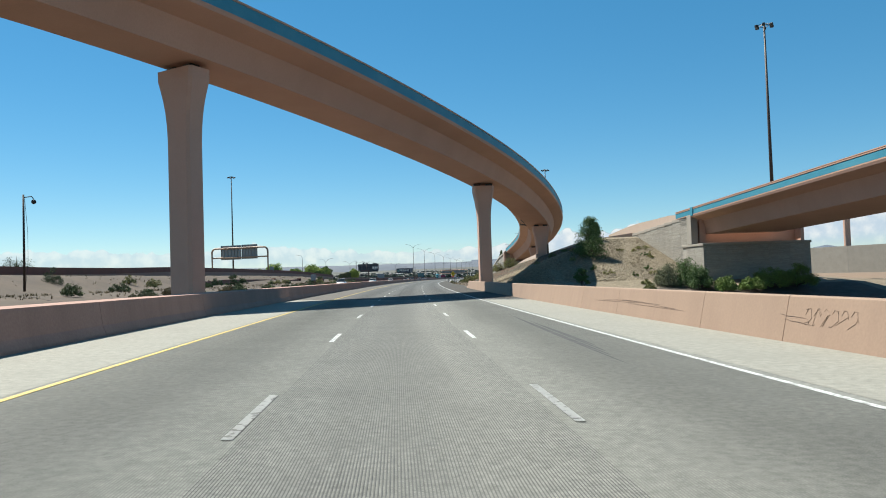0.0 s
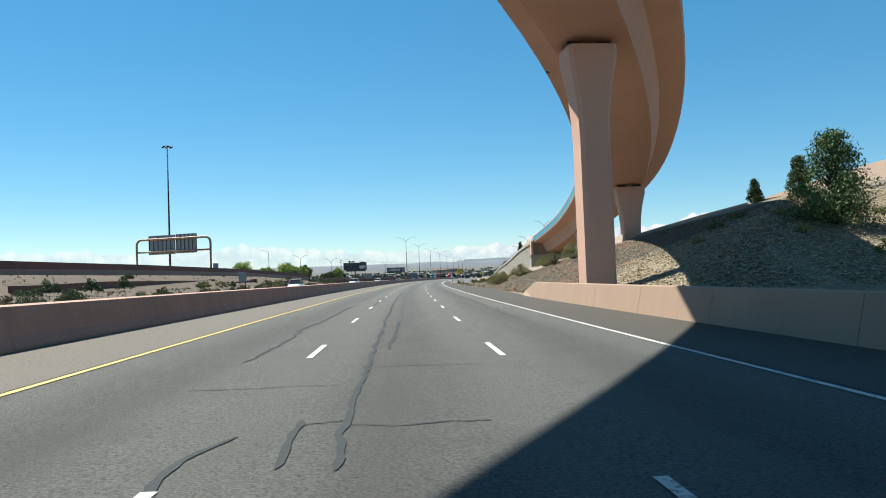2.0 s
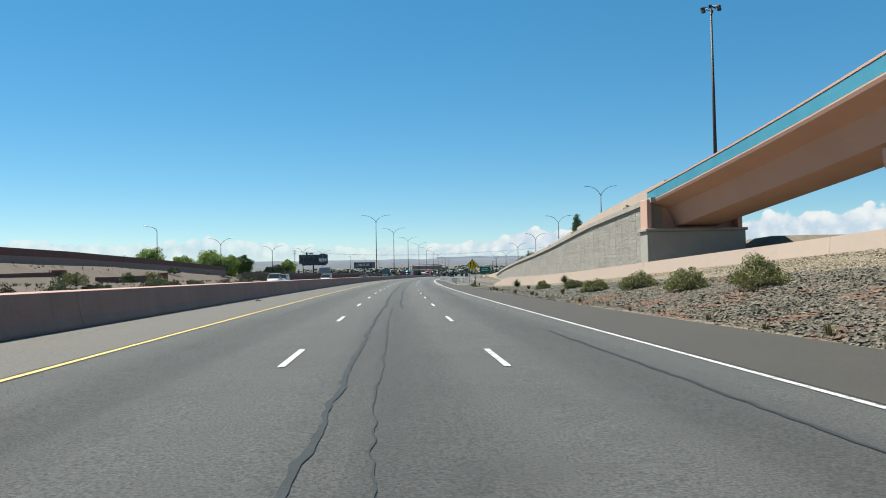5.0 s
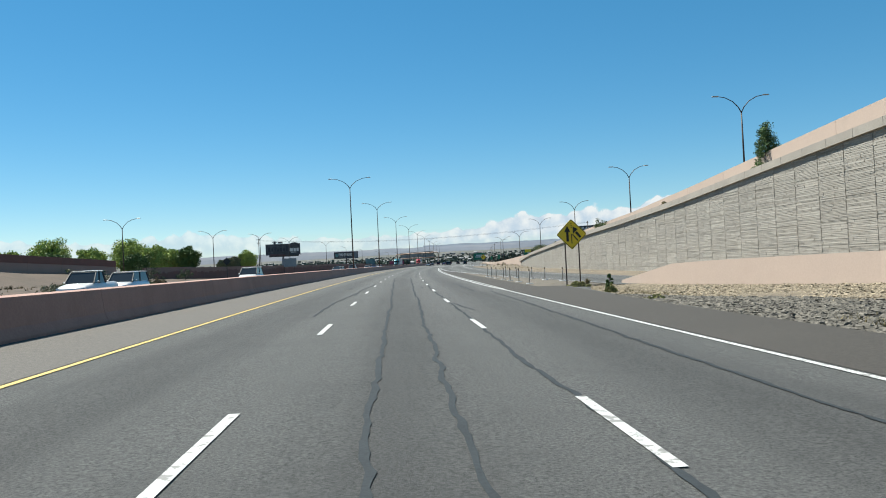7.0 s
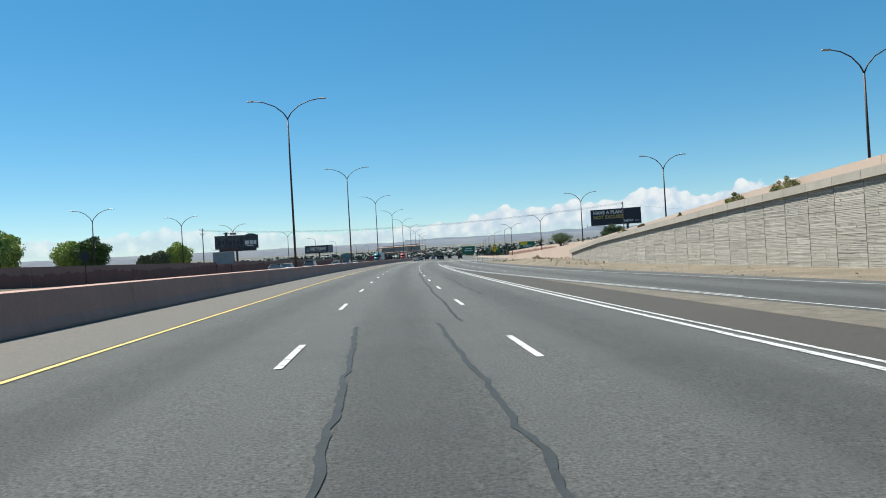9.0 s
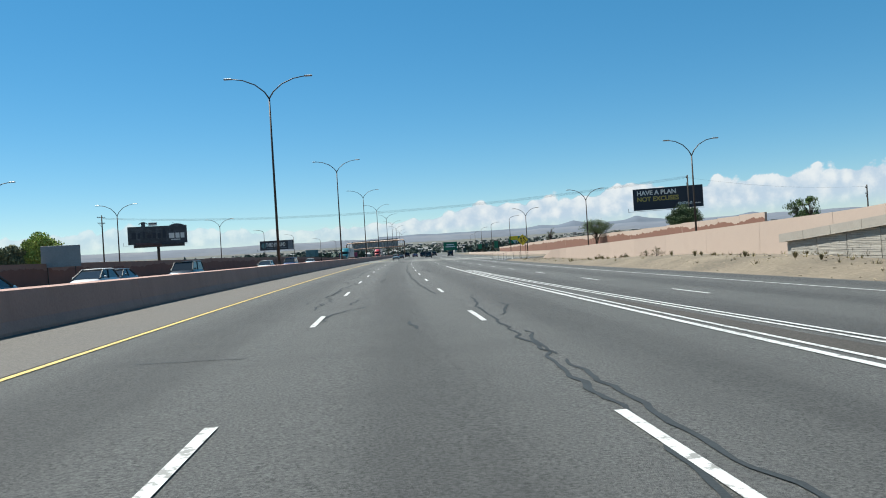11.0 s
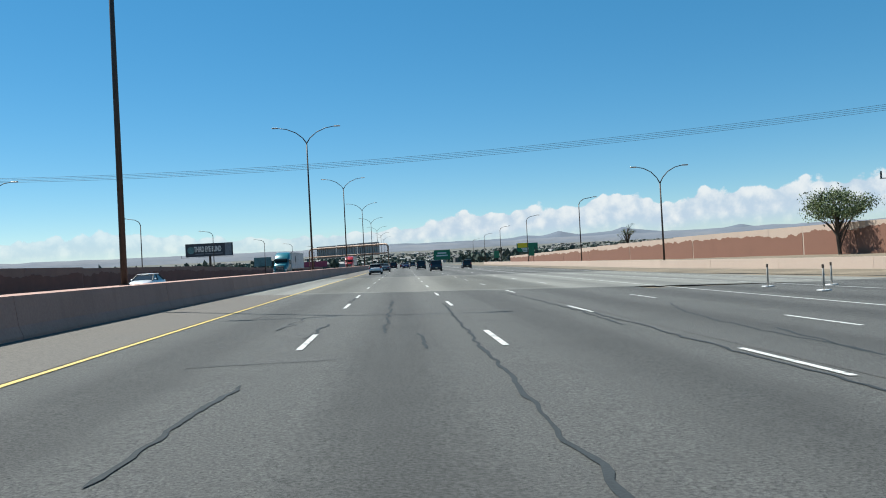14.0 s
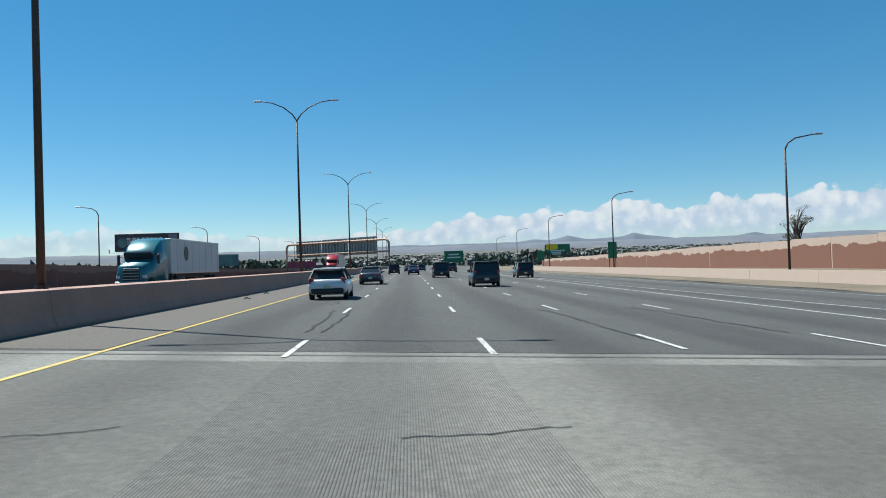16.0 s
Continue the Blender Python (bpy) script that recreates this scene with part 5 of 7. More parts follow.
face = lambda x, z, y=-0.006: Matrix.Translation((x, y, z)) @ Matrix.Rotation(radians(90), 4, "X")
root, poster, w, h, zc = billboard("dark navy billboard with white and gold lettering on one column", (103.6, 560.5, 0), (118.4, 552.6, 0), 14.1, 8.7, M_BILLNAVY, 0.72, -0.5)
text_part("lettering", "HAVE A PLAN", 1.55, M_SIGNWHITE, root, face(-w / 2 + 0.95, zc + h * 0.20), "white capital lettering")
text_part("lettering", "NOT EXCUSES", 1.55, M_BILLGOLD, root, face(-w / 2 + 0.95, zc - h * 0.09), "dull gold capital lettering")
text_part("lettering", "ENDWI", 1.02, M_SIGNWHITE, root, face(w / 2 - 6.0, zc - h * 0.36), "small white capital lettering")
for k in range(4):
    bm = bmesh.new()
    box(bm, (0.28, 0.012, 0.22), (w / 2 - 1.9 + 0.35 * k, -0.006, zc - h * 0.31))
    part("small_print", bm, M_SIGNWHITE, root, "tiny unreadable print")
root, poster, w, h, zc = billboard("dark film-poster billboard with cut-out tops on one column", (-29.0, 617.6, 0), (-12.7, 620.6, 0), 14.3, 9.0, M_BILLGREY, 0.5, -0.5)
bm = bmesh.new()
box(bm, (1.15, 0.12, 1.3), (-w * 0.235, 0.03, zc + h / 2 + 0.5), None, 0.03)
for k in range(7):
    a = -1 + k / 3
    box(bm, (0.42, 0.14, 0.26), (-w * 0.235 + 1.05 * a, 0.03, zc + h / 2 + 1.2 - 0.42 * a * a), Matrix.Rotation(0.6 * a, 3, "Y"), 0.03)
part("cut_out", bm, M_BILLGREY, root, "dark hat-shaped cut-out above the poster edge")
bm = bmesh.new()
box(bm, (2.4, 0.1, 1.0), (-w * 0.076, 0.03, zc + h / 2 + 0.62), None, 0.03)
board = part("cut_out", bm, M_SIGNWHITE, root, "pale boxed cut-out above the poster edge")
bm = bmesh.new()
box(bm, (2.1, 0.02, 0.34), (-w * 0.076, -0.03, zc + h / 2 + 0.72))
part("small_print", bm, M_BILLGREY, board, "unreadable dark lettering bar")
bm = bmesh.new()
for k in range(9):
    a = -1 + k / 4
    box(bm, (0.55, 0.12, 0.2 + 0.75 * (1 - a * a)), (w * 0.33 + 1.75 * a, 0.03, zc + h / 2 + 0.1), None, 0.03)
tube(bm, [(w * 0.33 - 0.5, 0.03, zc + h / 2 + 0.4), (w * 0.33 - 1.3, 0.03, zc + h / 2 + 1.1)], 0.05, 5)
part("cut_out", bm, M_BILLGREY, root, "dark rounded cut-out above the poster edge")
for x, ww in ((0.235, 1.5), (0.335, 1.15), (0.42, 1.1)):
    bm = bmesh.new()
    box(bm, (ww, 0.012, 1.55), (w * x, -0.008, zc - 0.35))
    part("title_bar", bm, M_SIGNWHITE, root, "pale block lettering bar")
bm = bmesh.new()
box(bm, (2.6, 0.012, 0.3), (w * 0.30, -0.008, zc - 1.55))
part("small_print", bm, M_SIGNWHITE, root, "tiny unreadable print")
for k in range(7):
    rng = random.Random(40 + k)
    bm = bmesh.new()
    hh = rng.uniform(1.0, 2.6)
    box(bm, (rng.uniform(0.5, 1.3), 0.01, hh), (-w * 0.4 + w * 0.085 * k, -0.005, zc - 0.9 + hh / 2), None, 0.0)
    part("picture_patch", bm, M_BILLNAVY, root, "dark shape in the poster's picture")
bm = bmesh.new()
box(bm, (w * 0.86, 0.1, 1.5), (w * 0.02, -0.03, zc - h / 2 - 0.2), None, 0.02)
skirt = part("skirt_panel", bm, M_BILLGREY, root, "dark strip panel below the poster")
bm = bmesh.new()
box(bm, (w * 0.44, 0.012, 0.9), (-w * 0.16, -0.09, zc - h / 2 - 0.1), Matrix.Rotation(0.05, 3, "Y"))
part("poster_stripe", bm, M_BILLDUSK, skirt, "dusky red band across the strip")
root, poster, w, h, zc = billboard("dark billboard with pale capital lettering on one column", (1.8, 766.0, 0), (18.0, 764.0, 0), 11.9, 7.3, M_BILLDARK, 0.5, -0.8)
text_part("lettering", "THIRD EYE BLIND", 2.55, M_SIGNWHITE, root, face(-w / 2 + 3.0, zc - 0.55) @ Matrix.Diagonal((0.46, 1, 1, 1)), "pale condensed capital lettering")
for k in range(3):
    bm = bmesh.new()
    box(bm, (2.9, 0.012, 0.28), (-w / 2 + 4.8 + 3.3 * k, -0.008, zc - 1.35))
    part("small_print", bm, M_BILLSLATE, root, "tiny unreadable print")
bm = bmesh.new()
box(bm, (2.2, 0.012, h - 0.5), (w / 2 - 1.6, -0.007, zc))
part("poster_column", bm, M_BILLSLATE, root, "pale slate column on the poster")
bm = bmesh.new()
bmesh.ops.create_circle(bm, cap_ends=True, segments=24, radius=1.25, matrix=Matrix.Translation((-w / 2 + 1.9, -0.008, zc)) @ Matrix.Rotation(radians(90), 4, "X"))
part("round_mark", bm, M_BILLTEAL, root, "pale round mark")
billboard("small blue-green billboard beyond the median", (24.0, 800.0, 0), (30.8, 801.5, 0), 6.6, 3.0, M_BILLTEAL, 0.5, -1.0)
billboard("small crimson billboard low beyond the wall", (46.0, 880.0, 0), (58.0, 882.0, 0), 4.4, 1.6, M_BILLRED, 0.5, -1.5)


def merge_sign(x, y, turn, z0):
    root = thing("merge_sign", "yellow diamond merge sign with two black arrows on two posts", "road sign", "merge signs", place=Matrix.Translation((x, y, z0)) @ Matrix.Rotation(turn, 4, "Z"))
    for s in (-0.42, 0.42):
        bm = bmesh.new()
        box(bm, (0.07, 0.07, 3.5), (s, 0.05, 1.75), None, 0.01)
        part("post", bm, M_BROWNSTEEL, root)
    bm = bmesh.new()
    zc, r, q = 3.2, 0.92, 0.90
    n = 6
    pts = []
    for k in range(4):
        a = k * math.pi / 2
        c = Vector((math.cos(a) * (r - 0.12), 0, math.sin(a) * (r - 0.12)))
        for j in range(5):
            b = a - math.pi / 4 + j / 4 * math.pi / 2
            pts.append(c + Vector((math.cos(b) * 0.10, 0, math.sin(b) * 0.10)))
    f = bm.faces.new([bm.verts.new(p + Vector((0, 0, zc))) for p in pts])
    e = bmesh.ops.extrude_face_region(bm, geom=[f])
    bmesh.ops.translate(bm, verts=[v for v in e["geom"] if isinstance(v, bmesh.types.BMVert)], vec=(0, -0.02, 0))
    plate = part("sign_plate", finish(bm), M_SIGNYELLOW, root, "yellow sign plate")

    def flat(points, name):
        bm = bmesh.new()
        bm.faces.new([bm.verts.new((a * q, -0.026, zc + b * q)) for a, b in points])
        part(name, bm, M_SIGNBLACK, plate)
    flat([(-0.37, -0.48), (-0.20, -0.48), (-0.20, 0.20), (-0.37, 0.20)], "arrow_shaft")
    flat([(-0.50, 0.16), (-0.07, 0.16), (-0.285, 0.58)], "arrow_head")
    flat([(0.56, -0.28), (0.66, -0.16), (0.36, 0.20), (0.24, 0.08)], "arrow_shaft")
    flat([(0.10, 0.02), (0.44, 0.34), (0.10, 0.52)], "arrow_head")
    flat([(-0.03, -0.62), (0.03, -0.62), (0.03, 0.02), (-0.03, 0.02)], "lane_mark")
    flat([(0.40, -0.48), (0.45, -0.42), (0.09, 0.02), (0.04, -0.04)], "lane_mark")
    for k in range(3):
        flat([(-0.03, 0.42 + 0.14 * k), (0.03, 0.42 + 0.14 * k), (0.03, 0.50 + 0.14 * k), (-0.03, 0.50 + 0.14 * k)], "lane_mark")
    bm = bmesh.new()
    tube(bm, [(pts[i % len(pts)] * 0.95) + Vector((0, -0.024, zc)) for i in range(len(pts) + 1)], 0.014, 4, False)
    part("border", bm, M_SIGNBLACK, plate)
    return root


merge_sign(21.65, 284.4, -0.05, -0.35)
merge_sign(55.55, 499.0, -0.15, -0.6)


M_POSTBROWN = material("faded_brown_plastic", (0.10, 0.07, 0.05), 0.7, vary=0.3, scale=4, fine=30, bump=0.1)
M_DELIN = material("weathered_grey_plastic", (0.29, 0.265, 0.235), 0.7, vary=0.2, scale=2, fine=20, bump=0.1)


def delineator(x, y, z):
    root = thing("delineator", "grey flexible delineator post with a brown top on a white base", "delineator post", "delineator posts", place=Matrix.Translation((x, y, z)))
    bm = bmesh.new()
    tube(bm, [(0, 0, 0.05), (0, 0, 0.55), (0, 0, 0.98)], [0.042, 0.038, 0.038], 10)
    part("post", bm, M_DELIN, root, smoothed=True)
    bm = bmesh.new()
    tube(bm, [(0, 0, 0.86), (0, 0, 1.0)], 0.042, 10)
    part("top_band", bm, M_POSTBROWN, root, "brown top band")
    bm = bmesh.new()
    box(bm, (0.42, 0.34, 0.05), (0, 0, 0.025), None, 0.015)
    part("base", bm, M_SIGNWHITE, root, "white moulded base")
    return root


first = delineator(*at(289.06, 8.8, 0.02))
POSTS = [(293.8, 8.8), (298.8, 8.85), (303.2, 8.9), (308.5, 8.9), (312.8, 8.95), (317.3, 9.0), (293.4, 12.0), (297.8, 11.5), (302.5, 11.25), (307.9, 10.7), (312.4, 10.3),
         (499.2, 17.2), (503.8, 16.8), (509.4, 16.5), (514.0, 16.65), (501.6, 21.6), (505.4, 20.8), (509.4, 20.2), (513.3, 19.4)]
for y, o in POSTS:
    copy_thing(first, Matrix.Translation(at(y, o, 0.02)))


# ---------------------------------------------------------------- vehicles
def loft_body(bm, sections):
    """Close a skin over cross sections along y; each section is a list of (x, z), all the same length."""
    rings = [[bm.verts.new((x, y, z)) for x, z in sec] for y, sec in sections]
    n = len(rings[0])
    for r, s in zip(rings, rings[1:]):
        for k in range(n):
            bm.faces.new((r[k], r[(k + 1) % n], s[(k + 1) % n], s[k]))
    bm.faces.new(rings[0][::-1])
    bm.faces.new(rings[-1])
    return finish(bm)


def section(w, z0, z1, tuck=0.06, crown=0.04, bulge=0.03):
    h = w / 2
    zm = z0 + (z1 - z0) * 0.55
    half = [(h - tuck - 0.05, z0), (h - 0.01, z0 + 0.12), (h + bulge, zm), (h - tuck, z1 - 0.03), (h - tuck - 0.12, z1 + crown * 0.6), (0, z1 + crown)]
    return half + [(-x, z) for x, z in half[-2::-1]]


def vehicle(name, label, x, y, z, turn, paint, length=4.4, width=1.8, height=1.5, belt=0.92, style="hatch", group="traffic"):
    """A car, built with its nose at +y: body, glazing, lamps, wheels, bumpers, mirrors."""
    root = thing(name, label, "car" if style != "pickup" else "pickup truck", group, place=Matrix.Translation((x, y, z)) @ Matrix.Rotation(turn, 4, "Z"))
    L = length / 2
    hood = {"hatch": 0.27, "sedan": 0.28, "suv": 0.25, "van": 0.2, "pickup": 0.27}[style]
    yh = L - hood * length
    body = bmesh.new()
    bh = belt
    loft_body(body, [(-L, section(width * 0.86, 0.42, bh * 0.90)), (-L + 0.10, section(width * 0.96, 0.30, bh * 0.98)), (-L + 0.6, section(width, 0.22, bh)), (0, section(width, 0.20, bh * 0.99)),
                     (yh, section(width, 0.20, bh * 0.97)), (L - 0.55, section(width * 0.97, 0.22, bh * 0.86)), (L - 0.10, section(width * 0.90, 0.28, bh * 0.74)), (L, section(width * 0.80, 0.38, bh * 0.66))])
    part("body", body, paint, root, smoothed=True)
    # cabin: where the glass stands on the belt, and the roof above
    if style == "sedan":
        base, top = (-L + 0.55, yh + 0.15), (-L + 1.35, yh - 0.75)
    elif style == "pickup":
        base, top = (-0.55, yh + 0.10), (-0.40, yh - 0.65)
    elif style == "hatch":
        base, top = (-L + 0.16, yh + 0.30), (-L + 0.62, yh - 0.75)
    else:
        base, top = (-L + 0.08, yh + 0.20), (-L + 0.30, yh - 0.55)
    wb, wt = width * 0.93, width * (0.72 if style in ("sedan", "hatch") else 0.80)
    zb, zt = bh - 0.03, height - 0.06
    glassbm = bmesh.new()
    lo = [(-wb / 2, base[0]), (wb / 2, base[0]), (wb / 2, base[1]), (-wb / 2, base[1])]
    hi = [(-wt / 2, top[0]), (wt / 2, top[0]), (wt / 2, top[1]), (-wt / 2, top[1])]
    a = [glassbm.verts.new((p, q, zb)) for p, q in lo]
    b = [glassbm.verts.new((p, q, zt)) for p, q in hi]
    for k in range(4):
        glassbm.faces.new((a[k], a[(k + 1) % 4], b[(k + 1) % 4], b[k]))
    glassbm.faces.new(b)
    part("glazing", finish(glassbm), M_GLASS, root, "dark tinted windows")
    roof = bmesh.new()
    loft_body(roof, [(top[0] - 0.10, section(wt * 1.0, zt - 0.05, zt + 0.01, 0.03, 0.02, 0.01)), (top[0] + 0.25, section(wt * 1.04, zt - 0.04, zt + 0.05, 0.03, 0.03, 0.01)),
                     ((top[0] + top[1]) / 2, section(wt * 1.05, zt - 0.03, zt + 0.06, 0.03, 0.04, 0.01)), (top[1] + 0.05, section(wt * 1.0, zt - 0.05, zt + 0.02, 0.03, 0.02, 0.01))])
    part("roof", roof, paint, root, smoothed=True)
    for s in (-1, 1):
        for (p0, p1, wide) in (((wb / 2 * s, base[0]), (wt / 2 * s, top[0]), 0.055), ((wb / 2 * s, base[1]), (wt / 2 * s, top[1]), 0.05), ((wb / 2 * s, (base[0] * 0.45 + base[1] * 0.55)), (wt / 2 * s, (top[0] * 0.45 + top[1] * 0.55)), 0.05)):
            bm = bmesh.new()
            tube(bm, [(p0[0], p0[1], zb), (p1[0], p1[1], zt)], wide, 6)
            part("pillar", bm, M_BUMPER, root)
        bm = bmesh.new()
        box(bm, (0.16, 0.10, 0.13), (s * (width / 2 + 0.06), yh - 0.25, bh + 0.06), None, 0.03)
        part("mirror", bm, paint, root)
        bm = bmesh.new()
        if style in ("hatch", "suv", "van"):
            box(bm, (0.20, 0.14, 0.34), (s * (width / 2 - 0.17), -L + 0.09, bh * 0.93), None, 0.04)
        else:
            box(bm, (0.38, 0.12, 0.17), (s * (width / 2 - 0.26), -L + 0.03, bh * 0.80), None, 0.03)
        part("tail_lamp", bm, M_TAIL, root, "red tail lamp")
        bm = bmesh.new()
        box(bm, (0.36, 0.16, 0.15), (s * (width / 2 - 0.27), L - 0.14, bh * 0.70), None, 0.03)
        part("head_lamp", bm, M_HEAD, root)
    if style == "hatch":
        bm = bmesh.new()
        box(bm, (wt * 0.95, 0.34, 0.04), (0, top[0] - 0.12, zt + 0.03), None, 0.015)
        part("spoiler", bm, paint, root)
    if style == "pickup":
        bm = bmesh.new()
        box(bm, (width - 0.35, L - 0.75, 0.05), (0, -L / 2 - 0.25, bh + 0.02))
        part("bed_floor", bm, M_BUMPER, root)
    bm = bmesh.new()
    box(bm, (width * 0.84, 0.16, 0.24), (0, -L + 0.0, 0.42), None, 0.05)
    part("rear_bumper", bm, M_BUMPER, root)
    bm = bmesh.new()
    box(bm, (width * 0.78, 0.14, 0.22), (0, L - 0.02, 0.40), None, 0.05)
    part("front_bumper", bm, M_BUMPER, root)
    bm = bmesh.new()
    box(bm, (0.32, 0.02, 0.16), (0, -L - 0.075 if style != "hatch" else -L - 0.01, 0.62 if style == "hatch" else 0.55))
    part("plate", bm, M_PLATE, root)
    for s in (-1, 1):
        for yy in (-L + length * 0.19, L - length * 0.19):
            bm = bmesh.new()
            bmesh.ops.create_cone(bm, cap_ends=True, segments=20, radius1=0.33, radius2=0.33, depth=0.21, matrix=Matrix.Translation((s * (width / 2 - 0.10), yy, 0.33)) @ Matrix.Rotation(radians(90), 4, "Y"))
            wheel = part("tyre", bm, M_TYRE, root)
            bm = bmesh.new()
            bmesh.ops.create_cone(bm, cap_ends=True, segments=16, radius1=0.20, radius2=0.17, depth=0.23, matrix=Matrix.Translation((s * (width / 2 - 0.09), yy, 0.33)) @ Matrix.Rotation(radians(90), 4, "Y"))
            part("rim", bm, M_RIM, wheel)
    return root


P_SILVER = car_paint("silver_white_paint", (0.566, 0.573, 0.581), 0.3)
P_GREY = car_paint("slate_grey_paint", (0.077, 0.095, 0.115))
P_BLACK = car_paint("black_paint", (0.009, 0.009, 0.011), 0.1)
P_BLUE = car_paint("deep_blue_paint", (0.015, 0.039, 0.122))
P_MAROON = car_paint("maroon_paint", (0.046, 0.009, 0.013))
P_WHITE = car_paint("white_paint", (0.551, 0.551, 0.543), 0.0)
P_NAVY = car_paint("dark_blue_grey_paint", (0.023, 0.031, 0.042))
P_TRAILER = material("pale_grey_trailer_skin", (0.459, 0.459, 0.459), 0.5, 0.1, vary=0.08, scale=0.5, fine=5, bump=0.05, stain=(0.367, 0.367, 0.359), stain_scale=0.4)
P_TEAL = car_paint("teal_paint", (0.012, 0.122, 0.146), 0.2)


def on_road(y, off):
    return (XR(y) + off, y, G(off) + 0.01)


def car(label, y, off, paint, style, dims, towards=False, name="car"):
    L, w, h, belt = dims
    return vehicle(name, label, *on_road(y, off), -heading(y) + (math.pi if towards else 0), paint, L, w, h, belt, style)


car("silver-white hatchback with a rear spoiler in the fast lane", 592.5, -3.3, P_SILVER, "hatch", (4.35, 1.82, 1.48, 0.95))
car("slate grey saloon with red tail lamps", 619.5, -2.7, P_GREY, "sedan", (4.8, 1.85, 1.46, 0.95))
car("maroon sport utility car far ahead", 684.0, -1.9, P_MAROON, "suv", (4.7, 1.9, 1.72, 1.05))
car("deep blue saloon in the middle lane", 676.0, 1.35, P_BLUE, "sedan", (4.6, 1.8, 1.44, 0.95))
car("black boxy van in the middle lane", 646.0, 4.45, P_BLACK, "van", (4.9, 1.95, 1.86, 1.05))
car("black pickup truck far ahead", 706.0, 9.4, P_BLACK, "pickup", (5.6, 1.98, 1.85, 1.1), name="pickup_truck")
car("dark blue-grey sport utility car in the next lane", 608.5, 6.05, P_NAVY, "suv", (4.8, 1.95, 1.78, 1.06))
car("black sport utility car on the ramp lane", 639.5, 13.9, P_BLACK, "suv", (4.6, 1.9, 1.74, 1.05))
car("dark saloon small in the distance ahead", 720.0, 0.6, P_NAVY, "sedan", (4.6, 1.8, 1.44, 0.95))
car("grey car small in the distance ahead", 742.0, 4.0, P_GREY, "suv", (4.6, 1.85, 1.66, 1.0))
for y, off, paint, style, label in ((186.0, -17.6, P_WHITE, "pickup", "white pickup truck on the opposing road"), (291.5, -20.0, P_WHITE, "pickup", "white pickup truck on the opposing road"),
                                    (299.0, -20.2, P_SILVER, "suv", "silver sport utility car on the opposing road"), (322.0, -15.8, P_WHITE, "suv", "white sport utility car on the opposing road"), (413.0, -17.0, P_NAVY, "sedan", "dark saloon on the opposing road"),
                                    (430.0, -18.5, P_WHITE, "hatch", "white hatchback on the opposing road"), (441.0, -21.0, P_GREY, "sedan", "grey saloon on the opposing road"),
                                    (447.0, -17.5, P_NAVY, "suv", "dark sport utility car on the opposing road"), (484.0, -17.5, P_WHITE, "hatch", "white car on the opposing road"),
                                    (508.0, -18.0, P_BLUE, "suv", "deep blue sport utility car on the opposing road"), (552.0, -21.0, P_SILVER, "sedan", "silver saloon on the opposing road")):
    dims = {"pickup": (5.5, 1.95, 1.85, 1.1), "suv": (4.7, 1.9, 1.75, 1.05), "sedan": (4.7, 1.82, 1.45, 0.95), "hatch": (4.2, 1.78, 1.5, 0.95)}[style]
    car(label, y, off, paint, style, dims, True, "pickup_truck" if style == "pickup" else "car")


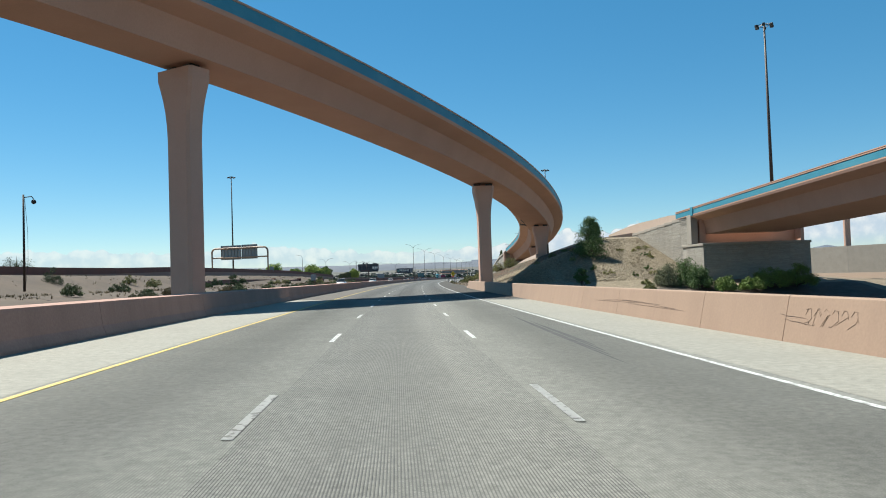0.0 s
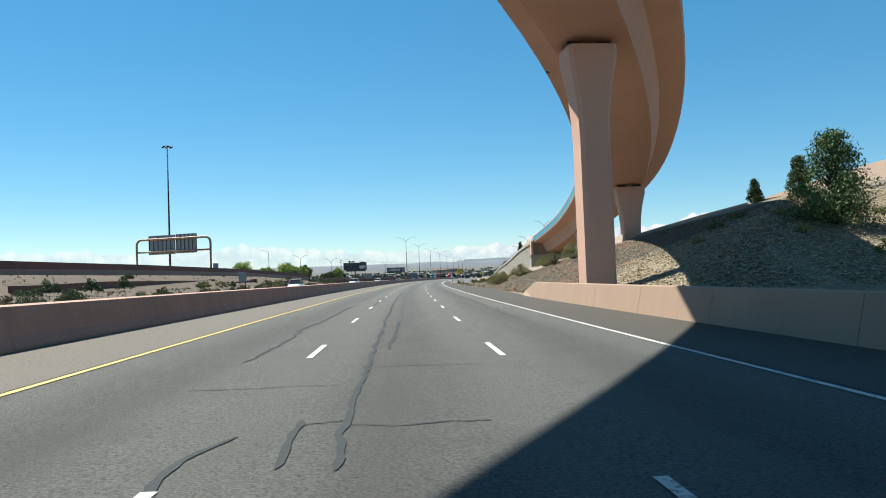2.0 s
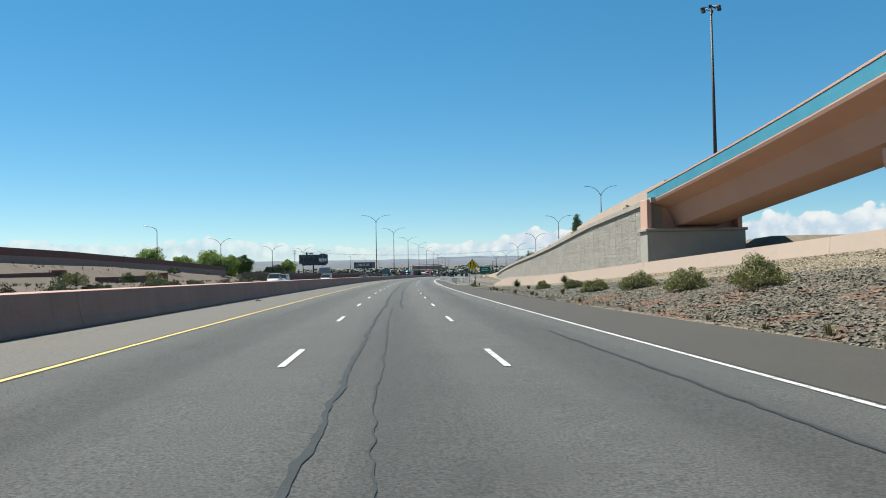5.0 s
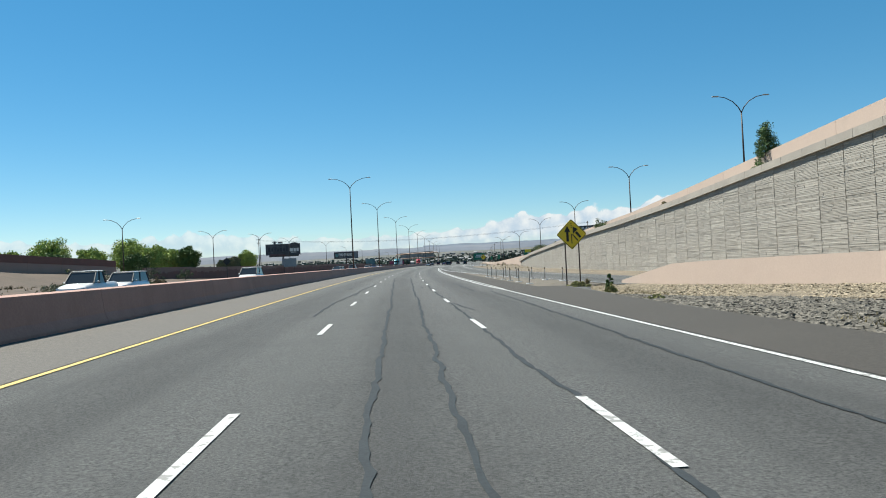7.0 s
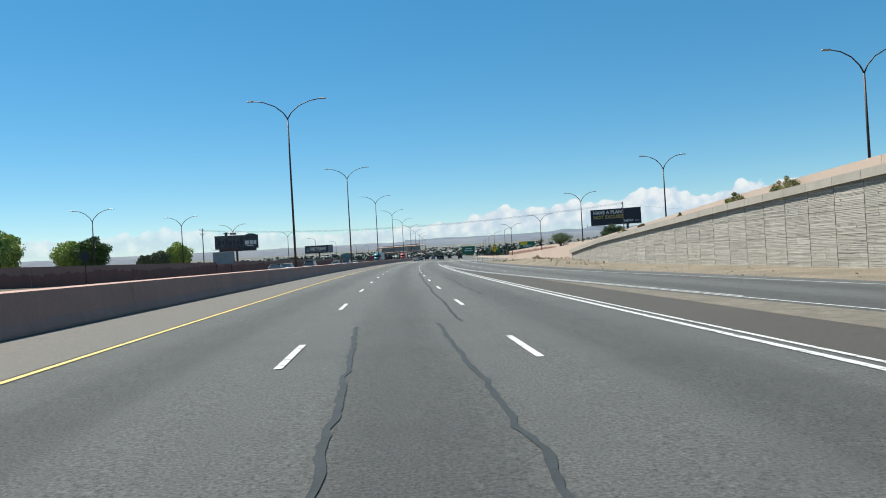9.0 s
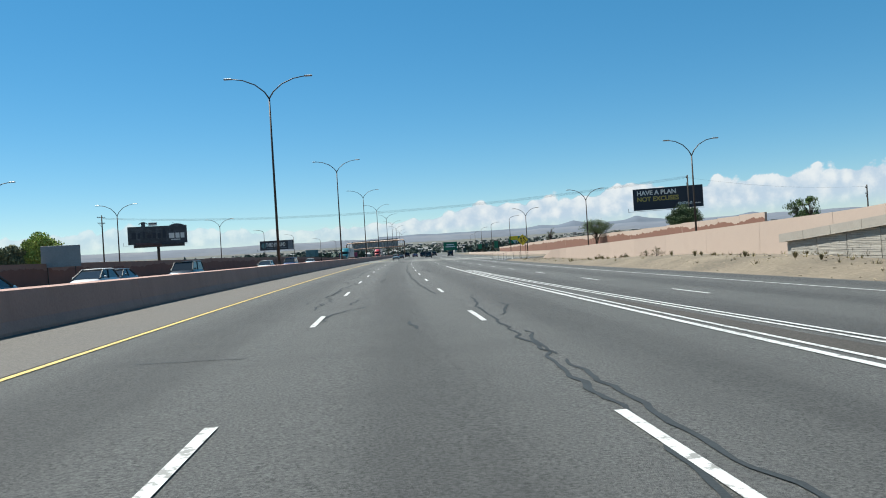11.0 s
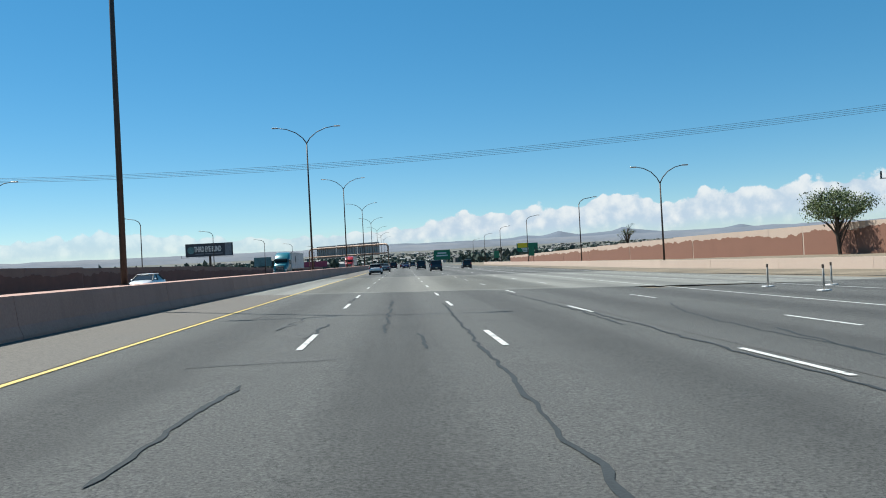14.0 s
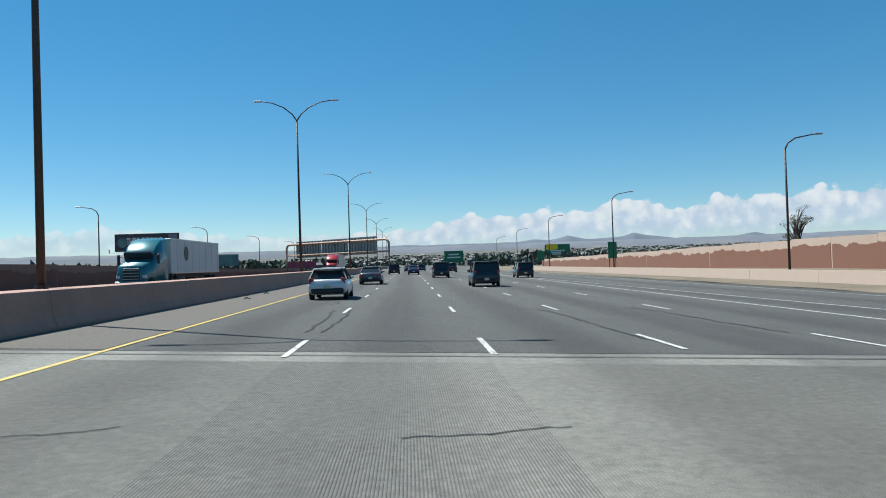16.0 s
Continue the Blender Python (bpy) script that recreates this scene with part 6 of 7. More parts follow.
def lorry(label, y, off, cab_mat, trailer_mat, mark=True):
    """Tractor and box trailer coming the other way."""
    x, yy, z = on_road(y, off)
    root = thing("lorry", label, "lorry", "traffic", place=Matrix.Translation((x, yy, z)) @ Matrix.Rotation(math.pi - heading(y), 4, "Z"))
    bm = bmesh.new()
    rings = [(3.3, 0.6, 1.75, 2.0), (3.1, 0.5, 1.95, 2.15), (1.75, 0.5, 2.15, 2.35), (1.35, 0.5, 2.9, 2.45), (0.9, 0.5, 3.35, 2.5), (-0.2, 0.5, 3.85, 2.5), (-1.3, 0.5, 4.0, 2.5)]
    loft_body(bm, [(q, section(w, a, b, 0.12, 0.08, 0.02)) for q, a, b, w in rings])
    part("cab", bm, cab_mat, root, smoothed=True)
    bm = bmesh.new()
    box(bm, (2.1, 0.30, 0.72), (0, 1.62, 2.62), Matrix.Rotation(-0.45, 3, "X"), 0.03)
    part("windscreen", bm, M_GLASS, root)
    bm = bmesh.new()
    box(bm, (1.25, 0.10, 0.95), (0, 3.32, 1.25), None, 0.04)
    part("grille", bm, M_DARKSTEEL, root, "dark grille between chrome bars")
    for k in range(4):
        bm = bmesh.new()
        box(bm, (1.2, 0.03, 0.05), (0, 3.385, 0.92 + 0.22 * k))
        part("grille_bar", bm, M_RIM, root)
    bm = bmesh.new()
    box(bm, (2.35, 0.35, 0.45), (0, 3.32, 0.55), None, 0.08)
    part("front_bumper", bm, M_RIM, root)
    for s in (-1, 1):
        bm = bmesh.new()
        box(bm, (0.35, 0.25, 0.30), (s * 0.92, 3.18, 1.1), None, 0.06)
        part("head_lamp", bm, M_HEAD, root)
        bm = bmesh.new()
        box(bm, (0.18, 0.22, 0.75), (s * 1.48, 1.7, 2.4), None, 0.04)
        tube(bm, [(s * 1.2, 1.5, 2.6), (s * 1.48, 1.7, 2.6)], 0.03, 6)
        part("mirror", bm, M_BUMPER, root)
        bm = bmesh.new()
        box(bm, (0.06, 0.9, 0.6), (s * 1.21, 0.75, 2.55))
        part("side_window", bm, M_GLASS, root)
    bm = bmesh.new()
    box(bm, (2.55, 15.4, 2.85), (0, -9.7, 2.65), None, 0.04)
    trailer = part("trailer_box", bm, trailer_mat, root, "white ribbed trailer box")
    for zz in (1.28, 4.02):
        for s in (-1, 1):
            bm = bmesh.new()
            box(bm, (0.04, 15.36, 0.12), (s * 1.285, -9.7, zz))
            part("side_rail", bm, M_RIM, trailer)
    for k in range(7):
        for s in (-1, 1):
            bm = bmesh.new()
            box(bm, (0.012, 0.03, 2.6), (s * 1.280, -3.6 - 2.2 * k, 2.65))
            part("panel_seam", bm, M_STEEL, trailer)
    bm = bmesh.new()
    for s in (-0.8, 0.8):
        box(bm, (0.12, 0.12, 0.9), (s, -4.6, 0.85))
    part("landing_leg", bm, M_DARKSTEEL, trailer)
    if mark:
        bm = bmesh.new()
        bmesh.ops.create_circle(bm, cap_ends=True, segments=28, radius=0.62, matrix=Matrix.Translation((-1.302, -6.2, 2.9)) @ Matrix.Rotation(radians(90), 4, "Y"))
        part("side_mark", bm, M_SIGNBLACK, trailer, "dark round mark")
    bm = bmesh.new()
    box(bm, (0.9, 14.0, 0.35), (0, -8.6, 1.05))
    part("chassis", bm, M_BUMPER, root)
    for yy in (2.3, -2.4, -3.7, -14.4, -15.7):
        for s in (-1, 1):
            bm = bmesh.new()
            bmesh.ops.create_cone(bm, cap_ends=True, segments=20, radius1=0.5, radius2=0.5, depth=0.5, matrix=Matrix.Translation((s * 0.98, yy, 0.5)) @ Matrix.Rotation(radians(90), 4, "Y"))
            part("tyre", bm, M_TYRE, root)
    return root


lorry("teal tractor unit with a long white box trailer", 617.0, -20.0, P_TEAL, P_TRAILER)
lorry("red tractor unit with a pale trailer far along the opposing road", 722.0, -16.0, car_paint("red_paint", (0.345, 0.015, 0.015), 0.0), P_WHITE, False)


# ---------------------------------------------------------------- plants and stones
def leaves(bm_verts, bm_faces, centre, radius, count, size, rng, squash=1.0):
    for _ in range(count):
        d = Vector((rng.gauss(0, 1), rng.gauss(0, 1), rng.gauss(0, 1)))
        d = d.normalized() * radius * (rng.random() ** 0.45)
        p = Vector(centre) + Vector((d.x, d.y, d.z * squash))
        s = size * rng.uniform(0.6, 1.4)
        q = Euler((rng.uniform(0, 6.3), rng.uniform(0, 6.3), rng.uniform(0, 6.3))).to_matrix()
        k = len(bm_verts)
        for a, b in ((-0.5, 0), (0, -0.32), (0.5, 0), (0, 0.32)):
            bm_verts.append(p + q @ Vector((a * s, b * s, 0.1 * s * (a * a))))
        bm_faces.append((k, k + 1, k + 2, k + 3))


def plant(name, label, category, x, y, z, height, width, trunk, leaf_mat, seed, clumps=26, per=70, leaf=0.09, group="", conical=False, bare=0.0, round_crown=False):
    """Trunk, limbs and a ragged crown of many small leaves."""
    rng = random.Random(seed)
    root = thing(name, label, category, group, place=Matrix.Translation((x, y, z)))
    bm = bmesh.new()
    tr = max(0.02, height * 0.022)
    if trunk > 0:
        tube(bm, [(0, 0, -0.25), (rng.uniform(-.05, .05) * height, 0, trunk * 0.6), (rng.uniform(-.06, .06) * height, rng.uniform(-.04, .04) * height, height * 0.75)], [tr * 1.3, tr, tr * 0.3], 7)
    verts, faces = [], []
    tips = []
    lobes = []
    for i in range(9):
        a = i * 2.4 + rng.uniform(-0.4, 0.4)
        r = width * rng.uniform(0.05, 0.34)
        lobes.append((Vector((math.cos(a) * r, math.sin(a) * r, trunk + (height - trunk) * rng.uniform(0.2, 0.88))), width * rng.uniform(0.15, 0.24)))
    for i in range(clumps):
        a = rng.uniform(0, 2 * math.pi)
        t = rng.random()
        zz = trunk + (height - trunk) * t
        if conical:
            rad = width / 2 * (1 - t) ** 0.8 * rng.uniform(0.5, 1.0) + 0.04 * width
        elif trunk < 0.3:
            rad = width / 2 * math.sqrt(t)
            zz = height * (1 - t * 0.75) * rng.uniform(0.2, 0.9)
        else:
            rad = width / 2 * math.sqrt(max(0.05, 1 - (2 * t - 0.85) ** 2)) * rng.uniform(0.35, 1.0)
        c = Vector((math.cos(a) * rad, math.sin(a) * rad, zz))
        if trunk >= 0.3 and not conical:
            lc, lr = lobes[i % 9]
            d = Vector((rng.gauss(0, 1), rng.gauss(0, 1), rng.gauss(0, 1))).normalized()
            c = lc + Vector((d.x * lr, d.y * lr, d.z * lr * 0.75)) * rng.random() ** 0.4
            if round_crown:
                # clumps fill a domed, flat-bottomed head
                half, mid_z = (height - trunk) * 0.44, trunk + (height - trunk) * 0.52
                d.z = max(d.z, -0.75)
                k = rng.uniform(0.62, 1.0) * rng.random() ** 0.12 * (0.84 + 0.34 * noise.noise(d * 1.7 + Vector((seed, 0, 0))))
                c = Vector((d.x * width * 0.44 * k, d.y * width * 0.44 * k, mid_z + d.z * half * k))
            zz = c.z
        tips.append(c)
        start = Vector((0, 0, max(0.0, zz - (0.35 if conical else 0.55) * height * rng.uniform(0.4, 0.9))))
        mid = start.lerp(c, 0.5) + Vector((0, 0, 0.05 * height))
        if not round_crown or i % 6 == 0:
            tube(bm, [start, mid, c], [tr * 0.5, tr * 0.35, tr * 0.12], 5)
        if rng.random() >= bare:
            cr = (0.20 if conical else 0.24 if trunk < 0.3 else 0.13) * min(width, height) * rng.uniform(0.6, 1.2)
            leaves(verts, faces, c, cr, per, leaf, rng, 0.8)
    part("trunk", bm, M_BARK, root)
    me = bpy.data.meshes.new("crown")
    me.from_pydata(verts, [], faces)
    me.materials.append(leaf_mat)
    ob = new("crown", me)
    ob.parent = root
    return root


def tuft(x, y, z, r, seed, mat, name="grass_tuft", label="dry straw grass tuft beside the road", blades=70, group="grass tufts"):
    rng = random.Random(seed)
    verts, faces = [], []
    for _ in range(blades):
        a = rng.uniform(0, 6.283)
        lean = rng.uniform(0.1, 1.0)
        h = r * rng.uniform(0.7, 1.3)
        b = Vector((math.cos(a), math.sin(a), 0))
        p = b * r * 0.15 * rng.random()
        s = Vector((-b.y, b.x, 0)) * 0.018
        m = p + b * lean * h * 0.35 + Vector((0, 0, h * 0.6))
        t = p + b * lean * h * 0.8 + Vector((0, 0, h * (1.0 - 0.3 * lean)))
        k = len(verts)
        verts.extend((p - s, p + s, m + s * 0.7, m - s * 0.7, t))
        faces.extend(((k, k + 1, k + 2, k + 3), (k + 3, k + 2, k + 4)))
    me = bpy.data.meshes.new(name)
    me.from_pydata(verts, [], faces)
    me.materials.append(mat)
    ob = new(name, me)
    ob.matrix_basis = Matrix.Translation((x, y, z))
    return tagged(ob, label, "grass" if name == "grass_tuft" else "plant", group)


def land(y, off):
    return (XR(y) + off, y, ground_height(y, off))


# bank beneath the flyover
M_PINE = material("mid_pine_leaf", (0.075, 0.128, 0.034), 0.75, vary=0.3, scale=0.6, fine=8, bump=0, island=0.4)
plant("pine_tree", "bushy green pine tree on the bank", "tree", *land(114.2, 27.8), 5.7, 5.0, 0.25, M_PINE, 11, 120, 110, 0.15, conical=True)
plant("tree", "young leafy green tree at the foot of the bank", "tree", *land(97, 22.5), 2.8, 2.6, 0.5, M_LEAF, 12, 36, 80, 0.14)
plant("juniper", "small dark juniper on the bank's crest", "shrub", *land(134.5, 32.0), 2.1, 1.5, 0.1, M_LEAFDARK, 13, 70, 110, 0.1, conical=True)
plant("juniper", "dark juniper bush on the bank's crest", "shrub", *land(124.5, 31.0), 2.9, 2.0, 0.1, M_LEAFDARK, 14, 90, 120, 0.11, conical=True)
for i, (y, o, h, w, m, lab) in enumerate(((97.6, 36.4, 4.3, 4.2, M_PINE, "dark green rounded shrub beside the abutment"), (94.6, 37.0, 2.9, 2.8, M_PINE, "dark green rounded shrub beside the abutment"),
                                          (93, 39.6, 1.9, 2.6, M_LEAFBRIGHT, "light green leafy shrub behind the barrier"), (93, 43.0, 1.7, 3.0, M_LEAFBRIGHT, "light green leafy shrub behind the barrier"),
                                          (94, 46.0, 2.7, 4.6, M_LEAFBRIGHT, "light green leafy shrub behind the barrier"), (94, 49.4, 2.9, 4.2, M_LEAFBRIGHT, "light green leafy shrub behind the barrier"), (97.5, 33.8, 3.4, 3.0, M_SAGE, "sparse grey-green shrub on the stony bank"),
                                          (88, 26.0, 1.0, 1.6, M_LEAFDRY, "dry grey-green bush on the stony bank"), (93, 30.0, 1.1, 1.8, M_LEAFDRY, "dry grey-green bush on the stony bank"), (99, 31.5, 1.0, 1.5, M_LEAFDRY, "dry grey-green bush on the stony bank"))):
    plant("shrub", lab, "shrub", *land(y, o), h, w, 0.15, m, 30 + i, 60, 120, 0.15, "bank shrubs")
for i, (y, o, h, w, b) in enumerate(((176.0, 12.6, 1.8, 3.0, 0.0), (175.0, 15.7, 1.9, 3.0, 0.0), (174.5, 19.4, 2.0, 3.4, 0.1), (168.0, 19.5, 2.3, 3.4, 0.6), (163.0, 21.0, 2.6, 3.4, 0.0), (200, 15.8, 1.5, 2.4, 0.0),
                                     (206, 15.0, 1.3, 2.0, 0.0), (214, 15.0, 1.2, 2.2, 0.0), (219, 13.6, 1.0, 1.8, 0.0), (228, 14.2, 0.9, 1.5, 0.0), (236, 13.2, 0.8, 1.2, 0))):
    plant("desert_shrub", "olive desert shrub with thin grey twigs on the stony slope", "shrub", *land(y, o), h, w, 0.1, M_LEAFDRY, 60 + i, 70, 130, 0.075, "slope shrubs", bare=b)


def yucca(x, y, z, r, seed):
    """A dense rosette of stiff blades over a skirt of dead ones."""
    rng = random.Random(seed)
    root = thing("yucca", "round spiky green yucca on the gravel", "yucca", "yuccas", place=Matrix.Translation((x, y, z)))
    for name, mat, count, low, high, ln in (("blades", M_YUCCA, 240, 0.05, 1.5, 1.0), ("dead_skirt", M_GRASS, 60, -0.15, 0.2, 0.75)):
        verts, faces = [], []
        for _ in range(count):
            a, e = rng.uniform(0, 6.283), rng.uniform(low, high)
            d = Vector((math.cos(a) * math.cos(e), math.sin(a) * math.cos(e), math.sin(e)))
            side = Vector((-math.sin(a), math.cos(a), 0)) * 0.024
            base, tip = Vector((0, 0, 0.16 * r)) + d * 0.1 * r, Vector((0, 0, 0.16 * r)) + d * r * ln * rng.uniform(0.8, 1.08) - Vector((0, 0, 0.05 * r))
            mid = base.lerp(tip, 0.45) + Vector((0, 0, 0.03 * r))
            k = len(verts)
            verts.extend((base - side, base + side, mid + side, mid - side, tip))
            faces.extend(((k, k + 1, k + 2, k + 3), (k + 3, k + 2, k + 4)))
        me = bpy.data.meshes.new(name)
        me.from_pydata(verts, [], faces)
        me.materials.append(mat)
        ob = new(name, me)
        ob.parent = root
    bm = bmesh.new()
    tube(bm, [(0, 0, -0.15), (0, 0, 0.2 * r)], [0.1, 0.07], 7)
    part("stem", bm, M_BARK, root)


M_YUCCA = material("grey_green_yucca_blade", (0.10, 0.128, 0.07), 0.6, vary=0.25, scale=1, fine=10, bump=0, island=0.4)
yucca(*land(252.5, 13.2), 0.86, 301)
yucca(*land(248.0, 17.7), 0.90, 302)
for i, (y, o) in enumerate(((240, 12.5), (222, 12), (285.5, 11.9), (244.5, 10.0), (249, 10.2), (233.0, 10.2))):
    tuft(*land(y, o), 0.42, 103 + i, M_GRASS, blades=110)
for i in range(22):
    rng = random.Random(900 + i)
    y = rng.uniform(103, 124)
    o = rng.uniform(19, 38)
    plant("bank_bush", "low dry grey-green bush on the gravel bank", "shrub", *land(y, o), rng.uniform(0.5, 1.1), rng.uniform(0.8, 1.6), 0.05, M_LEAFDRY if i % 3 else M_LEAF, 900 + i, 14, 50, 0.09, "bank bushes")
for i in range(48):
    rng = random.Random(960 + i)
    y = 84 + 5.4 * i + rng.uniform(-2.5, 2.5)
    o = -rng.uniform(28.6, 31.5) if i % 4 else -rng.uniform(33, 45)
    plant("bank_bush", "rounded sage-green bush on the dry far bank", "shrub", *land(y, o), rng.uniform(1.0, 1.6), rng.uniform(1.8, 3.0), 0.02, (M_LEAFOLIVE, M_SAGE, M_LEAFOLIVE, M_THATCH)[i % 4], 960 + i, 46, 80, 0.11, "far bank bushes")
for i, (y, o, h, w, m) in enumerate(((274.8, 10.3, 0.9, 0.42, M_LEAF), (273.9, 10.1, 0.45, 0.5, M_LEAFDRY), (283.4, 10.7, 0.42, 1.1, M_LEAFDRY), (281.6, 10.6, 0.38, 1.0, M_LEAFDRY), (285.0, 11.1, 0.3, 0.8, M_GRASS), (267.2, 9.9, 0.22, 0.8, M_LEAFDRY))):
    plant("weed_bush", "small olive weed bush at the gore's gravel point", "shrub", *land(y, o), h, w, 0.03, m, 1100 + i, 26, 60, 0.07, "gore weeds", conical=h > 0.8)
# plants on the wall's coping
plant("pine_tree", "small green pine growing over the wall coping", "tree", 41.7, 296.3, lerp(WALL_TOP, 296.3) - 0.2, 3.9, 2.4, 0.2, M_PINE, 71, 70, 110, 0.12, conical=True)
for i, (y, h, w, m) in enumerate(((345, 1.9, 1.7, M_LEAFOLIVE), (359, 1.3, 1.9, M_LEAFDRY), (367, 1.0, 1.5, M_LEAFDRY), (391, 0.7, 1.0, M_GRASS), (398, 0.7, 1.2, M_LEAFDRY), (262, 0.8, 1.0, M_GRASS), (318, 0.6, 0.9, M_GRASS), (379, 0.6, 0.8, M_LEAFDRY))):
    plant("shrub", "dry olive shrub on the wall coping", "shrub", XR(y) + lerp(WALL_OFF, y) + 0.8, y, lerp(WALL_TOP, y) - 0.05, h, w, 0.05, m, 80 + i, 26, 90, 0.1, "coping shrubs")
# beyond the right noise wall
plant("tree", "small round-headed tree in front of the noise wall", "tree", 90.6, 553.8, -0.6, 8.0, 9.6, 3.4, M_LEAFOLIVE, 90, 120, 60, 0.19, round_crown=True)
plant("tree", "dense dark green tree beside the billboard", "tree", 95.0, 519.2, -0.5, 9.0, 8.0, 0.8, M_LEAFDARK, 91, 260, 140, 0.23, round_crown=True)
plant("tree", "thin young tree behind the noise wall", "tree", 108.0, 640.0, -0.8, 8.4, 4.4, 2.8, M_SAGE, 92, 34, 30, 0.16, bare=0.2)
plant("tree", "dark green trees rising behind the ramp", "tree", 97.0, 455.0, 0.5, 8.8, 6.5, 1.2, M_LEAFDARK, 93, 50, 90, 0.22)
plant("tree", "small green tree behind the ramp", "tree", 103.0, 492.0, 0.3, 6.6, 5.0, 1.2, M_LEAF, 94, 40, 80, 0.2)
plant("tree", "small green tree behind the ramp", "tree", 110.0, 505.0, 0.3, 6.2, 6.0, 1.2, M_LEAFDARK, 95, 40, 80, 0.2)
# left bank
for i, (x, y, z, h, w, m, lab) in enumerate(((-52, 108, 3.4, 3.2, 2.6, M_LEAFDARK, "dark green bush on the far bank"), (-55, 116, 3.6, 4.2, 4.0, M_LEAF, "green tree on the far bank"), (-43, 100, 2.2, 2.6, 2.2, M_LEAFDARK, "dark green bush on the far bank"),
                                             (-41, 122, 2.2, 1.5, 1.8, M_LEAFDRY, "dry bush on the far bank"), (-36, 118, 1.6, 1.6, 2.0, M_LEAFDRY, "dry bush on the far bank"), (-34, 150, 1.6, 1.7, 1.9, M_LEAFDARK, "dark green bush on the far bank"),
                                             (-32, 156, 1.5, 1.6, 1.8, M_LEAFDARK, "dark green bush on the far bank"), (-33, 170, 1.6, 1.7, 2.0, M_LEAFDARK, "dark green bush on the far bank"), (-31, 205, 1.4, 1.5, 2.2, M_LEAFDRY, "dry bush on the far bank"),
                                             (-30, 214, 1.3, 1.6, 2.4, M_LEAFDRY, "dry bush on the far bank"), (-24, 250, 1.0, 2.0, 2.8, M_LEAFDRY, "dry bush on the far bank"), (-22, 272, 0.8, 2.2, 3.4, M_LEAFDRY, "dry bush on the far bank"),
                                             (-21.0, 357.4, 0.9, 3.2, 4.8, M_LEAFDARK, "dark bush on the far bank"), (-20.2, 381.3, 0.9, 2.1, 3.3, M_LEAFDARK, "dark bush on the far bank"), (-27.0, 355.0, 0.9, 2.6, 3.2, M_LEAFDARK, "dark bush on the far bank"),
                                             (-30.5, 354.0, 1.0, 2.4, 3.4, M_LEAFDRY, "dry bush on the far bank"), (-25.0, 362.0, 0.9, 1.9, 2.6, M_LEAFDRY, "dry bush on the far bank"))):
    plant("shrub", lab, "shrub", x, y, z, h, w, 0.2, m, 120 + i, 24, 70, 0.13, "far bank shrubs")
for i, (x, y, h, w, m) in enumerate(((-71, 460, 11.9, 12.5, M_LEAFLIME), (-79, 455, 9.0, 10, M_LEAFLIME), (-66, 448, 8.0, 8, M_LEAF), (-57, 449, 9.0, 9.5, M_LEAFLIME), (-47.7, 450, 10.8, 12.5, M_LEAFLIME), (-40.5, 446, 8.6, 8, M_LEAFLIME),
                                     (-52, 520, 10.2, 10, M_LEAFLIME), (-46, 518, 10.6, 9.5, M_LEAF), (-43, 436, 6.5, 8, M_LEAF), (-88, 470, 9.0, 10, M_LEAFLIME), (-28, 536, 9.0, 8.0, M_LEAFLIME), (-33, 534, 7.0, 6.5, M_SAGE), (-37, 533, 6.0, 4.2, M_SAGE))):
    plant("tree", "broad yellow-green roadside tree" if m == M_LEAFLIME else "broad green roadside tree", "tree", x, y, 0.0, h * 1.2, w * 1.08, 1.0, m, 150 + i, 170, 120, 0.40, "far side trees", round_crown=True)


# riprap and gravel: uncountable stones on the slopes
def stones(name, label, area, count, size, mat, seed, accept=None):
    rng = random.Random(seed)
    base = [Vector(v) for v in ((1, 0, 0), (-1, 0, 0), (0, 1, 0), (0, -1, 0), (0, 0, 0.8), (0.7, 0.7, 0.35), (-0.7, 0.7, 0.3), (-0.6, -0.75, 0.4), (0.7, -0.6, 0.3))]
    tris = ((4, 0, 5), (4, 5, 2), (4, 2, 6), (4, 6, 1), (4, 1, 7), (4, 7, 3), (4, 3, 8), (4, 8, 0), (0, 2, 5), (2, 1, 6), (1, 3, 7), (3, 0, 8))
    verts, faces = [], []
    y0, y1, o0, o1 = area
    for _ in range(count):
        y = rng.uniform(y0, y1)
        lo = o0(y) if callable(o0) else o0
        hi = o1(y) if callable(o1) else o1
        o = rng.uniform(lo, hi)
        if accept and not accept(y, o):
            continue
        s = size * rng.uniform(0.4, 1.3)
        m = Matrix.Rotation(rng.uniform(0, 6.28), 3, "Z") @ Matrix.Rotation(rng.uniform(-0.7, 0.7), 3, "X") @ Matrix.Diagonal((s * rng.uniform(0.8, 1.6), s * rng.uniform(0.5, 0.95), s * rng.uniform(0.45, 0.95)))
        c = Vector((XR(y) + o, y, ground_height(y, o) + 0.1 * s))
        k = len(verts)
        for v in base:
            verts.append(c + m @ (v * rng.uniform(0.82, 1.15)))
        faces.extend((a + k, b + k, d + k) for a, b, d in tris)
    me = bpy.data.meshes.new(name)
    me.from_pydata(verts, [], faces)
    me.materials.append(mat)
    tagged(new(name, me), label, "stones", kind="stuff")


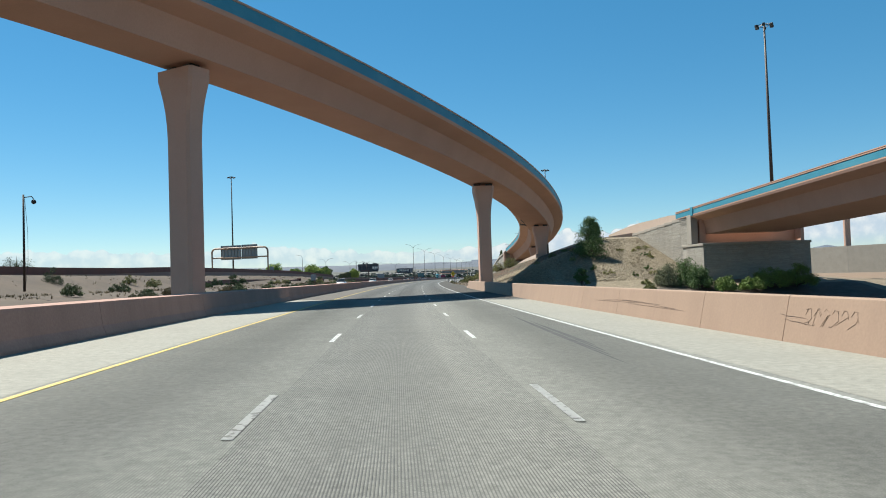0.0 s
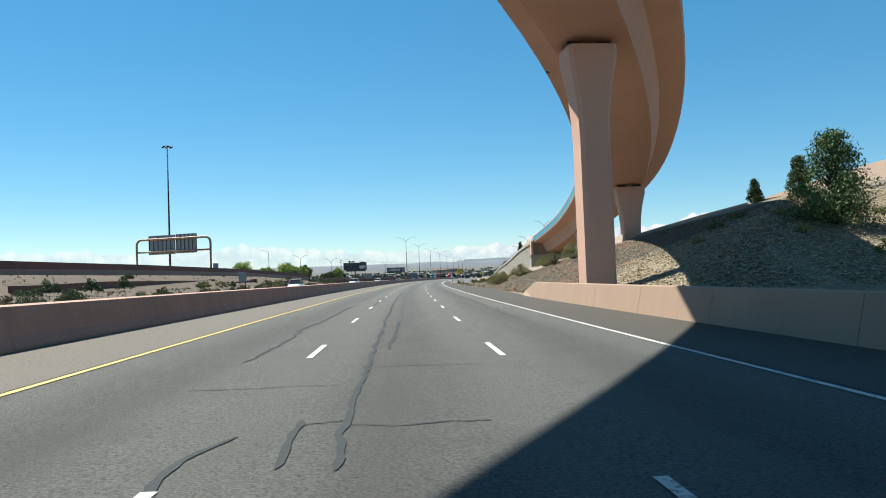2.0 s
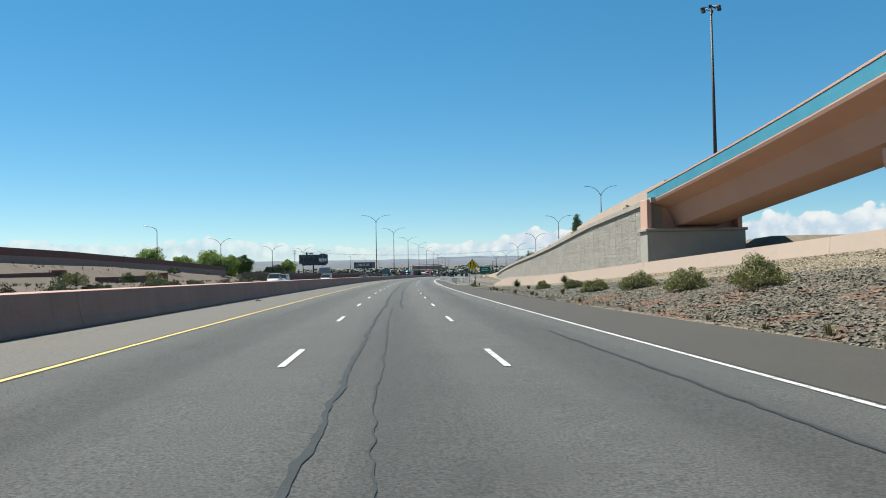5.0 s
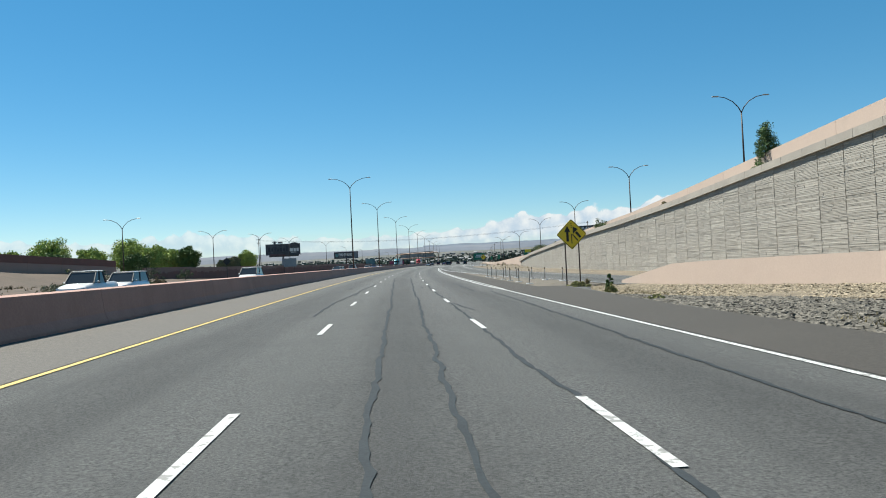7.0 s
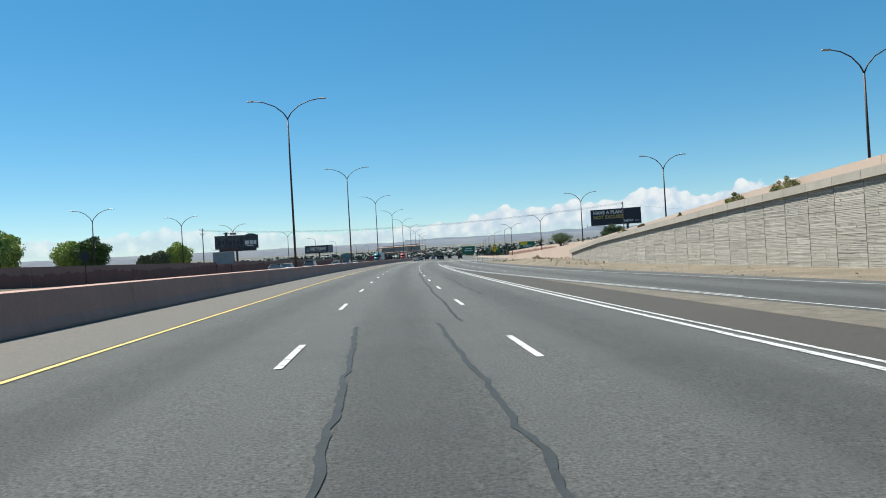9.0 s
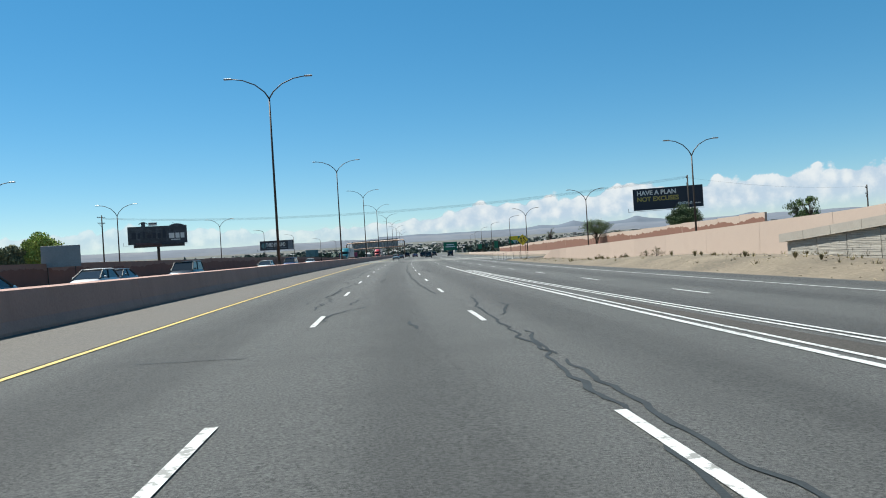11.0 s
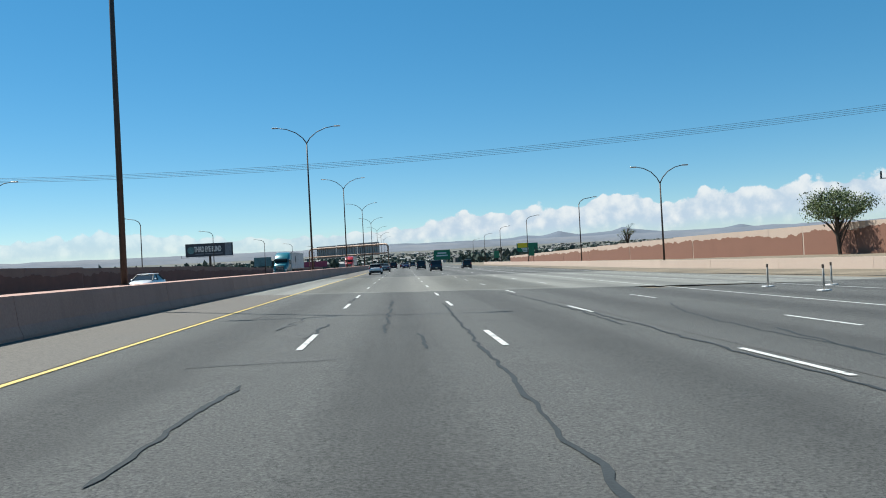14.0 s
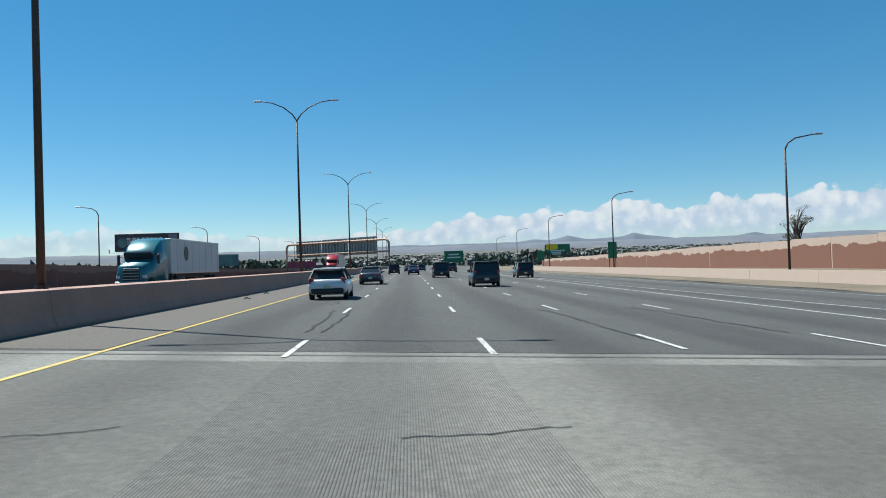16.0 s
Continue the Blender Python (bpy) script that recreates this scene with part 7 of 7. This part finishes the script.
toe = lambda y: lerp(TOE, y) - 0.15
slope_top = lambda y: toe(y) + (lerp(KERB_OFF, y) - toe(y)) * lerp([(122, 1.25), (150, 1.1), (165, 0.8), (215, 0.55)], y)
stones("riprap", "broken grey and rust-brown riprap stones on the slope", (121, 150, toe, slope_top), 56000, 0.078, M_ROCK, 1)
stones("riprap", "broken grey and rust-brown riprap stones on the slope", (150, 215, toe, slope_top), 42000, 0.092, M_ROCK, 7)
share = lambda y: lerp([(150, 0.95), (165, 0.8), (215, 0.5), (262, 0.36), (271, 0.0)], y)
stones("riprap", "broken grey-brown riprap stones in a strip", (215, 271, toe, lambda y: toe(y) + (share(y) + 0.08) * (lerp(KERB_OFF, y) - toe(y))), 30000, 0.095, M_ROCKGREY, 2)
stones("gravel", "tan gravel on the upper slope", (150, 286, lambda y: toe(y) + share(y) * (lerp(KERB_OFF, y) - toe(y)), lambda y: lerp(KERB_OFF, y) - 0.1), 60000, 0.062, M_GRAVEL, 3)
stones("gravel", "tan gravel on the bank", (101, 125, 11.0, 41.0), 46000, 0.085, M_GRAVEL, 4)
stones("gravel", "scattered pebbles on the gore dirt", (285, 345, 8.6, lambda y: lerp(RAMP_L, y) - 0.2), 2600, 0.04, M_ROCKGREY, 5)
stones("gravel", "loose stones on the dirt strip", (330, 500, 17.0, 26.0), 1500, 0.06, M_GRAVEL, 6)
for i in range(16):
    rng = random.Random(400 + i)
    y = rng.uniform(395, 470)
    o = rng.uniform(18.5, 25)
    tuft(*land(y, o), rng.uniform(0.2, 0.4), 400 + i, M_GRASS, blades=50)
for i, (y, o, h, w) in enumerate(((447, 24.4, 1.0, 1.3), (455, 24.6, 0.8, 1.1), (463, 24.0, 0.7, 1.0), (441, 23.2, 0.9, 1.4))):
    plant("desert_shrub", "dry brown weed bush on the dirt strip", "shrub", *land(y, o), h, w, 0.05, M_GRASS, 480 + i, 22, 22, 0.08, "dirt strip shrubs", bare=0.4)
for i in range(24):
    rng = random.Random(500 + i)
    y = rng.uniform(128, 250)
    tuft(XR(y) + lerp(TOE, y) + rng.uniform(0.0, 0.5), y, ground_height(y, lerp(TOE, y)), rng.uniform(0.2, 0.45), 500 + i, M_GRASS, blades=45)


def weeds(label, count, y0, y1, o0, o1, size, seed, mat):
    """Dry weeds too many to count."""
    rng = random.Random(seed)
    verts, faces = [], []
    for _ in range(count):
        y, o = rng.uniform(y0, y1), rng.uniform(o0, o1)
        if noise.noise(Vector((y * 0.09, o * 0.2, seed))) < -0.12:
            continue
        c = Vector((XR(y) + o, y, ground_height(y, o)))
        r = size * rng.uniform(0.5, 1.3)
        for _ in range(7):
            a = rng.uniform(0, 6.283)
            d = Vector((math.cos(a), math.sin(a), 0))
            s = Vector((-d.y, d.x, 0)) * r * 0.10
            p = c + d * r * rng.uniform(0, 0.5)
            k = len(verts)
            verts.extend((p - s, p + s, p + d * r * rng.uniform(0.2, 0.8) + Vector((0, 0, r * rng.uniform(0.5, 1.1)))))
            faces.append((k, k + 1, k + 2))
    me = bpy.data.meshes.new("dry_weeds")
    me.from_pydata(verts, [], faces)
    me.materials.append(mat)
    tagged(new("dry_weeds", me), label, "weeds", kind="stuff")


weeds("brown dry weeds on the far bank", 2600, 60, 330, -46, -28, 0.32, 3, M_THATCH)
weeds("straw-coloured weeds on the dirt strip", 200, 392, 500, 18.5, 25.0, 0.24, 4, M_GRASS)
weeds("straw-coloured weeds at the slope's foot", 420, 205, 262, 9.9, 11.4, 0.16, 5, M_GRASS)
weeds("olive and straw weeds at the gore's point", 150, 268, 290, 10.1, 11.6, 0.13, 9, M_GRASS)

# ---------------------------------------------------------------- poles, wires, small signs
def utility_pole(x, y, z, h, turn):
    root = thing("utility_pole", "weathered wooden utility pole with cross arms", "utility pole", "utility poles", place=Matrix.Translation((x, y, z)) @ Matrix.Rotation(turn, 4, "Z"))
    bm = bmesh.new()
    tube(bm, [(0, 0, 0), (0, 0, h)], [0.2, 0.14], 10)
    part("pole", bm, M_WOOD, root, smoothed=True)
    for k, zz in enumerate((h - 0.6, h - 2.0)):
        bm = bmesh.new()
        box(bm, (2.6 - 0.3 * k, 0.12, 0.14), (0, 0.18, zz))
        arm = part("cross_arm", bm, M_WOOD, root)
        for s in (-1.1, -0.5, 0.5, 1.1):
            bm = bmesh.new()
            tube(bm, [(s, 0.18, zz + 0.06), (s, 0.18, zz + 0.28)], [0.05, 0.03], 6)
            part("insulator", bm, M_STEEL, arm)
    for q in (-1, 1):
        bm = bmesh.new()
        tube(bm, [(q * 0.85, 0.2, h - 2.02), (0, 0.2, h - 2.9)], 0.035, 5)
        part("arm_brace", bm, M_WOOD, root)
    return root


utility_pole(105.2, 535.6, -0.5, 15.6, 1.0)
utility_pole(-29.0, 588.0, 0.3, 15.8, 1.0)
utility_pole(151, 536.6, 0.0, 11.0, 1.0)
for k in range(4):
    bm = bmesh.new()
    a, b = Vector((105.2 + 0.2 * k, 535.6 + 0.2 * k, 14.9 - 0.13 * k)), Vector((-29.0 + 0.2 * k, 588.0 + 0.2 * k, 15.4 - 0.13 * k))
    tube(bm, [a.lerp(b, t / 24) - Vector((0, 0, 3.2 * 4 * (t / 24) * (1 - t / 24))) for t in range(25)], 0.014, 5)
    tagged(part("power_line", bm, M_WIRE), "thin sagging power line over the road", "cable", "power lines")
bm = bmesh.new()
a, b = Vector((105.2, 535.6, 14.5)), Vector((151, 536.6, 10.6))
tube(bm, [a.lerp(b, t / 12) - Vector((0, 0, 1.0 * 4 * (t / 12) * (1 - t / 12))) for t in range(13)], 0.014, 5)
tagged(part("power_line", bm, M_WIRE), "thin sagging power line beside the road", "cable", "power lines")


def post_sign(x, y, z, w, h, zc, mat, label, turn=0.0, posts=(-0.35, 0.35), name="road_sign"):
    root = thing(name, label, "road sign", place=Matrix.Translation((x, y, z)) @ Matrix.Rotation(turn, 4, "Z"))
    for s in posts:
        bm = bmesh.new()
        box(bm, (0.10, 0.10, zc + h / 2), (s * w, 0.09, (zc + h / 2) / 2))
        part("post", bm, M_BROWNSTEEL, root)
    bm = bmesh.new()
    box(bm, (w, 0.04, h), (0, 0, zc), None, 0.01)
    part("sign_plate", bm, mat, root)
    return root


post_sign(-8.6, 479.0, 0.2, 4.4, 2.6, 3.6, M_SIGNBACK, "bare aluminium back of a large sign on two posts", 0.1)
post_sign(-17.6, 168.5, 0.2, 1.0, 1.3, 2.35, M_SIGNBACK, "bare aluminium back of a small sign on two posts")
# diamond warning sign that faces the opposing road
root = thing("warning_sign", "dark back of a diamond warning sign on a post", "road sign", place=Matrix.Translation((-17.6, 413.2, 0.0)))
bm = bmesh.new()
box(bm, (0.1, 0.1, 4.0), (0, 0.07, 2.0))
part("post", bm, M_BROWNSTEEL, root)
bm = bmesh.new()
box(bm, (1.25, 0.03, 1.25), (0, 0, 4.1), Matrix.Rotation(math.pi / 4, 3, "Y"), 0.01)
part("sign_plate", bm, M_DARKSTEEL, root)
post_sign(-41.2, 262.0, 3.2, 1.3, 1.6, 3.2, M_SIGNBACK, "bare aluminium back of a small sign", 0.0, (0.0,))
post_sign(95.5, 668.0, -0.8, 1.4, 2.6, 3.7, M_SIGNGREEN, "green panel sign beside the noise wall", -0.2)
post_sign(101.5, 720.0, -0.8, 1.6, 2.2, 3.4, M_SIGNGREEN, "small green panel sign beside the noise wall", -0.2)
g = post_sign(141.0, 987.0, -6.0, 11.0, 6.6, 11.4, M_SIGNGREEN, "large green direction sign far ahead", -0.2)
for k, (ww, zz) in enumerate(((6.0, 12.6), (7.5, 10.9))):
    bm = bmesh.new()
    box(bm, (ww, 0.02, 0.8), (0, -0.03, zz))
    part("legend_bar", bm, M_SIGNWHITE, g, "unreadable white lettering")
g = post_sign(172.0, 900.0, -4.0, 12.0, 4.8, 10.6, M_SIGNGREEN, "large green direction sign with a yellow panel far ahead", -0.2)
bm = bmesh.new()
box(bm, (5.6, 0.03, 2.6), (-2.6, -0.035, 11.8))
part("yellow_panel", bm, M_SIGNYELLOW, g, "yellow exit panel")
for k in range(3):
    bm = bmesh.new()
    box(bm, (7 - k, 0.02, 0.5), (0, -0.05, 10.0 - 0.8 * k))
    part("legend_bar", bm, M_SIGNWHITE, g, "unreadable white lettering")
# camera pole on the left bank
root = thing("camera_pole", "slim dark pole with a traffic camera and a slack cable", "camera pole", place=Matrix.Translation((-36.7, 79.0, 1.6)))
bm = bmesh.new()
tube(bm, [(0, 0, 0), (0, 0, 9.7)], [0.13, 0.09], 10)
part("pole", bm, M_BROWNSTEEL, root, smoothed=True)
bm = bmesh.new()
tube(bm, [(0, 0, 9.4), (0.8, 0, 9.5), (1.0, 0, 9.2)], 0.05, 6)
arm = part("arm", bm, M_DARKSTEEL, root)
bm = bmesh.new()
bmesh.ops.create_uvsphere(bm, u_segments=12, v_segments=8, radius=0.24, matrix=Matrix.Translation((1.0, 0, 8.95)))
part("camera_dome", bm, M_DARKSTEEL, arm, smoothed=True)
bm = bmesh.new()
tube(bm, [(0.12, 0, 9.3), (0.38, 0, 6), (0.38, 0, 3), (0.1, 0, 0.4)], 0.02, 5)
part("cable", bm, M_WIRE, root)
# graffiti and scrapes on the right barrier
scr = bpy.data.objects["barrier_right"]


def on_barrier(y, z):
    """A place on the sloped face of the right barrier."""
    return at(y, 9.45 + 0.22 * z - 0.006, z)


rng = random.Random(77)
for k in range(6):
    bm = bmesh.new()
    y = 15.4 + 0.36 * k
    pts = []
    for t in range(9):
        a = t / 8 * rng.uniform(2.5, 5.5) + rng.uniform(0, 1)
        pts.append(on_barrier(y + 0.22 * math.cos(a) + 0.03 * t, 0.66 + 0.20 * math.sin(a)))
    tube(bm, pts, 0.004, 4)
    part("graffiti_stroke", bm, M_SCUFF, scr, "faded dark spray scrawl")
for y0, z0, y1, z1 in ((36.9, 0.51, 29.8, 0.58), (35.4, 0.55, 31.0, 0.66), (33.2, 0.62, 27.4, 0.58), (32.0, 0.64, 28.6, 0.60), (31.6, 0.52, 25.0, 0.46), (28.2, 0.56, 25.6, 0.49), (18.6, 0.66, 17.3, 0.60), (18.4, 0.55, 17.0, 0.46), (47.6, 0.30, 46.8, 0.26)):
    bm = bmesh.new()
    tube(bm, [on_barrier(y0 + (y1 - y0) * t / 8, z0 + (z1 - z0) * t / 8 + rng.uniform(-0.012, 0.012)) for t in range(9)], [0.002, 0.005, 0.008, 0.005, 0.008, 0.005, 0.007, 0.004, 0.002], 4)
    part("scrape", bm, M_SCUFF, scr, "dark tyre scrape")
# debris on the left shoulder
for i, (y, o) in enumerate(((592.9, -7.6), (600, -8.0), (214, -7.9))):
    bm = bmesh.new()
    tube(bm, [at(y, o, 0.02), at(y + 0.10, o + 0.08, 0.09), at(y + 0.2, o + 0.2, 0.03), at(y + 0.08, o + 0.3, 0.06)], [0.025, 0.035, 0.025, 0.015], 6)
    tagged(part("tyre_scrap", bm, M_TYRE), "torn scrap of black tyre rubber on the shoulder", "debris")

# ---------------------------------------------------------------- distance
# the blue of distance haze is put into the mesa and hill colours
M_MESA = material("distant_hazed_mesa", (0.103, 0.116, 0.14), 1.0, vary=0.14, scale=0.004, fine=0.02, bump=0, stain=(0.155, 0.155, 0.16), stain_scale=0.006, stain_amount=0.6)
M_HILL = material("distant_hazed_volcanic_hills", (0.088, 0.106, 0.135), 1.0, vary=0.12, scale=0.004, fine=0.02, bump=0)
M_TOWN = material("far_town_wall", (0.17, 0.166, 0.16), 0.9, vary=0.1, scale=0.1, fine=1, bump=0, island=0.6)
M_FARTREE = material("far_tree_leaf", (0.054, 0.074, 0.058), 0.9, vary=0.3, scale=0.05, fine=0.5, bump=0, island=0.4)


def ridge(name, label, radius, a0, a1, height, mat, seed, peaks=(), base=-20, step=0.004):
    """A far skyline as a thick sloping belt of land round the basin."""
    verts, faces = [], []
    n = int((a1 - a0) / step)
    for i in range(n + 1):
        a = a0 + (a1 - a0) * i / n
        h = height(a) if callable(height) else height
        h += 4.0 * noise.fractal(Vector((a * 30, seed, 0)), 1.0, 2.0, 4)
        for c, w, t in peaks:
            u = (a - c) / w
            h += t * max(0.0, 1 - abs(u)) ** 1.4
        for r, z in ((radius, base), (radius + 260, h * 0.72), (radius + 420, h), (radius + 640, h * 0.96)):
            verts.append((30 + r * math.sin(a), 300 + r * math.cos(a), z))
    for i in range(n):
        for k in range(3):
            q = i * 4 + k
            faces.append((q, q + 4, q + 5, q + 1))
    me = bpy.data.meshes.new(name)
    me.from_pydata(verts, [], faces)
    me.materials.append(mat)
    for f in me.polygons:
        f.use_smooth = True
    tagged(new(name, me), label, "hills", kind="structure")


ridge("backdrop_mesa", "long low mesa on the horizon, coloured blue-grey for haze", 3100, -1.3, 1.5, 76.0, M_MESA, 2)
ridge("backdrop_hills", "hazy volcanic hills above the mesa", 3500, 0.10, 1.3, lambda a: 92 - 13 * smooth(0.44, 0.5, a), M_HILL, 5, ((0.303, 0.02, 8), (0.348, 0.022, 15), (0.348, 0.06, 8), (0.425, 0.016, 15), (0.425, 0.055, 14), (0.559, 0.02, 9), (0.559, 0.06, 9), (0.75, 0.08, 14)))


def town(count, seed):
    rng = random.Random(seed)
    verts, faces = [], []
    for _ in range(count):
        y = 900 + 2100 * rng.random() ** 0.8
        o = rng.uniform(-0.9, 0.9) * y * 0.75
        if abs(o) < 45 and y < 1500:
            continue
        x = XR(y) + o
        z = ground_height(y, o)
        w, d, h = rng.uniform(6, 15), rng.uniform(6, 12), rng.uniform(2.8, 5.0)
        k = len(verts)
        c, s = math.cos(rng.uniform(-0.4, 0.4)), 0.2
        for dz in (-1, h):
            verts.extend(((x - w / 2, y - d / 2, z + dz), (x + w / 2, y - d / 2, z + dz), (x + w / 2, y + d / 2, z + dz), (x - w / 2, y + d / 2, z + dz)))
        verts.extend(((x - w / 2, y, z + h + 1.5), (x + w / 2, y, z + h + 1.5)))
        faces.extend(((k, k + 1, k + 5, k + 4), (k + 1, k + 2, k + 6, k + 5), (k + 3, k, k + 4, k + 7), (k + 4, k + 5, k + 9, k + 8), (k + 7, k + 8, k + 9, k + 6)))
    me = bpy.data.meshes.new("far_town")
    me.from_pydata(verts, [], faces)
    me.materials.append(M_TOWN)
    tagged(new("far_town", me), "low pale houses of a town spread over the far slope", "town", kind="stuff")
    verts, faces = [], []
    for _ in range(count * 4):
        y = 860 + 2000 * rng.random() ** 1.1
        o = rng.uniform(-0.9, 0.9) * y * 0.75
        if abs(o) < 40 and y < 1500:
            continue
        c = Vector((XR(y) + o, y, ground_height(y, o) + 2))
        for _ in range(9):
            leaves(verts, faces, c + Vector((rng.uniform(-3, 3), rng.uniform(-3, 3), rng.uniform(-1, 2.5))), 2.2, 3, 3.2, rng)
    me = bpy.data.meshes.new("far_trees")
    me.from_pydata(verts, [], faces)
    me.materials.append(M_FARTREE)
    tagged(new("far_trees", me), "dark scattered trees of the far town", "trees", kind="stuff")


town(1500, 9)


def cloud_strip():
    """A far belt of sky behind the hills that carries soft cumulus heads."""
    tops = ((-1.2, 0.042), (-0.60, 0.045), (-0.49, 0.044), (-0.41, 0.047), (-0.30, 0.042), (-0.19, 0.049), (-0.08, 0.041), (0.0, 0.037), (0.10, 0.039), (0.156, 0.043), (0.20, 0.0495), (0.238, 0.058), (0.263, 0.0525), (0.286, 0.054),
            (0.314, 0.061), (0.337, 0.057), (0.384, 0.061), (0.414, 0.066), (0.444, 0.0655), (0.469, 0.055), (0.491, 0.053), (0.51, 0.062), (0.526, 0.068), (0.549, 0.062), (0.587, 0.065), (0.64, 0.069), (0.70, 0.072), (0.78, 0.066), (0.86, 0.07), (1.5, 0.065))
    R = 4400.0
    verts, faces, uvs = [], [], []
    n, m = 420, 8
    for i in range(n + 1):
        a = -1.2 + 2.7 * i / n
        top = 0.012 + (lerp(tops, a) - 0.012) * 1.10
        for k in range(m + 1):
            v = -0.2 + 1.9 * k / m
            e = 0.012 + (top - 0.012) * v
            verts.append((30 + R * math.sin(a), 300 + R * math.cos(a), R * e))
            uvs.append((a, v))
    for i in range(n):
        for k in range(m):
            q = i * (m + 1) + k
            faces.append((q, q + m + 1, q + m + 2, q + 1))
    me = bpy.data.meshes.new("backdrop_clouds")
    me.from_pydata(verts, [], faces)
    uv = me.uv_layers.new(name="UVMap")
    for lp in me.loops:
        uv.data[lp.index].uv = uvs[lp.vertex_index]
    mt = bpy.data.materials.new("soft_cumulus")
    mt.use_nodes = True
    nt = mt.node_tree
    nd, link = nt.nodes, nt.links.new
    nd.remove(nd["Principled BSDF"])
    uvn = nd.new("ShaderNodeUVMap")
    sep = nd.new("ShaderNodeSeparateXYZ")
    link(uvn.outputs[0], sep.inputs[0])
    pos = nd.new("ShaderNodeNewGeometry").outputs["Position"]

    def calc(op, a, b, clamp=False):
        q = nd.new("ShaderNodeMath")
        q.operation, q.use_clamp = op, clamp
        for k, v in ((0, a), (1, b)):
            if isinstance(v, (int, float)):
                q.inputs[k].default_value = v
            else:
                link(v, q.inputs[k])
        return q.outputs[0]

    def fractal(scale, detail, rough):
        q = nd.new("ShaderNodeTexNoise")
        q.inputs["Scale"].default_value, q.inputs["Detail"].default_value, q.inputs["Roughness"].default_value = scale, detail, rough
        link(pos, q.inputs["Vector"])
        return q.outputs["Fac"]

    def puffs(scale):
        q = nd.new("ShaderNodeTexVoronoi")
        q.feature = "SMOOTH_F1"
        q.inputs["Scale"].default_value = scale
        q.inputs["Smoothness"].default_value = 0.6
        link(pos, q.inputs["Vector"])
        return q.outputs["Distance"]

    def step(v, a, b):
        q = nd.new("ShaderNodeMapRange")
        q.interpolation_type = "SMOOTHSTEP"
        q.inputs["From Min"].default_value, q.inputs["From Max"].default_value = a, b
        link(v, q.inputs["Value"])
        return q.outputs[0]
    rough = fractal(0.009, 9, 0.62)
    lumps = calc("SUBTRACT", 0.45, puffs(0.014), False)
    body = calc("ADD", calc("SUBTRACT", 1.0, sep.outputs["Y"]), calc("ADD", calc("MULTIPLY", calc("SUBTRACT", rough, 0.54), 0.5), calc("MULTIPLY", lumps, 0.34)))
    dense = step(body, 0.0, 0.075)
    low = step(sep.outputs["Y"], -0.05, 0.55)
    east = nd.new("ShaderNodeMapRange")
    east.inputs["From Min"].default_value, east.inputs["From Max"].default_value = 0.0, 0.22
    east.inputs["To Min"].default_value, east.inputs["To Max"].default_value = 0.62, 0.98
    link(sep.outputs["X"], east.inputs["Value"])
    alpha = calc("MULTIPLY", calc("MULTIPLY", dense, low), east.outputs[0])
    # cloud light and shade painted into the glow: white tops, blue-grey hollows
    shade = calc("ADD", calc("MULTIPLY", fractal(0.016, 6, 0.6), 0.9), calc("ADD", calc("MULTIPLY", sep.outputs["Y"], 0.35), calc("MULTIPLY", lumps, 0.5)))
    mix = nd.new("ShaderNodeMix")
    mix.data_type = "RGBA"
    link(step(shade, 0.45, 0.95), mix.inputs[0])
    mix.inputs[6].default_value = (0.30, 0.355, 0.425, 1)
    mix.inputs[7].default_value = (0.46, 0.47, 0.485, 1)
    em = nd.new("ShaderNodeEmission")
    link(mix.outputs[2], em.inputs["Color"])
    tr = nd.new("ShaderNodeBsdfTransparent")
    ms = nd.new("ShaderNodeMixShader")
    link(alpha, ms.inputs[0])
    link(tr.outputs[0], ms.inputs[1])
    link(em.outputs[0], ms.inputs[2])
    link(ms.outputs[0], nd["Material Output"].inputs["Surface"])
    me.materials.append(mt)
    ob = new("backdrop_clouds", me)
    ob.visible_shadow = False
    tagged(ob, "belt of white cumulus clouds low over the horizon", "cloud", kind="structure")


cloud_strip()
